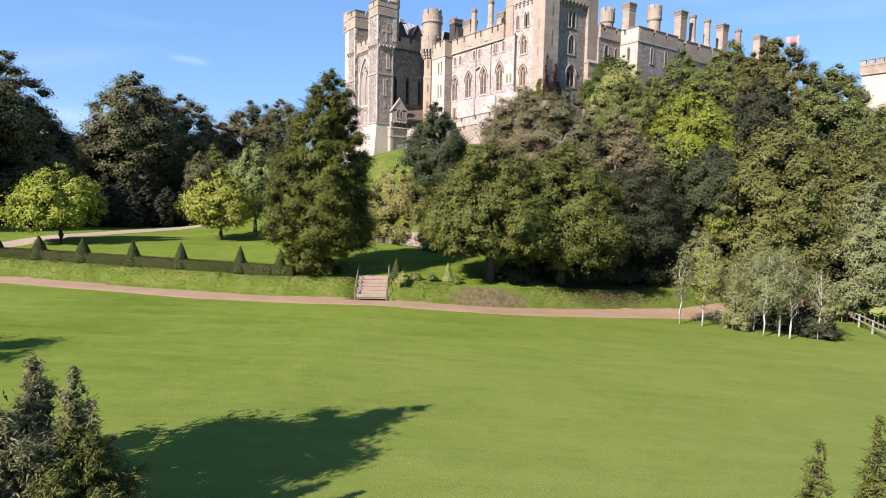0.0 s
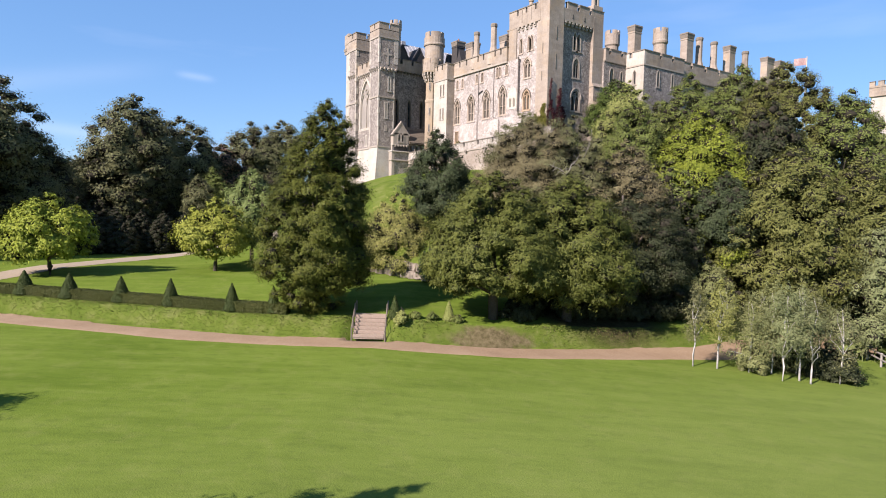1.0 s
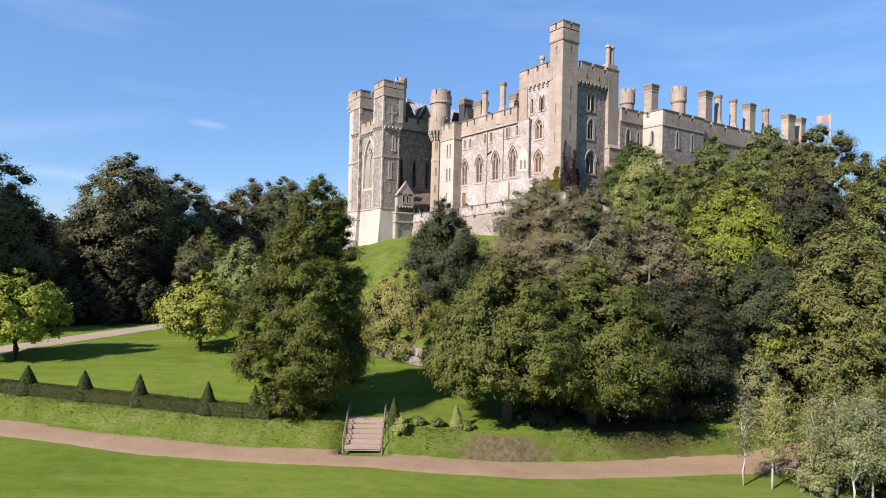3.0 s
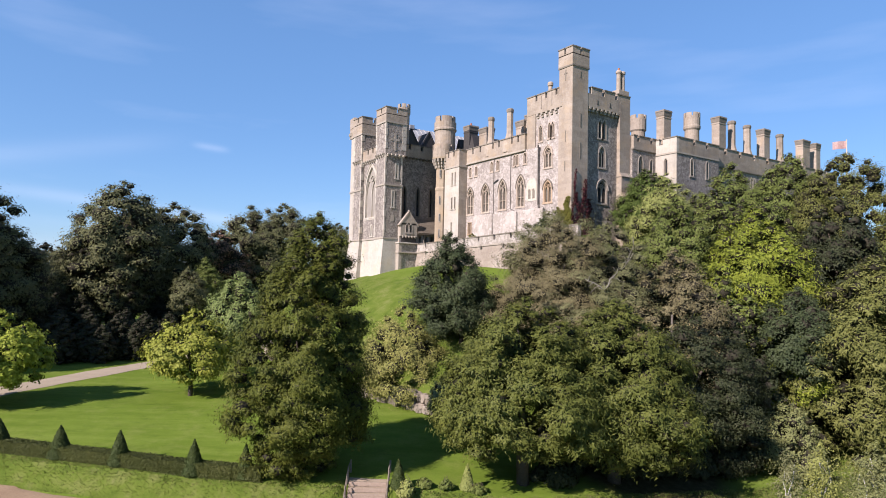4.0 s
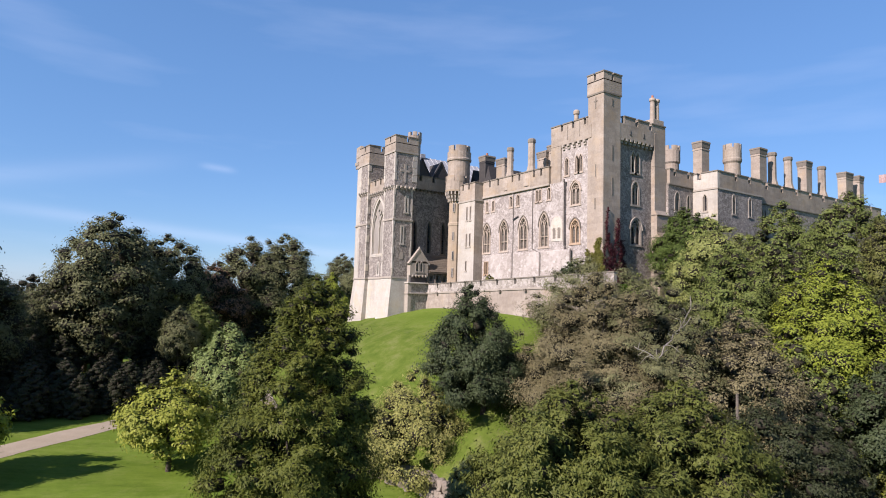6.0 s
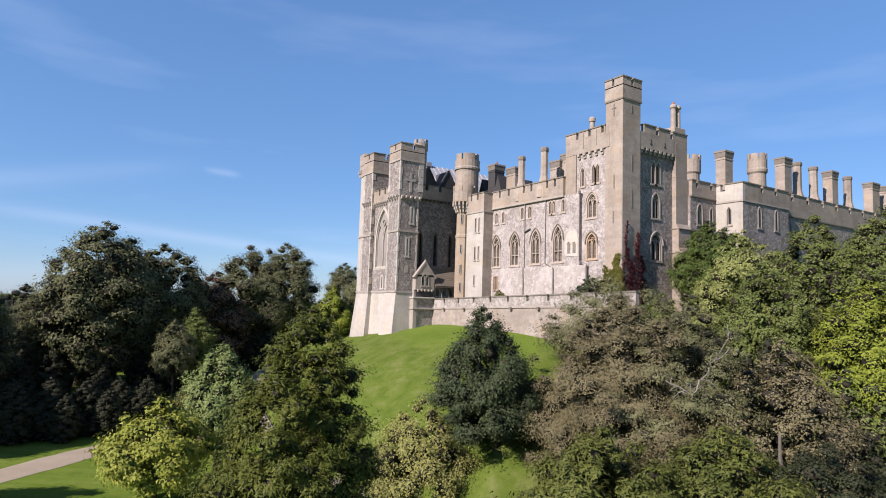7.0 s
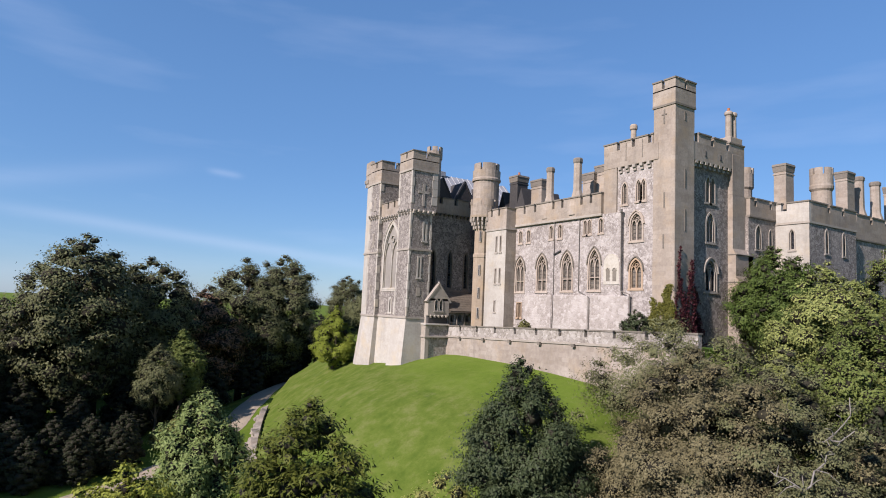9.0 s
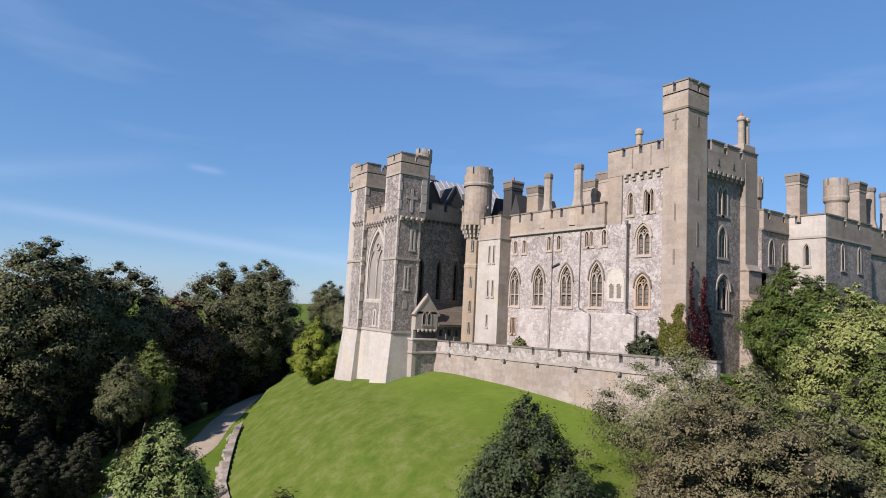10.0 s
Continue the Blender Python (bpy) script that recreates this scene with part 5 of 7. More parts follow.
    for y, kind, w in ((26.2, "square", 1.5), (29.1, "octagon", 0.95), (32.7, "octagon", 0.95), (36.7, "square", 1.45), (41.0, "octagon", 0.95), (47.4, "square", 2.0), (50.9, "square", 1.3)):
        chimney(er, 0.2, y, 28.8, 34.66, 1.1 if kind == "square" else w, w, kind)


def build_terrace_wall():
    tw = thing("terrace_wall", "battlemented rubble retaining wall of the castle terrace above the grass mound", "retaining wall", -12, -3.6, 14)
    bm = bmesh.new()
    x0, x1 = -25.6, 4.6
    q = [(x0, 10.0), (x1, 10.0), (x1, 17.35), (x0, 16.45)]
    loft(bm, [[(u, -3.66 if v > 13 else -3.9, v) for u, v in q], [(u, -2.9, v) for u, v in q]])
    part("wall", bm, M_TERRACE, tw)
    bm = bmesh.new()
    q = [(x0, 16.4), (x1, 17.3), (x1, 17.48), (x0, 16.58)]
    loft(bm, [[(u, -3.76, v) for u, v in q], [(u, -3.5, v) for u, v in q]])
    part("string_course", bm, M_DRESS, tw)
    parapet(tw, "S", -3.62, x0, x1, 16.5, 17.66, [-23.2, -20.25, -17.3, -14.3, -11.37, -8.4, -5.45, -2.5, 0.45, 3.2], 0.34, 0.62, 0.4, M_RUBBLE, 0.9)
    bm = bmesh.new()
    for k in range(6):
        x = -23 + k * 4.1
        z = 16.4 + (x - x0) * 0.026
        box(bm, x - 0.16, x + 0.16, -3.95, -3.6, z - 0.12, z + 0.14)
    part("spout_stone", bm, M_COPE, tw)
    bm = bmesh.new()
    loft(bm, [[(x, -3.2, 10.5), (x, 0.6, 10.5), (x, 0.6, zt), (x, -3.2, zt)] for x, zt in ((-25.8, 16.9), (4.6, 17.5))])
    ter = part("terrace", bm, M_MOUND, None)
    tagged(ter, "narrow grass terrace behind the battlemented wall", "terrace", kind="structure")


build_chapel()
build_porch()
build_round_turret()
build_south_range()
build_great_tower()
build_east_range()
build_terrace_wall()


# ---- foliage ----
def leaf_arrays(pts, nrm, size, aspect, rng, jitter=0.7, axis_of=None):
    """A small bent-free blade at each point, facing its normal more or less."""
    n = len(pts)
    nn = nrm + rng.normal(0, jitter, (n, 3))
    nn /= np.linalg.norm(nn, axis=1)[:, None]
    if axis_of is None:
        t = np.cross(nn, rng.normal(0, 1, (n, 3)))
    else:
        t = axis_of + rng.normal(0, 0.4, (n, 3))
        t -= nn * np.sum(t * nn, 1)[:, None]
    t /= np.linalg.norm(t, axis=1)[:, None] + 1e-9
    b = np.cross(nn, t)
    s = size * rng.uniform(0.6, 1.35, n)[:, None]
    a, c = t * s * 0.5 * aspect, b * s * 0.5
    v = np.stack([pts + a, pts - a + c, pts - a - c], 1)
    return v.reshape(-1, 3)


def split(q):
    """Quads as pairs of triangles."""
    return np.concatenate([q[:, (0, 1, 2)], q[:, (0, 2, 3)]])


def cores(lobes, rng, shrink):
    """Dense lumpy inner twigs of each bough, coloured near black as its inner shade, so that no light shows through its
    heart.
    """
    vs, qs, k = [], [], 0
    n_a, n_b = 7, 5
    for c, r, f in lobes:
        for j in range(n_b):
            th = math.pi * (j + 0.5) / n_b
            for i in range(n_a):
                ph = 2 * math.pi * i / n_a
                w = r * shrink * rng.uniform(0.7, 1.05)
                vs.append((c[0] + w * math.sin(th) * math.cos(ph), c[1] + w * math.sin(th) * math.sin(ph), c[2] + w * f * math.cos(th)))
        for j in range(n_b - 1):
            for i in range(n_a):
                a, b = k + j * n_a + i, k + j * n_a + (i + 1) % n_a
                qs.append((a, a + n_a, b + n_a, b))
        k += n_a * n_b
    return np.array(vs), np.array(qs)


def unit(v):
    return v / (np.linalg.norm(v, axis=-1)[..., None] + 1e-9)


def crown(name, seed, base, top, radius, profile, leaves, size, mat, bough=0.3, grain=0.2, aspect=1.5, flat=0.75, droop=0.0, core=0.74, lean=(0, 0), twigs=0.12, up=0.35, inner=0.2, uneven=0.1, cover=1.35, loose=0.34, jitter=0.34):
    """A crown of large boughs set over the profile (height share, radius share). Each bough is a ragged, leaf-covered mass with
    twigs standing out of it; its leaves lie with its surface, so that it has a lit and a shaded side."""
    rng = np.random.default_rng(seed)
    ph, pr = zip(*profile)
    grid = np.linspace(0, 1, 400)
    shares = np.interp(grid, ph, pr)
    cdf = np.cumsum(shares + 0.08)
    lobe_r = bough * radius
    area = 2 * math.pi * radius * float(shares.mean()) * (top - base) + 2.0 * radius * radius
    count = max(10, int(cover * area / (math.pi * lobe_r * lobe_r)))
    hs = np.interp((np.arange(count) + rng.uniform(0, 1, count)) / count, cdf / cdf[-1], grid)
    spin = rng.uniform(0, 6.28)
    made = []
    for k, h in enumerate(hs):
        a = spin + k * 2.39996 + rng.normal(0, 0.3)
        share = float(np.interp(h, ph, pr))
        r = radius * share * (1 + uneven * math.sin(a * 2 + seed) + uneven * math.sin(a * 3 + 7 * h + seed) + uneven * rng.normal(0, 0.7))
        lr = lobe_r * rng.uniform(0.55, 1.3) * (0.42 + 0.58 * min(1.0, share))
        rad = max(0.0, r - lr * 0.8) * (1.0 if rng.uniform() > inner else math.sqrt(rng.uniform(0.0, 0.6)))
        z = base + lr * flat * 0.4 + (top - base - lr * flat * 1.25) * h
        made.append((np.array([rad * math.cos(a) + lean[0] * h, rad * math.sin(a) + lean[1] * h, z - droop * rad]), lr, flat * rng.uniform(0.8, 1.2)))
    tip = lobe_r * 0.3
    made.append((np.array([lean[0], lean[1], top - tip * flat]), tip, flat))
    n = len(made)
    cs, rs, fs = np.array([m[0] for m in made]), np.array([m[1] for m in made]), np.array([m[2] for m in made])
    out = cs - np.array([lean[0] * 0.5, lean[1] * 0.5, base + 0.35 * (top - base)])
    out = unit(out * np.array([1, 1, 0.6]))
    # twigs: where each bough's leaves gather
    sprays = 34
    d = unit(rng.normal(0, 1, (n, sprays, 3)) + 0.75 * out[:, None, :] + np.array([0, 0, 0.3]))
    wave = 1 + 0.16 * np.sin(d @ rng.normal(0, 3.2, 3) + rs[:, None] * 40) + 0.12 * np.sin(d @ rng.normal(0, 6.0, 3) + rs[:, None] * 90)
    reach = wave * rng.uniform(0.78, 1.0 + twigs, (n, sprays))
    shape = np.stack([np.ones(n), np.ones(n), fs], 1)
    sub = cs[:, None, :] + d * (reach * rs[:, None])[:, :, None] * shape[:, None, :]
    w = rs ** 1.9
    lob = rng.choice(n, leaves, p=w / w.sum())
    spr = rng.integers(0, sprays, leaves)
    sd, sr = d[lob, spr], rs[lob]
    free = rng.uniform(0, 1, leaves) < loose
    spread = np.where(free, 0.42, grain)
    pts = sub[lob, spr] + (rng.normal(0, 1, (leaves, 3)) * np.array([1, 1, 0.75]) * spread[:, None] + sd * (rng.normal(0, 1, leaves) * np.where(free, 0.1, twigs))[:, None]) * sr[:, None]
    # loose leaves are drawn back to the bough's skin
    rel = (pts - cs[lob]) / (sr[:, None] * shape[lob])
    far = np.linalg.norm(rel, axis=1)
    pull = np.where(free & (far > 1.0), 1.0 / np.maximum(far, 1e-6), 1.0) * np.where(free & (far < 0.6), 0.75 / np.maximum(far, 0.15), 1.0)
    pts = cs[lob] + rel * pull[:, None] * sr[:, None] * shape[lob]
    facing = unit(rel) * 0.9 + out[lob] * 0.45 + np.array([0, 0, up])
    v = leaf_arrays(pts, unit(facing), size, aspect, rng, jitter, unit(sd + np.array([0, 0, -0.25])))
    q = np.arange(len(v)).reshape(-1, 3)
    n_leaf = len(q)
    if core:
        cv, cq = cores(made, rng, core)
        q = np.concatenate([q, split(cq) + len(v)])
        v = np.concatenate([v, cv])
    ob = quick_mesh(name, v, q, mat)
    ob.data.materials.append(M_TWIG_SHADE)
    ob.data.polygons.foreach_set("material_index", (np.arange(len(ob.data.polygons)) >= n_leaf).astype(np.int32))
    return ob, made


def limb(bm, pts, r0, r1, n=7):
    rings = []
    for i, p in enumerate(pts):
        r = r0 + (r1 - r0) * i / (len(pts) - 1)
        a = Vector(pts[min(i + 1, len(pts) - 1)]) - Vector(pts[max(i - 1, 0)])
        q = a.to_track_quat("Z", "Y").to_matrix()
        rings.append([Vector(p) + q @ Vector((r * math.cos(2 * math.pi * k / n), r * math.sin(2 * math.pi * k / n), 0)) for k in range(n)])
    return loft(bm, rings)


def bole(name, seed, top, r, mat, parent, boughs=(), crook=0.25, limbs=6):
    """A tapered trunk with crooked limbs that reach into the boughs."""
    rng = random.Random(seed)
    bm = bmesh.new()
    pts = [Vector((0, 0, -0.5))]
    for i in range(1, 7):
        pts.append(Vector((rng.uniform(-crook, crook) * i / 3, rng.uniform(-crook, crook) * i / 3, top * i / 6)))
    limb(bm, pts, r * 1.25, r * 0.3)
    picks = list(boughs)
    rng.shuffle(picks)
    for c, lr, f in picks[:limbs]:
        h = min(max(c[2] * 0.55, top * 0.2), top * 0.9)
        i = min(5, int(h / top * 6))
        a = pts[i].lerp(pts[i + 1], h / top * 6 - i)
        e = a.lerp(Vector(c), 0.8)
        m = a.lerp(e, 0.5) + Vector((rng.uniform(-0.4, 0.4), rng.uniform(-0.4, 0.4), rng.uniform(0, 0.5)))
        limb(bm, [a, a.lerp(m, 0.5) + Vector((0, 0, 0.1)), m, m.lerp(e, 0.6), e], r * 0.42, r * 0.1, 5)
    return part(name, bm, mat, parent, smooth=True)


ROUND = [(0, 0.45), (0.15, 0.85), (0.4, 1.0), (0.65, 0.88), (0.85, 0.55), (1, 0.12)]
CONE = [(0, 0.55), (0.08, 0.85), (0.25, 1.0), (0.45, 0.85), (0.7, 0.52), (0.9, 0.24), (1, 0.06)]
DOME = [(0, 0.8), (0.2, 1.0), (0.5, 0.92), (0.75, 0.68), (0.92, 0.36), (1, 0.1)]
EGG = [(0, 0.36), (0.1, 0.72), (0.28, 1.0), (0.48, 0.86), (0.68, 0.6), (0.85, 0.36), (1, 0.06)]
SPIRE = [(0, 0.7), (0.3, 1.0), (0.6, 0.7), (0.85, 0.35), (1, 0.05)]


def tree(name, label, x, y, top, radius, mat, seed, base=1.2, profile=ROUND, leaves=14000, size=0.1, trunk=0.25, bark=None, ground_z=None, slope=True, limbs=6, **more):
    """One tree: an Empty at its foot, a trunk with limbs and a leafy crown. top is the height of its tip over datum."""
    z = h_at(x, y) if ground_z is None else ground_z
    base = max(base, top - z - 2.7 * radius) if slope else base
    t = thing(name, label, "shrub" if "shrub" in name or "bush" in name else "tree", 0, 0, 0)
    c, made = crown("crown", seed, base, top - z, radius, profile, leaves, size, mat, **more)
    hang(c, t)
    bole("trunk", seed, (top - z) * 0.66, trunk, bark or M_BARK, t, made, limbs=limbs)
    t.location = (x, y, z)
    return t


def plant(proto, x, y, scale, turn, z=None, label="", squash=1.0):
    m = Matrix.LocRotScale((x, y, h_at(x, y) if z is None else z), Euler((0, 0, turn)), (scale, scale, scale * squash))
    return tagged(copy_thing(proto, m), label)


def build_trees():
    feathery = dict(aspect=2.6, flat=0.62, grain=0.12, twigs=0.3, jitter=0.28, loose=0.3, cover=1.9)
    # on the upper lawn
    tree("yew_tree", "tall ragged dark green yew at the edge of the bank", 11.7, -33.7, 16.7, 3.65, L_YEW, 11, 0.15, [(0, 0.42), (0.08, 0.72), (0.22, 1.0), (0.42, 0.97), (0.58, 0.82), (0.75, 0.64), (0.88, 0.46), (0.95, 0.28), (1, 0.08)], 190000, 0.062, 0.4, slope=False, bough=0.22, uneven=0.1, inner=0.3, lean=(0.9, 0.7), **feathery)
    tree("catalpa_tree", "broad yellow-green catalpa with large leaves on the lawn", -13.3, -49.2, 9.8, 3.7, L_CATALPA, 12, 1.8, [(0, 0.7), (0.15, 0.95), (0.4, 1.0), (0.65, 0.86), (0.85, 0.55), (1, 0.12)], 26000, 0.16, 0.22, flat=0.65, droop=0.05, bough=0.27, twigs=0.2)
    tree("catalpa_tree", "yellowing catalpa with large thin leaves on the lawn", -9.7, -35.3, 9.9, 3.6, L_GOLD, 13, 1.4, ROUND, 19000, 0.15, 0.18, flat=0.65, droop=0.07, bough=0.27, twigs=0.25, core=0.6)
    tree("silver_lime_tree", "weeping silver-green lime with drooping foliage", -14.6, -30.2, 13.3, 3.0, L_SILVER, 14, 1.0, [(0, 0.75), (0.2, 0.95), (0.45, 1.0), (0.7, 0.8), (0.88, 0.5), (1, 0.15)], 30000, 0.105, 0.2, aspect=2.2, flat=1.25, droop=0.2, bough=0.25, twigs=0.2)
    # at the foot of the mound
    tree("olive_shrub", "olive-yellow spreading shrub above the limestone rocks", 1.6, -20.9, 10.7, 3.8, L_SHRUB, 15, -1.4, DOME, 40000, 0.095, 0.14, flat=0.75, droop=0.2, bough=0.26, twigs=0.25)
    tree("olive_shrub", "low olive-yellow shrub beside the limestone rocks", 8.6, -20.9, 6.2, 1.6, L_WILLOW, 16, 0.2, DOME, 9000, 0.09, 0.1)
    tree("holm_oak_tree", "dark blue-green holm oak with a ragged crown", 4.5, -17.0, 16.9, 3.1, L_HOLM, 17, 0.0, [(0, 0.95), (0.2, 1), (0.42, 0.92), (0.6, 0.74), (0.76, 0.56), (0.9, 0.36), (1, 0.1)], 62000, 0.09, 0.3, aspect=1.8, flat=0.8, twigs=0.3, uneven=0.15, bough=0.27, lean=(-0.9, -0.7))
    tree("yew_tree", "broad olive-green yew overhanging the bank", 18.5, -22.2, 12.0, 4.6, L_YEW2, 18, 2.3, [(0, 0.7), (0.15, 0.98), (0.35, 1.0), (0.6, 0.84), (0.8, 0.58), (0.93, 0.32), (1, 0.1)], 135000, 0.08, 0.35, slope=False, bough=0.2, droop=0.09, uneven=0.1, **feathery)
    tree("yew_tree", "broad olive-green yew overhanging the bank", 20.3, -16.4, 11.9, 4.4, L_YEW2, 19, 1.7, DOME, 95000, 0.082, 0.35, slope=False, bough=0.24, droop=0.06, uneven=0.1, **feathery)
    # sycamores on the wooded flank
    tree("sycamore_tree", "sparse grey-brown fading sycamore against the castle", 5.6, -7.6, 19.4, 4.2, L_RUSSETG, 20, 1.5, [(0, 0.6), (0.25, 1.0), (0.55, 0.92), (0.8, 0.66), (1, 0.2)], 46000, 0.078, 0.22, M_GREYTRUNK, twigs=0.4, bough=0.24, flat=0.5, core=0.4, cover=1.1, uneven=0.22, limbs=16)
    tree("sycamore_tree", "large grey-brown fading sycamore with bare limbs", 9.5, -10.9, 18.0, 5.0, L_RUSSET, 21, 0.6, DOME, 120000, 0.07, 0.26, M_GREYTRUNK, twigs=0.25, bough=0.22, flat=0.6, uneven=0.16, grain=0.13, loose=0.22, jitter=0.26, limbs=10)
    bare = tree("sycamore_tree", "large grey-brown fading sycamore with bare limbs", 12.8, -8.6, 18.2, 4.6, L_RUSSETG, 22, 0.6, DOME, 105000, 0.07, 0.26, M_GREYTRUNK, twigs=0.25, bough=0.22, flat=0.55, uneven=0.18, grain=0.13, loose=0.22, jitter=0.26, limbs=12)
    rng = random.Random(9)
    for pts in ([(13.4, -9.4, 11.2), (14.9, -11.2, 12.1), (15.6, -12.12, 12.46), (15.19, -12.86, 12.96), (14.88, -13.4, 13.22)], [(15.6, -12.12, 12.46), (15.87, -11.84, 13.29), (16.14, -11.48, 13.67), (16.39, -11.17, 14.07)], [(13.8, -8.4, 13.4), (15.2, -9.5, 14.2), (16.3, -10.2, 15.2), (16.6, -10.3, 16.4)], [(15.4, -9.6, 14.4), (16.3, -10.5, 14.5), (17.0, -10.8, 15.1)], [(17.2, -9.6, 8.4), (18.2, -11.0, 9.0), (18.8, -11.4, 10.0)]):
        bm = bmesh.new()
        line = [Vector(p) - bare.location for p in pts]
        bent = [line[0]]
        for p, q in zip(line, line[1:]):
            bent += [p.lerp(q, 0.5) + Vector([rng.uniform(-0.16, 0.16) for _ in range(3)]), q]
        limb(bm, bent, 0.05, 0.018, 6)
        for p, q in zip(bent[1:], bent[2:]):
            side = (q - p).cross(Vector((rng.uniform(-1, 1), rng.uniform(-1, 1), rng.uniform(0, 1)))).normalized()
            end = p + side * rng.uniform(0.4, 0.9) + (q - p) * 0.6
            limb(bm, [p, p.lerp(end, 0.5) + Vector((0, 0, rng.uniform(-0.1, 0.15))), end], 0.024, 0.01, 5)
        part("dead_branch", bm, M_GREYBARK, bare, "bleached bare branch", smooth=True)
    tree("sycamore_tree", "grey-pink fading sycamore on the wooded slope", 18.0, -7.2, 15.6, 4.0, L_RUSSET, 23, 0.5, DOME, 52000, 0.09, 0.26, M_GREYTRUNK, twigs=0.25, bough=0.25, flat=0.6)
    # A sycamore in shade; that shade is put into its near-black leaf colour.
    tree("holm_oak_tree", "sycamore low on the slope with leaves coloured dark for the shade", 21.4, -9.6, 10.8, 4.3, L_SHADE, 24, 2.0, DOME, 60000, 0.09, 0.25, bough=0.26, flat=0.6, slope=False)
    tree("sycamore_tree", "pale beige fading sycamore low on the flank of the mound", 8.0, -13.6, 14.0, 3.5, L_RUSSET, 58, 0.0, DOME, 62000, 0.07, 0.22, M_GREYTRUNK, twigs=0.25, bough=0.26, flat=0.6)
    tree("yew_shrub", "dark green yew hugging the great tower", 6.2, 5.6, 24.2, 2.6, L_TOWERYEW, 57, -0.5, DOME, 28000, 0.085, 0.3, bough=0.3, **feathery)
    tree("yew_shrub", "dark green yew hugging the great tower", 2.8, 8.2, 25.5, 2.8, L_TOWERYEW, 25, -0.5, DOME, 30000, 0.085, 0.3, bough=0.3, **feathery)
    tree("holly_tree", "pale variegated holly with a rounded crown", 9.4, 3.2, 23.6, 3.5, L_LIME, 26, 0.0, DOME, 38000, 0.1, 0.3, bough=0.24, flat=0.65)
    tree("holly_tree", "mid-green holly on the wooded slope", 12.6, 0.2, 20.6, 3.2, L_GREEN, 27, 0.0, DOME, 34000, 0.1, 0.3, bough=0.26)
    tree("maple_tree", "bright yellow-green maple standing out of the wood", 18.0, 3.0, 19.6, 4.7, L_ACER, 28, 0.0, [(0, 0.5), (0.2, 0.85), (0.45, 1.0), (0.65, 0.85), (0.85, 0.5), (1, 0.12)], 60000, 0.1, 0.3, bough=0.22, **{**feathery, "aspect": 2.0})
    tree("maple_tree", "bright yellow-green maple low in the wood", 22.4, 0.6, 12.0, 2.8, L_ACER, 29, 0.0, DOME, 20000, 0.1, 0.25, flat=0.6)
    tree("holm_oak_tree", "blue-green bush in the shade of the wood", 23.6, -1.0, 13.0, 2.6, L_HOLM, 30, 0.0, ROUND, 22000, 0.1, 0.25)
    tree("oak_tree", "olive-yellow oak with feathery boughs", 26.6, 3.6, 15.2, 5.2, L_OAK, 31, 0.2, [(0, 0.7), (0.25, 0.95), (0.5, 1.0), (0.72, 0.84), (0.9, 0.5), (1, 0.15)], 76000, 0.095, 0.3, droop=0.1, bough=0.2, **feathery)
    tree("oak_tree", "olive-yellow oak at the edge of the wood", 29.6, 9.6, 14.6, 4.8, L_OAK, 32, 0.2, ROUND, 42000, 0.095, 0.3, droop=0.1, bough=0.22, **feathery)
    tree("oak_tree", "tall olive oak on top of the hill", 19.6, 15.6, 25.5, 4.9, L_OAK, 33, 0.3, [(0, 0.7), (0.3, 1.0), (0.6, 0.9), (0.8, 0.7), (0.93, 0.42), (1, 0.15)], 60000, 0.1, 0.3, bough=0.2, twigs=0.18, uneven=0.07, cover=1.9)
    tree("beech_tree", "green beech on the hill behind the oaks", 13.9, 17.0, 26.6, 4.3, L_GREEN, 34, 0.2, DOME, 40000, 0.115, 0.3, bough=0.25, uneven=0.12)
    tree("beech_tree", "green beech on the hill in front of the range", 9.4, 14.0, 25.8, 3.5, L_GREEN, 35, 0.2, ROUND, 28000, 0.11, 0.3, bough=0.26)
    tree("beech_tree", "green beech falling with the hill", 23.8, 20.6, 22.8, 5.0, L_GREEN, 36, 0.2, DOME, 38000, 0.125, 0.3, bough=0.24)
    tree("beech_tree", "dark green beech at the end of the hill", 27.4, 26.4, 19.9, 5.6, L_GREEN, 37, 0.2, DOME, 34000, 0.135, 0.3, bough=0.24)
    tree("willow_shrub", "pale green willow beside the fence", 32.8, 7.4, 10.2, 4.0, L_WILLOW, 38, 1.0, DOME, 38000, 0.09, 0.25, aspect=2.4, droop=0.2, bough=0.25, twigs=0.25)
    tree("willow_shrub", "pale green willow beyond the fence", 36.6, 9.4, 7.0, 3.4, L_WILLOW, 39, 0.3, DOME, 26000, 0.09, 0.25, aspect=2.4, droop=0.2)
    tree("elder_shrub", "pale dusty elder at the wood's edge", 24.2, -3.8, 5.4, 2.2, L_BIRCH, 40, 0.2, DOME, 20000, 0.085, 0.15, twigs=0.25)
    # Shrubs added to fill the hollow; their near-black leaves stand for its shade.
    tree("laurel_shrub", "added shrub with near-black leaves for the shade under the trees", 22.4, -6.6, 4.0, 1.9, L_SHADE, 41, 0.0, DOME, 12000, 0.11, 0.2)
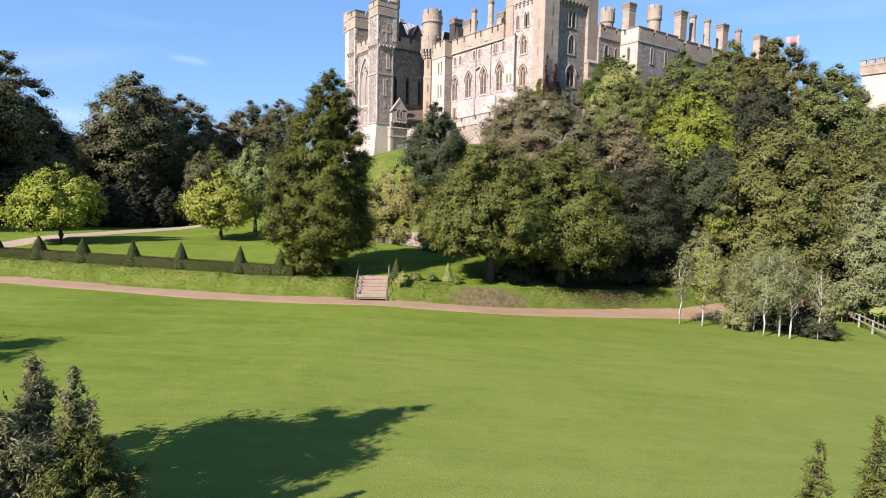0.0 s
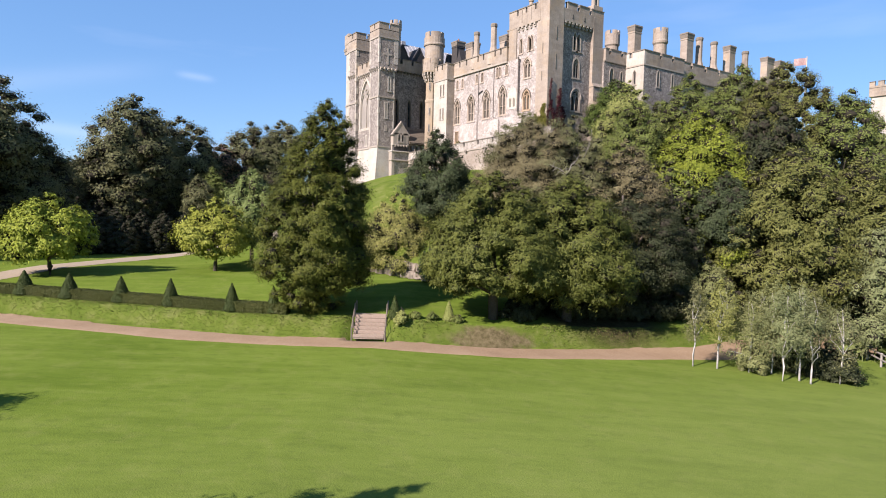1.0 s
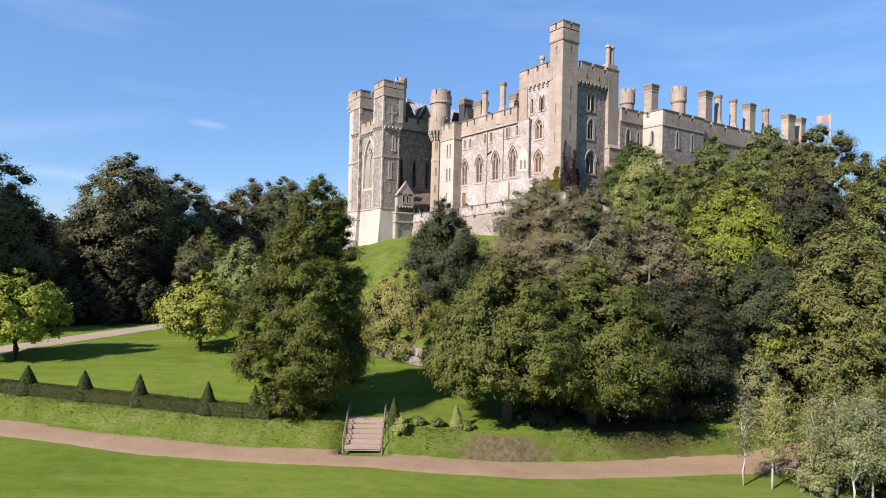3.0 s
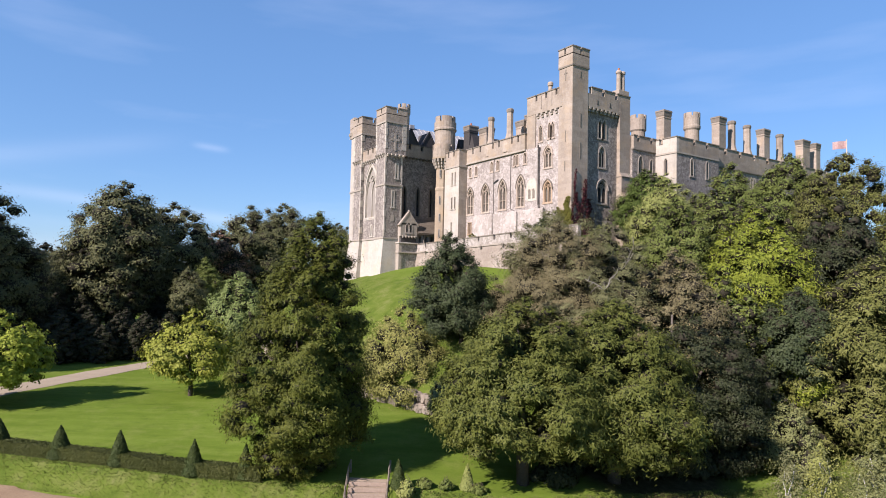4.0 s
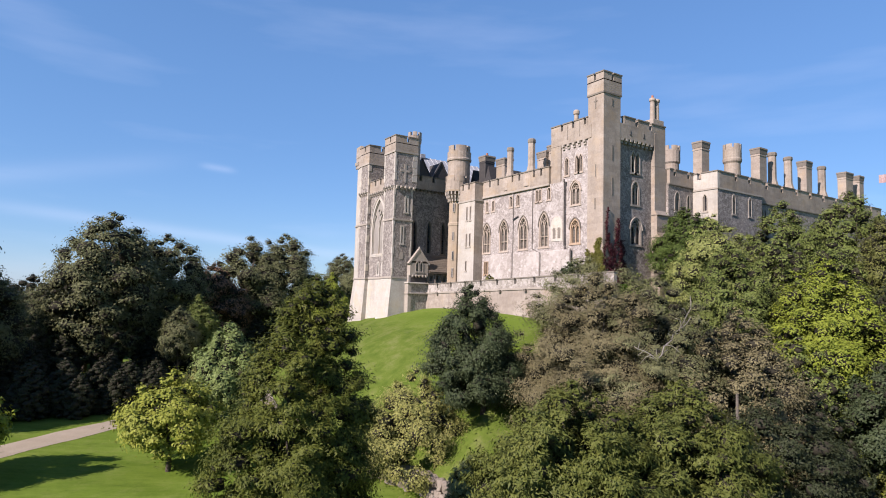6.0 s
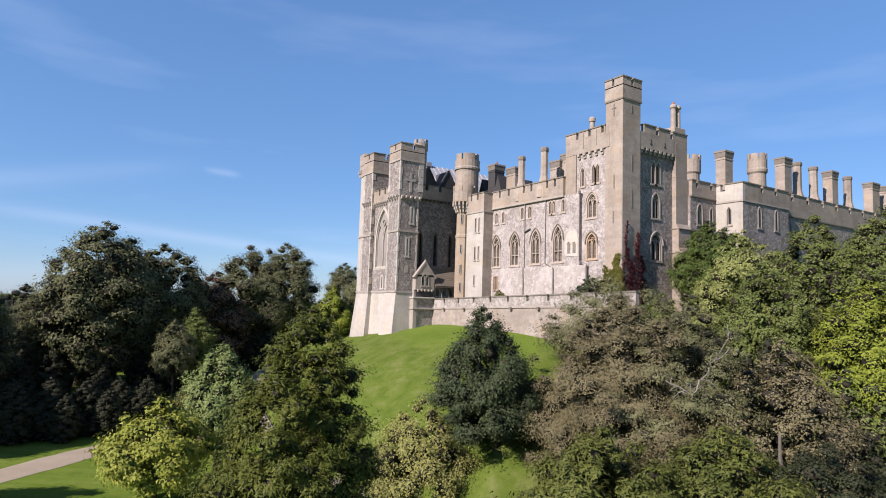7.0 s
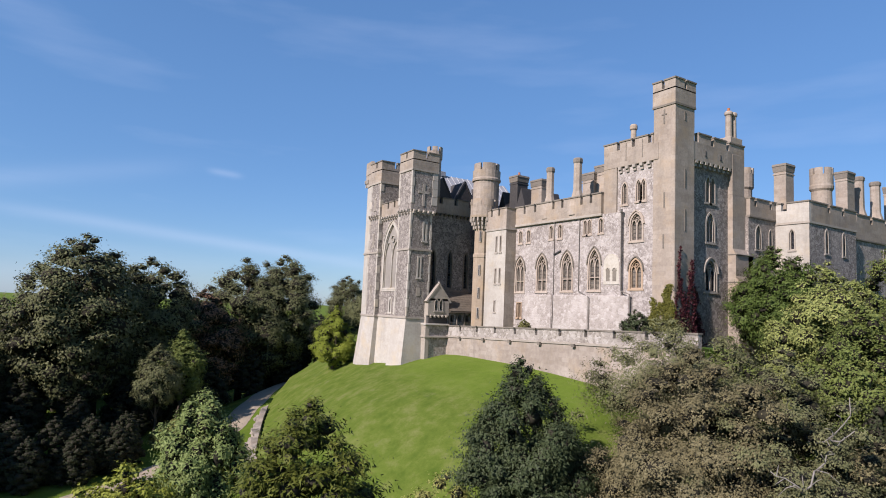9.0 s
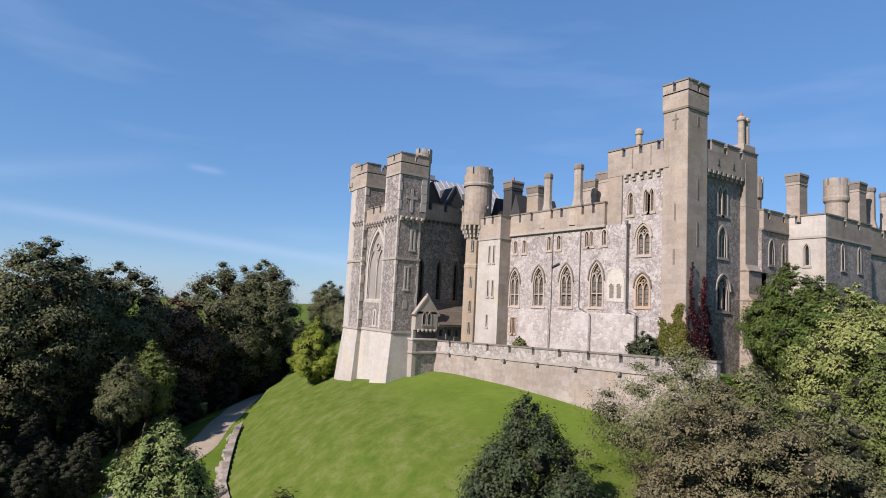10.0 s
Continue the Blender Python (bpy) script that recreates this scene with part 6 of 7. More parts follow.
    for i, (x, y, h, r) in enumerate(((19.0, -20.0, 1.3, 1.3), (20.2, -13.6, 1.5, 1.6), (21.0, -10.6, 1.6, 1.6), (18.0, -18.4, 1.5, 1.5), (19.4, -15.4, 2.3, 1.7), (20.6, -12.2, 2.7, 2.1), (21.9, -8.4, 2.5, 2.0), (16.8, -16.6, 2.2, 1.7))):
        tree("laurel_shrub", "added shrub with near-black leaves for the deep shade under the yews", x, y, h_at(x, y) + h, r, L_SHADE, 250 + i, 0.0, DOME, 6000, 0.12, 0.1)
    for i, (x, y, top, r) in enumerate(((15.5, 10, 21.5, 4.2), (22, 9, 20.4, 4.2), (26, 14, 20.9, 4.8), (31, 18, 16.5, 4.8), (6.6, 11.6, 22.6, 2.6), (14.8, -3.2, 15.5, 3.0), (5.5, -1.5, 18.5, 2.8), (35, 22, 12, 4.5), (12.5, 7.6, 22.0, 3.0), (21.2, -5.0, 11.0, 2.7), (19.0, -2.5, 14.0, 2.8))):
        tree("wood_tree", "green tree filling the wooded hill", x, y, top, r, (L_GREEN, L_SHADE, L_GREEN, L_OAK)[i % 4], 60 + i, 0.0, DOME, int(1150 * r * r), 0.125, 0.25, bough=0.26)
    tree("laurel_shrub", "small green bush on the terrace beside the creeper", -1.9, -2.0, 20.0, 1.15, L_HOLM, 70, 0.0, DOME, 7000, 0.075, 0.08, ground_z=17.35)
    tree("box_shrub", "low yellowish bush on the terrace", -15.4, -1.6, 18.75, 0.75, L_BOXY, 71, 0.0, DOME, 3000, 0.075, 0.06, ground_z=17.15)


def build_birches():
    spots = ((29.1, -13.0, 5.8, 0.75, L_RUSSETG), (30.1, -11.7, 6.3, 0.95, L_BIRCHY), (31.5, -10.2, 5.6, 1.35, L_BIRCH), (32.3, -8.8, 6.4, 1.3, L_BIRCH), (33.7, -10.1, 6.6, 1.4, L_WILLOW), (34.1, -8.7, 6.2, 1.1, L_WILLOW), (34.8, -8.7, 6.6, 0.9, L_RUSSETG), (33.0, -6.8, 6.8, 1.5, L_BIRCH), (31.0, -7.6, 6.2, 1.3, L_BIRCH), (35.6, -6.4, 5.8, 1.3, L_RUSSETG))
    for i, (x, y, h, r, mat) in enumerate(spots):
        z = h_at(x, y)
        t = thing("birch_tree", "slender young birch with a white trunk and thin foliage" if mat is not L_RUSSETG else "half-bare dark birch at the back of the clump", "tree", 0, 0, 0, "birch clump")
        low = 1.7 if i not in (2, 7, 8, 9) else 0.3
        c, made = crown("crown", 80 + i, low, h, r, ROUND, 2600 if mat is L_RUSSETG else int(5200 * r), 0.068, mat, core=0.0, twigs=0.6, bough=0.3, flat=0.9, uneven=0.3, cover=0.9)
        hang(c, t)
        bole("trunk", 80 + i, h * 0.85, 0.058, M_BIRCH, t, made, 0.12, 7)
        t.location = (x, y, z)
    for i, (x, y, r, h) in enumerate(((35.2, -5.6, 1.2, 2.2), (34.2, -5.6, 1.5, 2.4), (31.4, -9.6, 1.1, 2.2), (32.2, -5.6, 1.6, 2.6))):
        tree("laurel_shrub", "dark low bush among the birches", x, y, h_at(x, y) + h, r, L_BIRCH if i == 2 else L_SHADE, 95 + i, 0.0, DOME, 6000, 0.1, 0.1)


def build_woods():
    """The dark beech wood across the valley: a few trees, then their like at other turns and sizes."""
    high = [(0, 0.4), (0.3, 0.75), (0.52, 0.92), (0.7, 0.82), (0.86, 0.6), (0.95, 0.38), (1, 0.15)]
    protos = []
    for i, (mat, prof, leaves) in enumerate(((L_FAR, high, 32000), (L_SHADE, ROUND, 9000), (L_FAR, ROUND, 30000), (L_BROWN, ROUND, 20000), (L_SHADE, DOME, 5500))):
        t = thing("beech_tree", ("tall dark green beech of the far wood", "tree of the far wood with leaves darkened for shade", "tall thinning beech of the far wood", "coppery brown beech of the far wood", "dense understorey tree of the far wood with leaves darkened for shade")[i], "tree", 0, 0, 0, "far wood")
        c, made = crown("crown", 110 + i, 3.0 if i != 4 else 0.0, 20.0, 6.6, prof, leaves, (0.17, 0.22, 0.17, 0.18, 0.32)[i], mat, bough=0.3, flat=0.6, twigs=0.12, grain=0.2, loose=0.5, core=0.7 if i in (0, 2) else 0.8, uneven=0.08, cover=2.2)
        hang(c, t)
        bole("trunk", 110 + i, 16, 0.45, M_BARK, t, made, 0.5, 10)
        protos.append(t)
    first = [(-56.3, -36.6, 27.7), (-67.0, -37.0, 22.0), (-71.0, -13.4, 27.2), (-66.5, -20.5, 21.8), (-60.5, -43.0, 18.0)]
    for t, (x, y, top) in zip(protos, first):
        z = h_at(x, y)
        s = (top - 1.0 - z) / 20.0
        t.matrix_basis = Matrix.LocRotScale((x, y, z), None, (s, s, s))
    # Trees past y -60, x over -65: unseen, added to shade the wood.
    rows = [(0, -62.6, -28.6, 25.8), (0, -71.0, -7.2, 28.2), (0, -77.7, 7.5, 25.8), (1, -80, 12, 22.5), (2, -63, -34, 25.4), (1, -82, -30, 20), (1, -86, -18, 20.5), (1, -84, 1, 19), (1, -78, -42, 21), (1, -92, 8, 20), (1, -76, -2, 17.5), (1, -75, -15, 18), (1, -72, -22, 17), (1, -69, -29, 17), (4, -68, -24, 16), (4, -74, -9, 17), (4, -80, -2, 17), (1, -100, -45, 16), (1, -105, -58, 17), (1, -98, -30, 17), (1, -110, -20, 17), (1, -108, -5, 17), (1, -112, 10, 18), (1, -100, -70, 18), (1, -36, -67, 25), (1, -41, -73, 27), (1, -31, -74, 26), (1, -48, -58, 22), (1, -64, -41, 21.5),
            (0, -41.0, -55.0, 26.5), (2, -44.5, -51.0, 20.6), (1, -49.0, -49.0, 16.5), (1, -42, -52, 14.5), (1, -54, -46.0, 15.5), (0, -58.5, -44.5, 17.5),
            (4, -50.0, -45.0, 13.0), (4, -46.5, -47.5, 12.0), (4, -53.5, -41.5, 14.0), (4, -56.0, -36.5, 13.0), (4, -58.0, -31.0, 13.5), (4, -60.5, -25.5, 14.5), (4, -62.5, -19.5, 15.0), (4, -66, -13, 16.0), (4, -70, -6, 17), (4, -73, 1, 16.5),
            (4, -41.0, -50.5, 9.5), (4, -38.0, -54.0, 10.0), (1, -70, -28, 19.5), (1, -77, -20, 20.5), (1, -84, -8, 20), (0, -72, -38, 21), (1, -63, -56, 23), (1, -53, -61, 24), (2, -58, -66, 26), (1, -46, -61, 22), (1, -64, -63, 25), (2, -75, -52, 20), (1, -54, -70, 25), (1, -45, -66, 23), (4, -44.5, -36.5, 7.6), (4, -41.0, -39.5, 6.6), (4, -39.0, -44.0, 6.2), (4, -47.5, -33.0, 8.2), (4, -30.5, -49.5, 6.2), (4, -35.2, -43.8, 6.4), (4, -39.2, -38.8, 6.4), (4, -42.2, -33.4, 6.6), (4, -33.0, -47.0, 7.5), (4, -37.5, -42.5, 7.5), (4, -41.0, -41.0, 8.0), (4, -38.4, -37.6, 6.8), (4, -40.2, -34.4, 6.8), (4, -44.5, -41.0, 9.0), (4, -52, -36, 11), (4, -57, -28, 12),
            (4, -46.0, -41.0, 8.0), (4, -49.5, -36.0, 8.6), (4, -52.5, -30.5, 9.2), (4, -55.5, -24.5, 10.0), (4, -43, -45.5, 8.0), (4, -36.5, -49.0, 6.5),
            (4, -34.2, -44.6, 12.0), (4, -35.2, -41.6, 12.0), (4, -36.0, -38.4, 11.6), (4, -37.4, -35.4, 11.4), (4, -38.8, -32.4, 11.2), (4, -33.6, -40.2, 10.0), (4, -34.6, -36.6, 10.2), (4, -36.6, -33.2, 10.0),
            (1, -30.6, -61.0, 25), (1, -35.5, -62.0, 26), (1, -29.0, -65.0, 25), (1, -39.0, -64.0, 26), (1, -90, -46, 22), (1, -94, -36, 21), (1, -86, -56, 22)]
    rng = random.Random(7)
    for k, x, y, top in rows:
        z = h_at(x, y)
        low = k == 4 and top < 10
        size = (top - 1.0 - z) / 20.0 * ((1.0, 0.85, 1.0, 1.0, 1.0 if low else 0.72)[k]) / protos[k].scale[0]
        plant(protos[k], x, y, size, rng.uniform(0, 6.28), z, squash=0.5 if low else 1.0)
    tree("yew_tree", "dark green yew at the edge of the far wood", -51.5, -25.5, 15.4, 3.0, L_GREEN, 120, 0.5, CONE, 18000, 0.13, 0.25, aspect=2.2, flat=0.5, twigs=0.4)
    tree("whitebeam_tree", "grey-green small tree at the edge of the far wood", -47.5, -28.6, 14.0, 2.7, L_FAR, 121, 1.6, ROUND, 18000, 0.12, 0.16)
    tree("maple_tree", "fresh green maple beside the chapel", -42.0, -9.6, 19.2, 2.9, L_ACER, 122, 0.3, EGG, 26000, 0.11, 0.25, bough=0.26)
    tree("beech_tree", "dark green beech behind the chapel", -54.5, 3.6, 22.6, 4.6, L_FAR, 123, 0.3, ROUND, 24000, 0.15, 0.3, twigs=0.3, bough=0.24)
    tree("hazel_shrub", "green shrub at the edge of the drive", -47.5, -24.2, 8.2, 2.0, L_GREEN, 124, 0.0, DOME, 10000, 0.11, 0.1)
    tree("hazel_shrub", "yellow-green shrub below the drive", -43.5, -27.0, 6.2, 2.2, L_SHRUB, 125, 0.0, DOME, 10000, 0.11, 0.1)
    tree("laurel_shrub", "laurel in the valley with leaves darkened for shade", -43, -33.5, 6.2, 2.6, L_SHADE, 126, 0.0, DOME, 10000, 0.13, 0.1)


def build_near_conifers():
    needles = dict(aspect=5.0, twigs=0.32, core=0.55, slope=False, uneven=0.22, grain=0.12, bough=0.34, flat=1.1, loose=0.25, jitter=0.8)
    tree("juniper_shrub", "spiky grey-green juniper close to the lawn's near edge", 42.0, -52.05, 4.35, 0.75, L_RUSSETG, 130, 0.0, SPIRE, 42000, 0.022, 0.1, **needles)
    tree("juniper_shrub", "spiky grey-green juniper close to the lawn's near edge", 42.85, -51.45, 4.3, 0.6, L_RUSSETG, 137, 0.0, SPIRE, 36000, 0.022, 0.1, **needles)
    tree("juniper_shrub", "spiky olive juniper close to the lawn's near edge", 43.2, -51.5, 3.3, 0.95, L_YEW2, 131, 0.0, DOME, 52000, 0.024, 0.12, **needles)
    tree("juniper_shrub", "spiky olive juniper close to the lawn's near edge", 42.9, -52.6, 3.75, 1.15, L_RUSSETG, 138, 0.0, DOME, 44000, 0.024, 0.12, **needles)
    tree("juniper_shrub", "low olive juniper close to the lawn's near edge", 46.0, -51.35, 3.25, 0.85, L_OAK, 132, 0.0, DOME, 40000, 0.022, 0.1, **needles)
    tree("juniper_shrub", "slender green juniper close to the lawn's near edge", 51.4, -42.5, 4.0, 0.6, L_YEW2, 133, 0.0, SPIRE, 24000, 0.022, 0.06, **needles)
    tree("juniper_shrub", "slender green juniper close to the lawn's near edge", 51.9, -41.8, 4.4, 0.55, L_YEW2, 134, 0.0, SPIRE, 24000, 0.022, 0.06, **needles)
    tree("pine_tree", "tall dark pine casting its shade over the lawn", 24.0, -66.8, 9.8, 4.0, L_YEW, 136, 1.2, [(0, 1.0), (0.6, 1.0), (0.85, 0.85), (1, 0.5)], 22000, 0.16, 0.3, slope=False, twigs=0.2)
    tree("pine_tree", "tall dark pine casting its shade over the lawn", 40.1, -56.9, 11.5, 3.5, L_YEW, 135, 1.2, [(0, 0.9), (0.1, 1.0), (0.3, 0.95), (0.5, 0.74), (0.7, 0.5), (0.88, 0.24), (1, 0.04)], 30000, 0.14, 0.3, slope=False, twigs=0.2, uneven=0.16)


# ---- garden things ----
def clipped(faces, seed, size):
    """Leaves over a set of quads (corner, edge, edge, normal, count)."""
    rng = np.random.default_rng(seed)
    pts, nrm = [], []
    for o, a, b, n, count in faces:
        k = rng.uniform(0, 1, (count, 2))
        pts.append(np.array(o) + k[:, :1] * np.array(a) + k[:, 1:] * np.array(b) + rng.normal(0, 0.03, (count, 3)))
        nrm.append(np.tile(np.array(n, float), (count, 1)))
    return leaf_arrays(np.concatenate(pts), np.concatenate(nrm), size, 1.5, rng, 0.4)


def hedge_run(a, b, seed):
    """One length of low clipped hedge."""
    ax, ay = a
    bx, by = b
    l = math.hypot(bx - ax, by - ay)
    za, zb = h_at(ax, ay), h_at(bx, by)
    d = np.array([(bx - ax) / l, (by - ay) / l, (zb - za) / l])
    n = np.array([-d[1], d[0], 0])
    w, h = 0.42, 0.72
    o = np.array([0, 0, 0.0])
    t = thing("hedge", "low clipped dark green hedge along the bank", "hedge", 0, 0, 0, "hedge lengths")
    up = np.array([0, 0, h])
    v = clipped([(o - n * w, d * l, up, -n, int(l * 620)), (o + n * w, d * l, up, n, int(l * 320)), (o - n * w + up, d * l, 2 * n * w, (0, 0, 1), int(l * 760)), (o - n * w, 2 * n * w, up, -d, 260), (o - n * w + d * l, 2 * n * w, up, d, 260)], seed, 0.062)
    c = [o - n * w * 0.93, o + n * w * 0.93, o + n * w * 0.93 + up * 0.95, o - n * w * 0.93 + up * 0.95]
    cv = np.array(c + [p + d * l for p in c])
    q = np.array([(0, 1, 2, 3), (4, 7, 6, 5), (0, 4, 5, 1), (1, 5, 6, 2), (2, 6, 7, 3), (3, 7, 4, 0)])
    ob = quick_mesh("foliage", np.concatenate([v, cv]), np.concatenate([np.arange(len(v)).reshape(-1, 3), split(q) + len(v)]), L_HEDGE)
    hang(ob, t)
    t.location = (ax, ay, za)


def topiary(x, y, h, r, seed, mat):
    rng = np.random.default_rng(seed)
    n = 5200
    k = 1 - np.sqrt(rng.uniform(0, 1, n))
    a = rng.uniform(0, 2 * math.pi, n)
    rr = r * (1 - k) ** 0.85 * rng.uniform(0.9, 1.06, n)
    pts = np.stack([rr * np.cos(a), rr * np.sin(a), 0.1 + k * h], 1)
    nrm = np.stack([np.cos(a), np.sin(a), np.full(n, 0.4)], 1)
    v = leaf_arrays(pts, nrm, 0.065, 1.5, rng, 0.4)
    m = 10
    ring = np.array([(r * s * 0.92 * math.cos(2 * math.pi * i / m), r * s * 0.92 * math.sin(2 * math.pi * i / m), z) for s, z in ((0.9, -0.05), (0.95, 0.12), (0.55, 0.1 + 0.5 * h), (0.05, 0.06 + h)) for i in range(m)])
    q = np.array([(j * m + i, j * m + (i + 1) % m, (j + 1) * m + (i + 1) % m, (j + 1) * m + i) for j in range(3) for i in range(m)])
    t = thing("topiary_cone", "clipped cone of dark green yew rising from the hedge", "topiary", 0, 0, 0, "topiary cones")
    hang(quick_mesh("foliage", np.concatenate([v, ring]), np.concatenate([np.arange(len(v)).reshape(-1, 3), split(q) + len(v)]), mat), t)
    t.location = (x, y, h_at(x, y))


def build_garden():
    line = [(-14.2, -60.2), (-8.0, -54.2), (-5.0, -51.2), (-1.7, -48.3), (1.7, -45.1), (4.8, -42.1), (8.6, -38.6), (11.4, -35.4)]
    cones = [(-7.9, -54.1), (-4.9, -51.1), (-1.6, -48.2), (1.75, -45.0), (4.85, -42.05), (8.66, -38.6), (10.64, -36.2)]
    for i, (a, b) in enumerate(zip(line, line[1:])):
        hedge_run(a, b, 200 + i)
    for i, (x, y) in enumerate(cones):
        topiary(x, y, (1.85, 1.85, 1.9, 1.9, 1.95, 1.95, 1.85)[i], (0.8, 0.8, 0.78, 0.7, 0.66, 0.62, 0.55)[i], 210 + i, L_BOX)
    topiary(17.9, -25.8, 1.35, 0.42, 220, L_LIME)
    topiary(16.2, -29.3, 1.5, 0.45, 221, L_BOX)
    for i, (x, y) in enumerate(((16.7, -27.9), (17.4, -26.9), (18.4, -25.4))):
        tree("laurel_shrub", "small dark evergreen bush on top of the bank", x, y, h_at(x, y) + 0.55, 0.42, L_GREEN, 240 + i, 0.0, DOME, 2500, 0.07, 0.05)
    hedge_run((19.6, -16.4), (21.9, -6.6), 225)
    tree("box_shrub", "small rounded bush beside the steps", 16.9, -29.2, h_at(16.9, -29.2) + 0.9, 0.55, L_LIME, 72, 0.0, DOME, 3200, 0.07, 0.05)
    # the steps in the bank
    st = thing("garden_steps", "worn gravel steps with timber risers cut into the grass bank", "steps", 16.1, -31.4, 0)
    along, up = Vector((0.54, 0.842, 0)), Vector((-0.842, 0.54, 0))
    foot = Vector((16.15, -31.35, 0))
    n = 6
    for i in range(n):
        z1 = 0.06 + (i + 1) * 0.22
        a = foot + up * (i * 0.32)
        pts = [a - along * 1.06, a + along * 1.06, a + along * 1.06 + up * 0.5, a - along * 1.06 + up * 0.5]
        bm = bmesh.new()
        loft(bm, [[(p.x, p.y, z1 - 0.3) for p in pts], [(p.x, p.y, z1) for p in pts]])
        tread = part("tread", bm, M_STEP, st)
        bm = bmesh.new()
        q = [a - along * 1.08 - up * 0.05, a + along * 1.08 - up * 0.05, a + along * 1.08 + up * 0.04, a - along * 1.08 + up * 0.04]
        loft(bm, [[(p.x, p.y, z1 - 0.21) for p in q], [(p.x, p.y, z1 + 0.012) for p in q]])
        part("riser", bm, M_TIMBER, tread, bevel=0.015)
    landing = [foot + up * 1.9 - along * 1.1, foot + up * 1.9 + along * 1.1, foot + up * 3.2 + along * 1.2, foot + up * 3.2 - along * 1.2]
    bm = bmesh.new()
    loft(bm, [[(p.x, p.y, 1.1) for p in landing], [(p.x, p.y, 1.42) for p in landing]])
    part("landing", bm, M_STEP, st)
    for s in (-1, 1):
        rail = thing("handrail", "weathered timber handrail beside the garden steps", "handrail", *(foot + along * 1.16 * s), "step handrails")
        tops = []
        for k, (d, z) in enumerate(((-0.05, 0.05), (0.85, 0.65), (1.95, 1.38), (3.0, 1.45))):
            p = foot + along * 1.16 * s + up * d
            boxed("post", M_WOOD, rail, p.x - 0.04, p.x + 0.04, p.y - 0.04, p.y + 0.04, z - 0.5, z + 0.8, bevel=0.01)
            tops.append(Vector((p.x, p.y, z + 0.76)))
        bm = bmesh.new()
        limb(bm, tops, 0.032, 0.032, 6)
        part("rail", bm, M_WOOD, rail)
        bm = bmesh.new()
        limb(bm, [p - Vector((0, 0, 0.4)) for p in tops], 0.02, 0.02, 6)
        part("lower_rail", bm, M_WOOD, rail)
    # post and rail fence
    fe = thing("fence", "silvery timber post and rail fence at the wood's edge", "fence", 34.5, 3.6, -2)
    posts = [(30.6, 8.2), (32.4, 6.0), (34.2, 3.8), (36.0, 1.6), (37.8, -0.6), (39.6, -2.8), (41.4, -5.0), (43.2, -7.2)]
    for x, y in posts:
        z = h_at(x, y)
        boxed("post", M_GREYBARK, fe, x - 0.07, x + 0.07, y - 0.07, y + 0.07, z - 0.3, z + 1.1, bevel=0.015)
    for (ax, ay), (bx, by) in zip(posts, posts[1:]):
        for h in (0.55, 0.98):
            bm = bmesh.new()
            limb(bm, [Vector((ax, ay, h_at(ax, ay) + h)), Vector((bx, by, h_at(bx, by) + h))], 0.065, 0.065, 5)
            part("rail", bm, M_GREYBARK, fe)
    # giant-leaved clump behind the fence
    rng = random.Random(31)
    gu = thing("gunnera", "clump of huge pale green gunnera leaves behind the fence", "plant", 33.6, 5.6, h_at(33.6, 5.6))
    for i in range(26):
        x, y = 33.6 + rng.uniform(-2.6, 3.4), 5.8 + rng.uniform(-2.2, 2.4)
        z = h_at(x, y)
        h, r = rng.uniform(0.9, 1.7), rng.uniform(0.45, 0.75)
        bm = bmesh.new()
        c = Vector((x + rng.uniform(-0.3, 0.3), y + rng.uniform(-0.3, 0.3), z + h))
        tip = Vector((rng.uniform(-0.5, 0.6), rng.uniform(-0.7, 0.2), 1)).normalized().to_track_quat("Z", "Y").to_matrix()
        rings = []
        for rr, dz in ((0.06, -0.12), (r * 0.55, -0.02), (r, 0.1)):
            rings.append([c + tip @ Vector((rr * (1 + 0.16 * math.cos(7 * a + i)) * math.cos(a), rr * (1 + 0.16 * math.cos(7 * a + i)) * math.sin(a), dz + 0.05 * math.sin(5 * a))) for a in [2 * math.pi * k / 20 for k in range(20)]])
        loft(bm, rings, False)
        leaf_ob = part("leaf", bm, L_GUNNERA, gu)
        bm = bmesh.new()
        limb(bm, [Vector((x, y, z - 0.1)), (Vector((x, y, z)) + c) / 2 + Vector((0.05, 0, 0)), c - Vector((0, 0, 0.1))], 0.05, 0.03, 5)
        part("stem", bm, L_GUNNERA, leaf_ob)


def rock(name, x, y, z, sx, sy, sz, seed, parent, mat=None):
    bm = bmesh.new()
    bmesh.ops.create_icosphere(bm, subdivisions=2, radius=1)
    rng = random.Random(seed)
    off = Vector((rng.uniform(-50, 50), rng.uniform(-50, 50), 0))
    turn = Euler((0, 0, rng.uniform(0, 3))).to_matrix()
    for v in bm.verts:
        k = 1 + 0.38 * noise.noise(v.co * 1.1 + off) + 0.16 * noise.noise(v.co * 3.1 + off)
        p = turn @ Vector((v.co.x * sx * k, v.co.y * sy * k, 0)) 
        zz = max(-0.8, min(0.8, v.co.z * 1.25)) * sz * (1 + 0.2 * noise.noise(v.co * 2 + off))
        v.co = Vector((x + p.x, y + p.y, z + zz))
    return part(name, bm, mat or M_ROCK, parent)


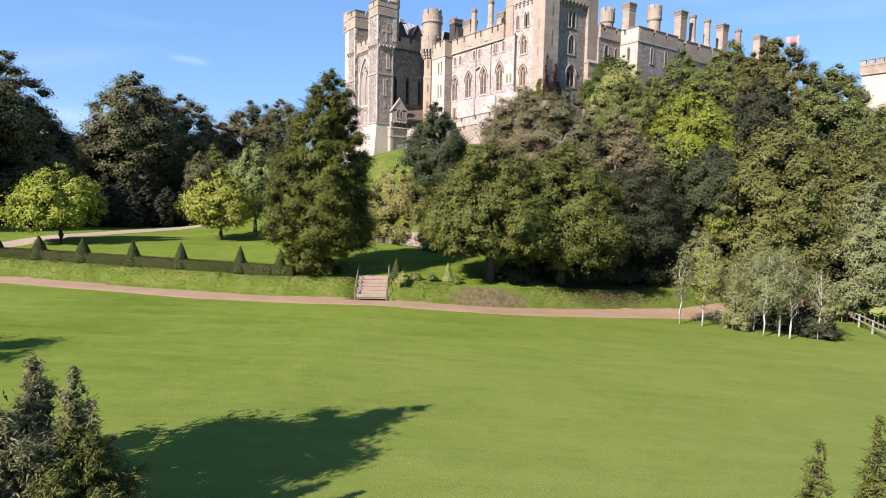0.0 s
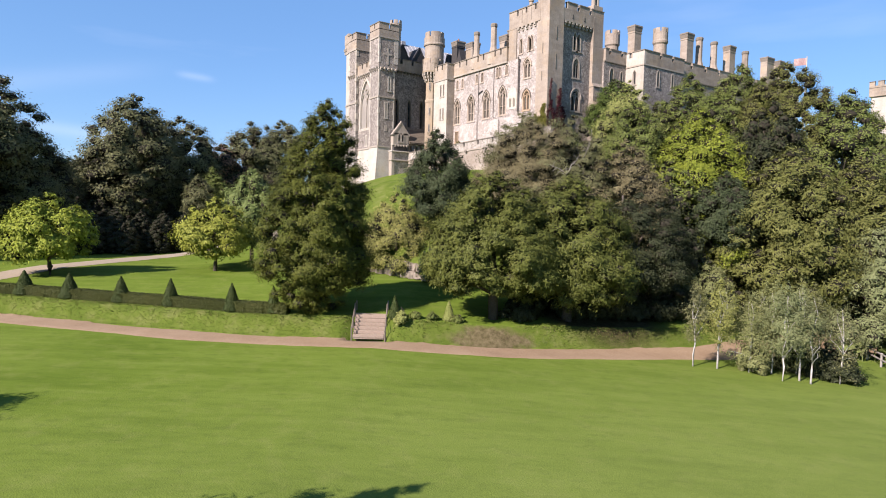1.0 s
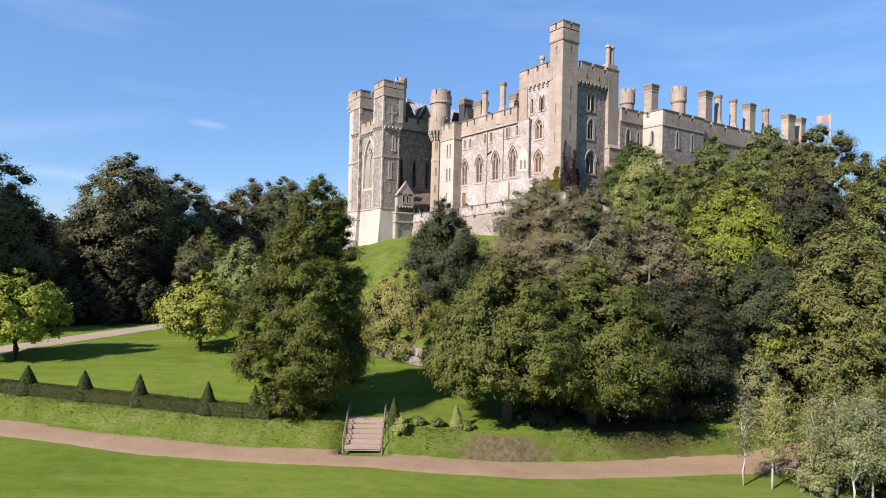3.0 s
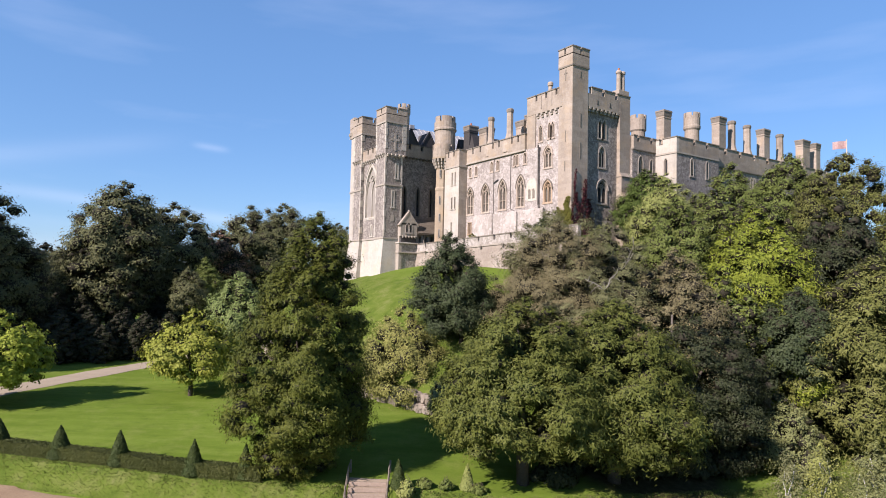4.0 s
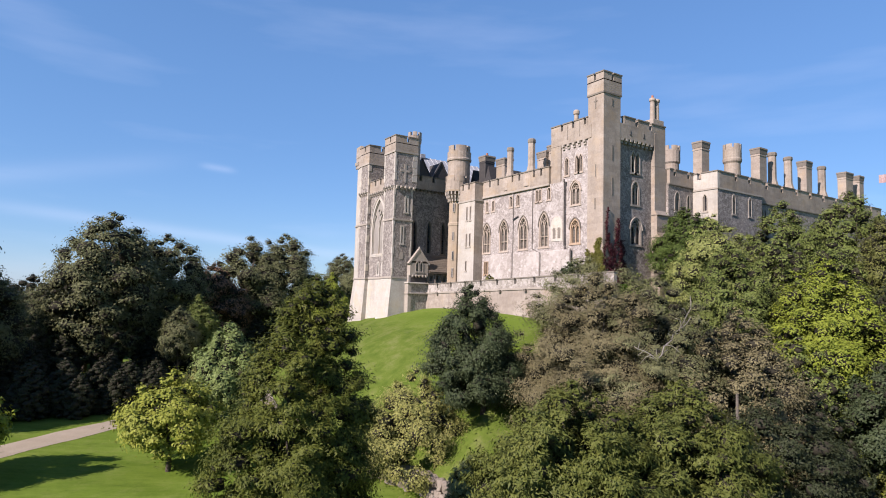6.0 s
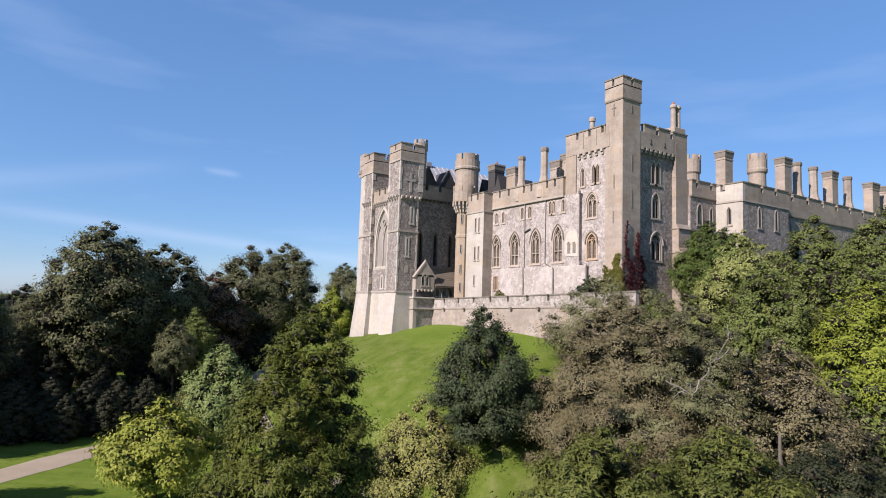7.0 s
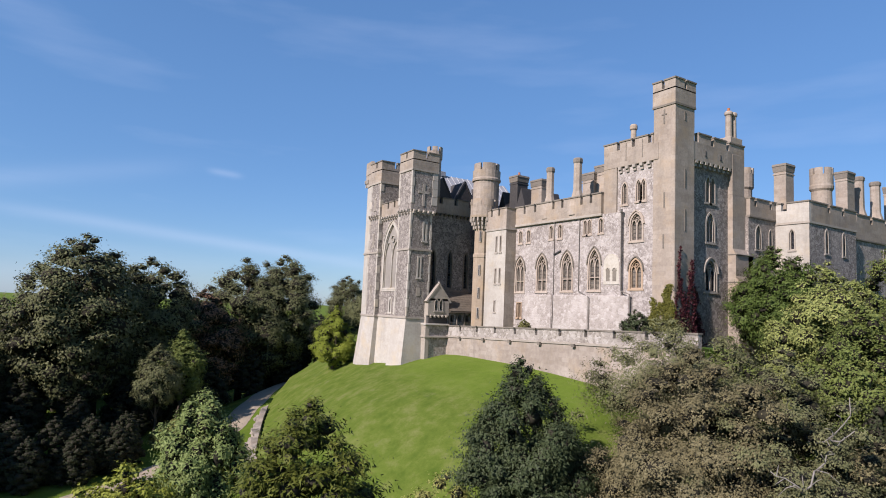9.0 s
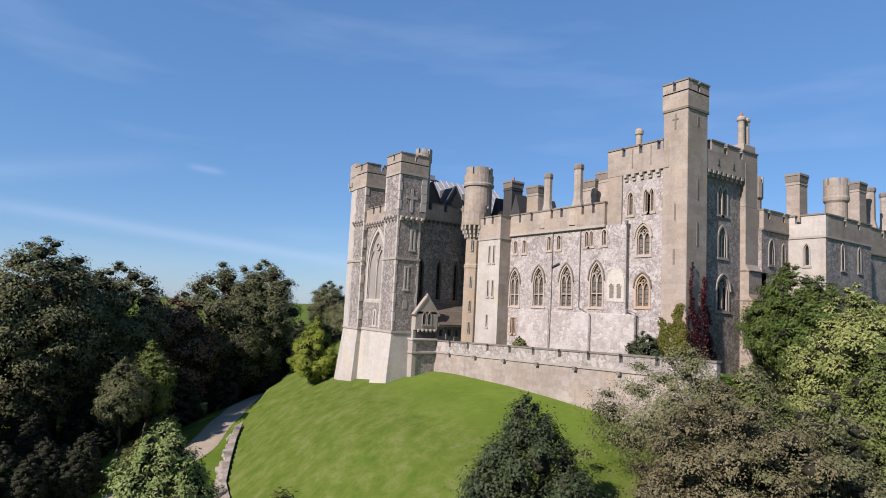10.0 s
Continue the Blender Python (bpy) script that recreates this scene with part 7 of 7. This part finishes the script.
def build_rocks():
    rk = thing("rock_wall", "rough pale limestone rocks holding the foot of the mound", "rock wall", 2, -23, 4)
    rng = random.Random(5)
    line = [(-6, -24.6), (-3, -23.7), (0.8, -22.35), (4.6, -21.5), (7.8, -21.0), (10.4, -16.8)]
    seed = 0
    for (ax, ay), (bx, by) in zip(line, line[1:]):
        l = math.hypot(bx - ax, by - ay)
        for i in range(int(l / 0.62)):
            t = (i + rng.uniform(0.2, 0.8)) * 0.62 / l
            x, y = ax + (bx - ax) * t, ay + (by - ay) * t
            seed += 1
            low = h_at(x + 0.6, y - 0.8)
            for k in range(2):
                rock("stone", x + rng.uniform(-0.25, 0.25) + 0.18 * (1 - k), y + rng.uniform(-0.25, 0.25) - 0.25 * (1 - k), low + 0.35 + 0.7 * k, rng.uniform(0.35, 0.62), rng.uniform(0.3, 0.5), rng.uniform(0.35, 0.6), seed * 7 + k, rk)
    rw = thing("retaining_wall", "pale rubble retaining wall between the drive and the mound", "retaining wall", -38, -20, 5)
    line = [(-19, -24.6), (-28, -22.95), (-34, -20.95), (-40, -18.8), (-45, -16.75)]
    for (ax, ay), (bx, by) in zip(line, line[1:]):
        l = math.hypot(bx - ax, by - ay)
        nx, ny = (by - ay) / l, -(bx - ax) / l
        if ny > 0:
            nx, ny = -nx, -ny
        n = int(l / 0.35)
        rings = []
        for i in range(n + 1):
            t = i / n
            x, y = ax + (bx - ax) * t, ay + (by - ay) * t
            low = h_at(x + nx * 0.9, y + ny * 0.9)
            ring = []
            for k in range(8):
                h = -0.3 + 2.0 * k / 7
                o = 0.42 - 0.2 * k / 7 + 0.5 * noise.noise((x * 0.9, y * 0.9, h * 1.4)) + 0.2 * noise.noise((x * 5, y * 5, h * 6))
                ring.append((x + nx * o, y + ny * o, low + h * (1 + 0.4 * noise.noise((x * 0.7, y * 0.7, 5)))))
            ring += [(x - nx * 0.35, y - ny * 0.35, low + 1.75), (x - nx * 0.35, y - ny * 0.35, low - 0.3)]
            rings.append(ring)
        part("wall_length", loft(bmesh.new(), rings), M_ROCK, rw)
        for i in range(int(l / 1.1)):
            t = (i + rng.uniform(0.2, 0.8)) * 1.1 / l
            x, y = ax + (bx - ax) * t, ay + (by - ay) * t
            low = h_at(x + nx * 0.9, y + ny * 0.9)
            seed += 1
            rock("stone", x + nx * 0.25, y + ny * 0.25, low + rng.uniform(0.3, 1.6), rng.uniform(0.35, 0.75), rng.uniform(0.3, 0.6), rng.uniform(0.25, 0.5), seed, rw)


def blades(name, spots, mat, seed, h=0.28):
    """Tufts of rough grass."""
    rng = np.random.default_rng(seed)
    n = len(spots)
    p = np.concatenate([spots, height(spots[:, 0], spots[:, 1])[:, None] - 0.02], 1)
    a = rng.uniform(0, 2 * math.pi, n)
    w = np.stack([np.cos(a), np.sin(a), np.zeros(n)], 1) * 0.022
    tip = np.stack([rng.normal(0, 0.1, n), rng.normal(0, 0.1, n), h * rng.uniform(0.5, 1.3, n)], 1)
    v = np.stack([p - w, p + w, p + tip + w * 0.2, p + tip - w * 0.2], 1).reshape(-1, 3)
    return quick_mesh(name, v, np.arange(len(v)).reshape(-1, 4), mat)


def build_rough_grass():
    rng = np.random.default_rng(3)
    pts = []
    for (ax, ay), (bx, by) in zip(PATH_LINE[1:], PATH_LINE[2:13]):
        l = math.hypot(bx - ax, by - ay)
        n = int(l * 420)
        t, o = rng.uniform(0, 1, n), rng.uniform(1.3, 2.9, n)
        d = np.array([bx - ax, by - ay]) / l
        q = np.array([ax, ay]) + t[:, None] * d * l + o[:, None] * np.array([-d[1], d[0]])
        keep = (np.hypot(q[:, 0] - 15.6, q[:, 1] + 30.9) > 1.6) & (np.hypot((q[:, 0] - 21.0) * 0.6, (q[:, 1] + 23.7) * 0.5) > rng.uniform(0.9, 2.4, n))
        pts.append(q[keep])
    p = np.concatenate(pts)
    tagged(blades("bank_grass", p[::3], L_TUFTD, 9, 0.07), "dry rough grass on the bank beside the path", "grass", kind="stuff")
    tagged(blades("bank_grass", p[1::3], L_TUFT, 10, 0.09), "rough green grass on the bank beside the path", "grass", kind="stuff")
    tagged(blades("bank_grass", p[2::3], L_TUFT, 12, 0.09), "rough green grass on the bank beside the path", "grass", kind="stuff")


def creep(stems, rng, n, place):
    """Leaves of a climber: stems that wander up a wall, thinning out; place turns (along, up, off) into a point."""
    pts = []
    for u, v0, v1, w, share in stems:
        k = int(n * share)
        t = rng.uniform(0, 1, k) ** 1.35
        wander = 0.16 * np.sin(t * 7 + u * 5) + 0.09 * np.sin(t * 17 + u * 11)
        along = u + wander + rng.normal(0, 1, k) * w * (1.1 - 0.7 * t) * (0.75 + 0.25 * np.sin(t * 23 + u * 3))
        pts.append(place(along, v0 + t * (v1 - v0), rng.uniform(0.03, 0.16, k)))
    return np.concatenate(pts)


def build_climbers():
    rng = np.random.default_rng(44)
    cr = thing("red_creeper", "thin dark red creeper climbing the corner of the great tower", "climber", 0.1, 1.3, 17)
    for stems in ([(0.35, 17.0, 25.0, 0.2, 0.4), (0.8, 17.0, 22.5, 0.34, 0.6)], [(2.15, 17.0, 24.0, 0.42, 0.55), (1.6, 17.0, 23.0, 0.34, 0.45)], [(2.9, 17.0, 22.0, 0.5, 0.6), (3.4, 17.0, 20.0, 0.5, 0.4)]):
        pts = creep(stems, rng, 1700, lambda u, v, o: np.stack([np.where(u > 2.5, -0.40, 0.03) + o, u, v], 1))
        hang(quick_mesh("leaves", leaf_arrays(pts, np.tile((1.0, -0.2, 0.2), (len(pts), 1)), 0.12, 1.2, rng), np.arange(3 * len(pts)).reshape(-1, 3), L_CREEPER), cr)
    iv = thing("yellow_ivy", "yellow-green ivy on the foot of the great tower", "climber", -1, -0.1, 17)
    stems = [(-0.3, 17.1, 22.0, 0.36, 0.36), (-0.75, 17.1, 21.3, 0.42, 0.32), (-1.3, 17.1, 20.6, 0.4, 0.2), (-1.9, 18.4, 21.0, 0.3, 0.12)]
    pts = creep(stems, rng, 6500, lambda u, v, o: np.stack([u, -0.02 - o, v], 1))
    hang(quick_mesh("leaves", leaf_arrays(pts, np.tile((0.0, -1.0, 0.3), (len(pts), 1)), 0.12, 1.2, rng), np.arange(3 * len(pts)).reshape(-1, 3), L_IVY), iv)


def build_far_things():
    to = thing("far_gate_tower", "pale distant castle tower with battlements", "tower", 7, 76, 14)
    boxed("shaft", M_PALE, to, 5.0, 9.5, 73.5, 78, 10, 31.0)
    boxed("head", M_ASHLAR, to, 4.7, 9.8, 73.2, 78.3, 31.0, 32.6)
    parapet(to, "S", 73.2, 4.7, 9.8, 32.5, 33.7, (5.8, 7.2, 8.6), 0.5, 0.8)
    parapet(to, "E", 9.8, 73.5, 78.3, 32.5, 33.7, (74.6, 76.0, 77.4), 0.5, 0.8)
    fp = thing("flagpole", "tall white flagpole flying a small flag", "flagpole", 5.2, 49.6, 14)
    part("pole", turned(bmesh.new(), 5.2, 49.6, [(0.14, 10), (0.1, 30), (0.07, 34.3)], 8), M_CHALK, fp)
    bm = bmesh.new()
    loft(bm, [[(5.2 - 0.25 * k, 49.6 - 0.3 * k + 0.1 * math.sin(k * 1.7), z - 0.04 * k) for z in (33.0, 34.1)] + [(5.2 - 0.25 * k, 49.64 - 0.3 * k + 0.1 * math.sin(k * 1.7), z - 0.04 * k) for z in (34.1, 33.0)] for k in range(6)])
    part("flag", bm, M_FLAG, fp)


build_trees()
build_birches()
build_woods()
build_near_conifers()
build_garden()
build_rocks()
build_climbers()
build_far_things()
build_rough_grass()
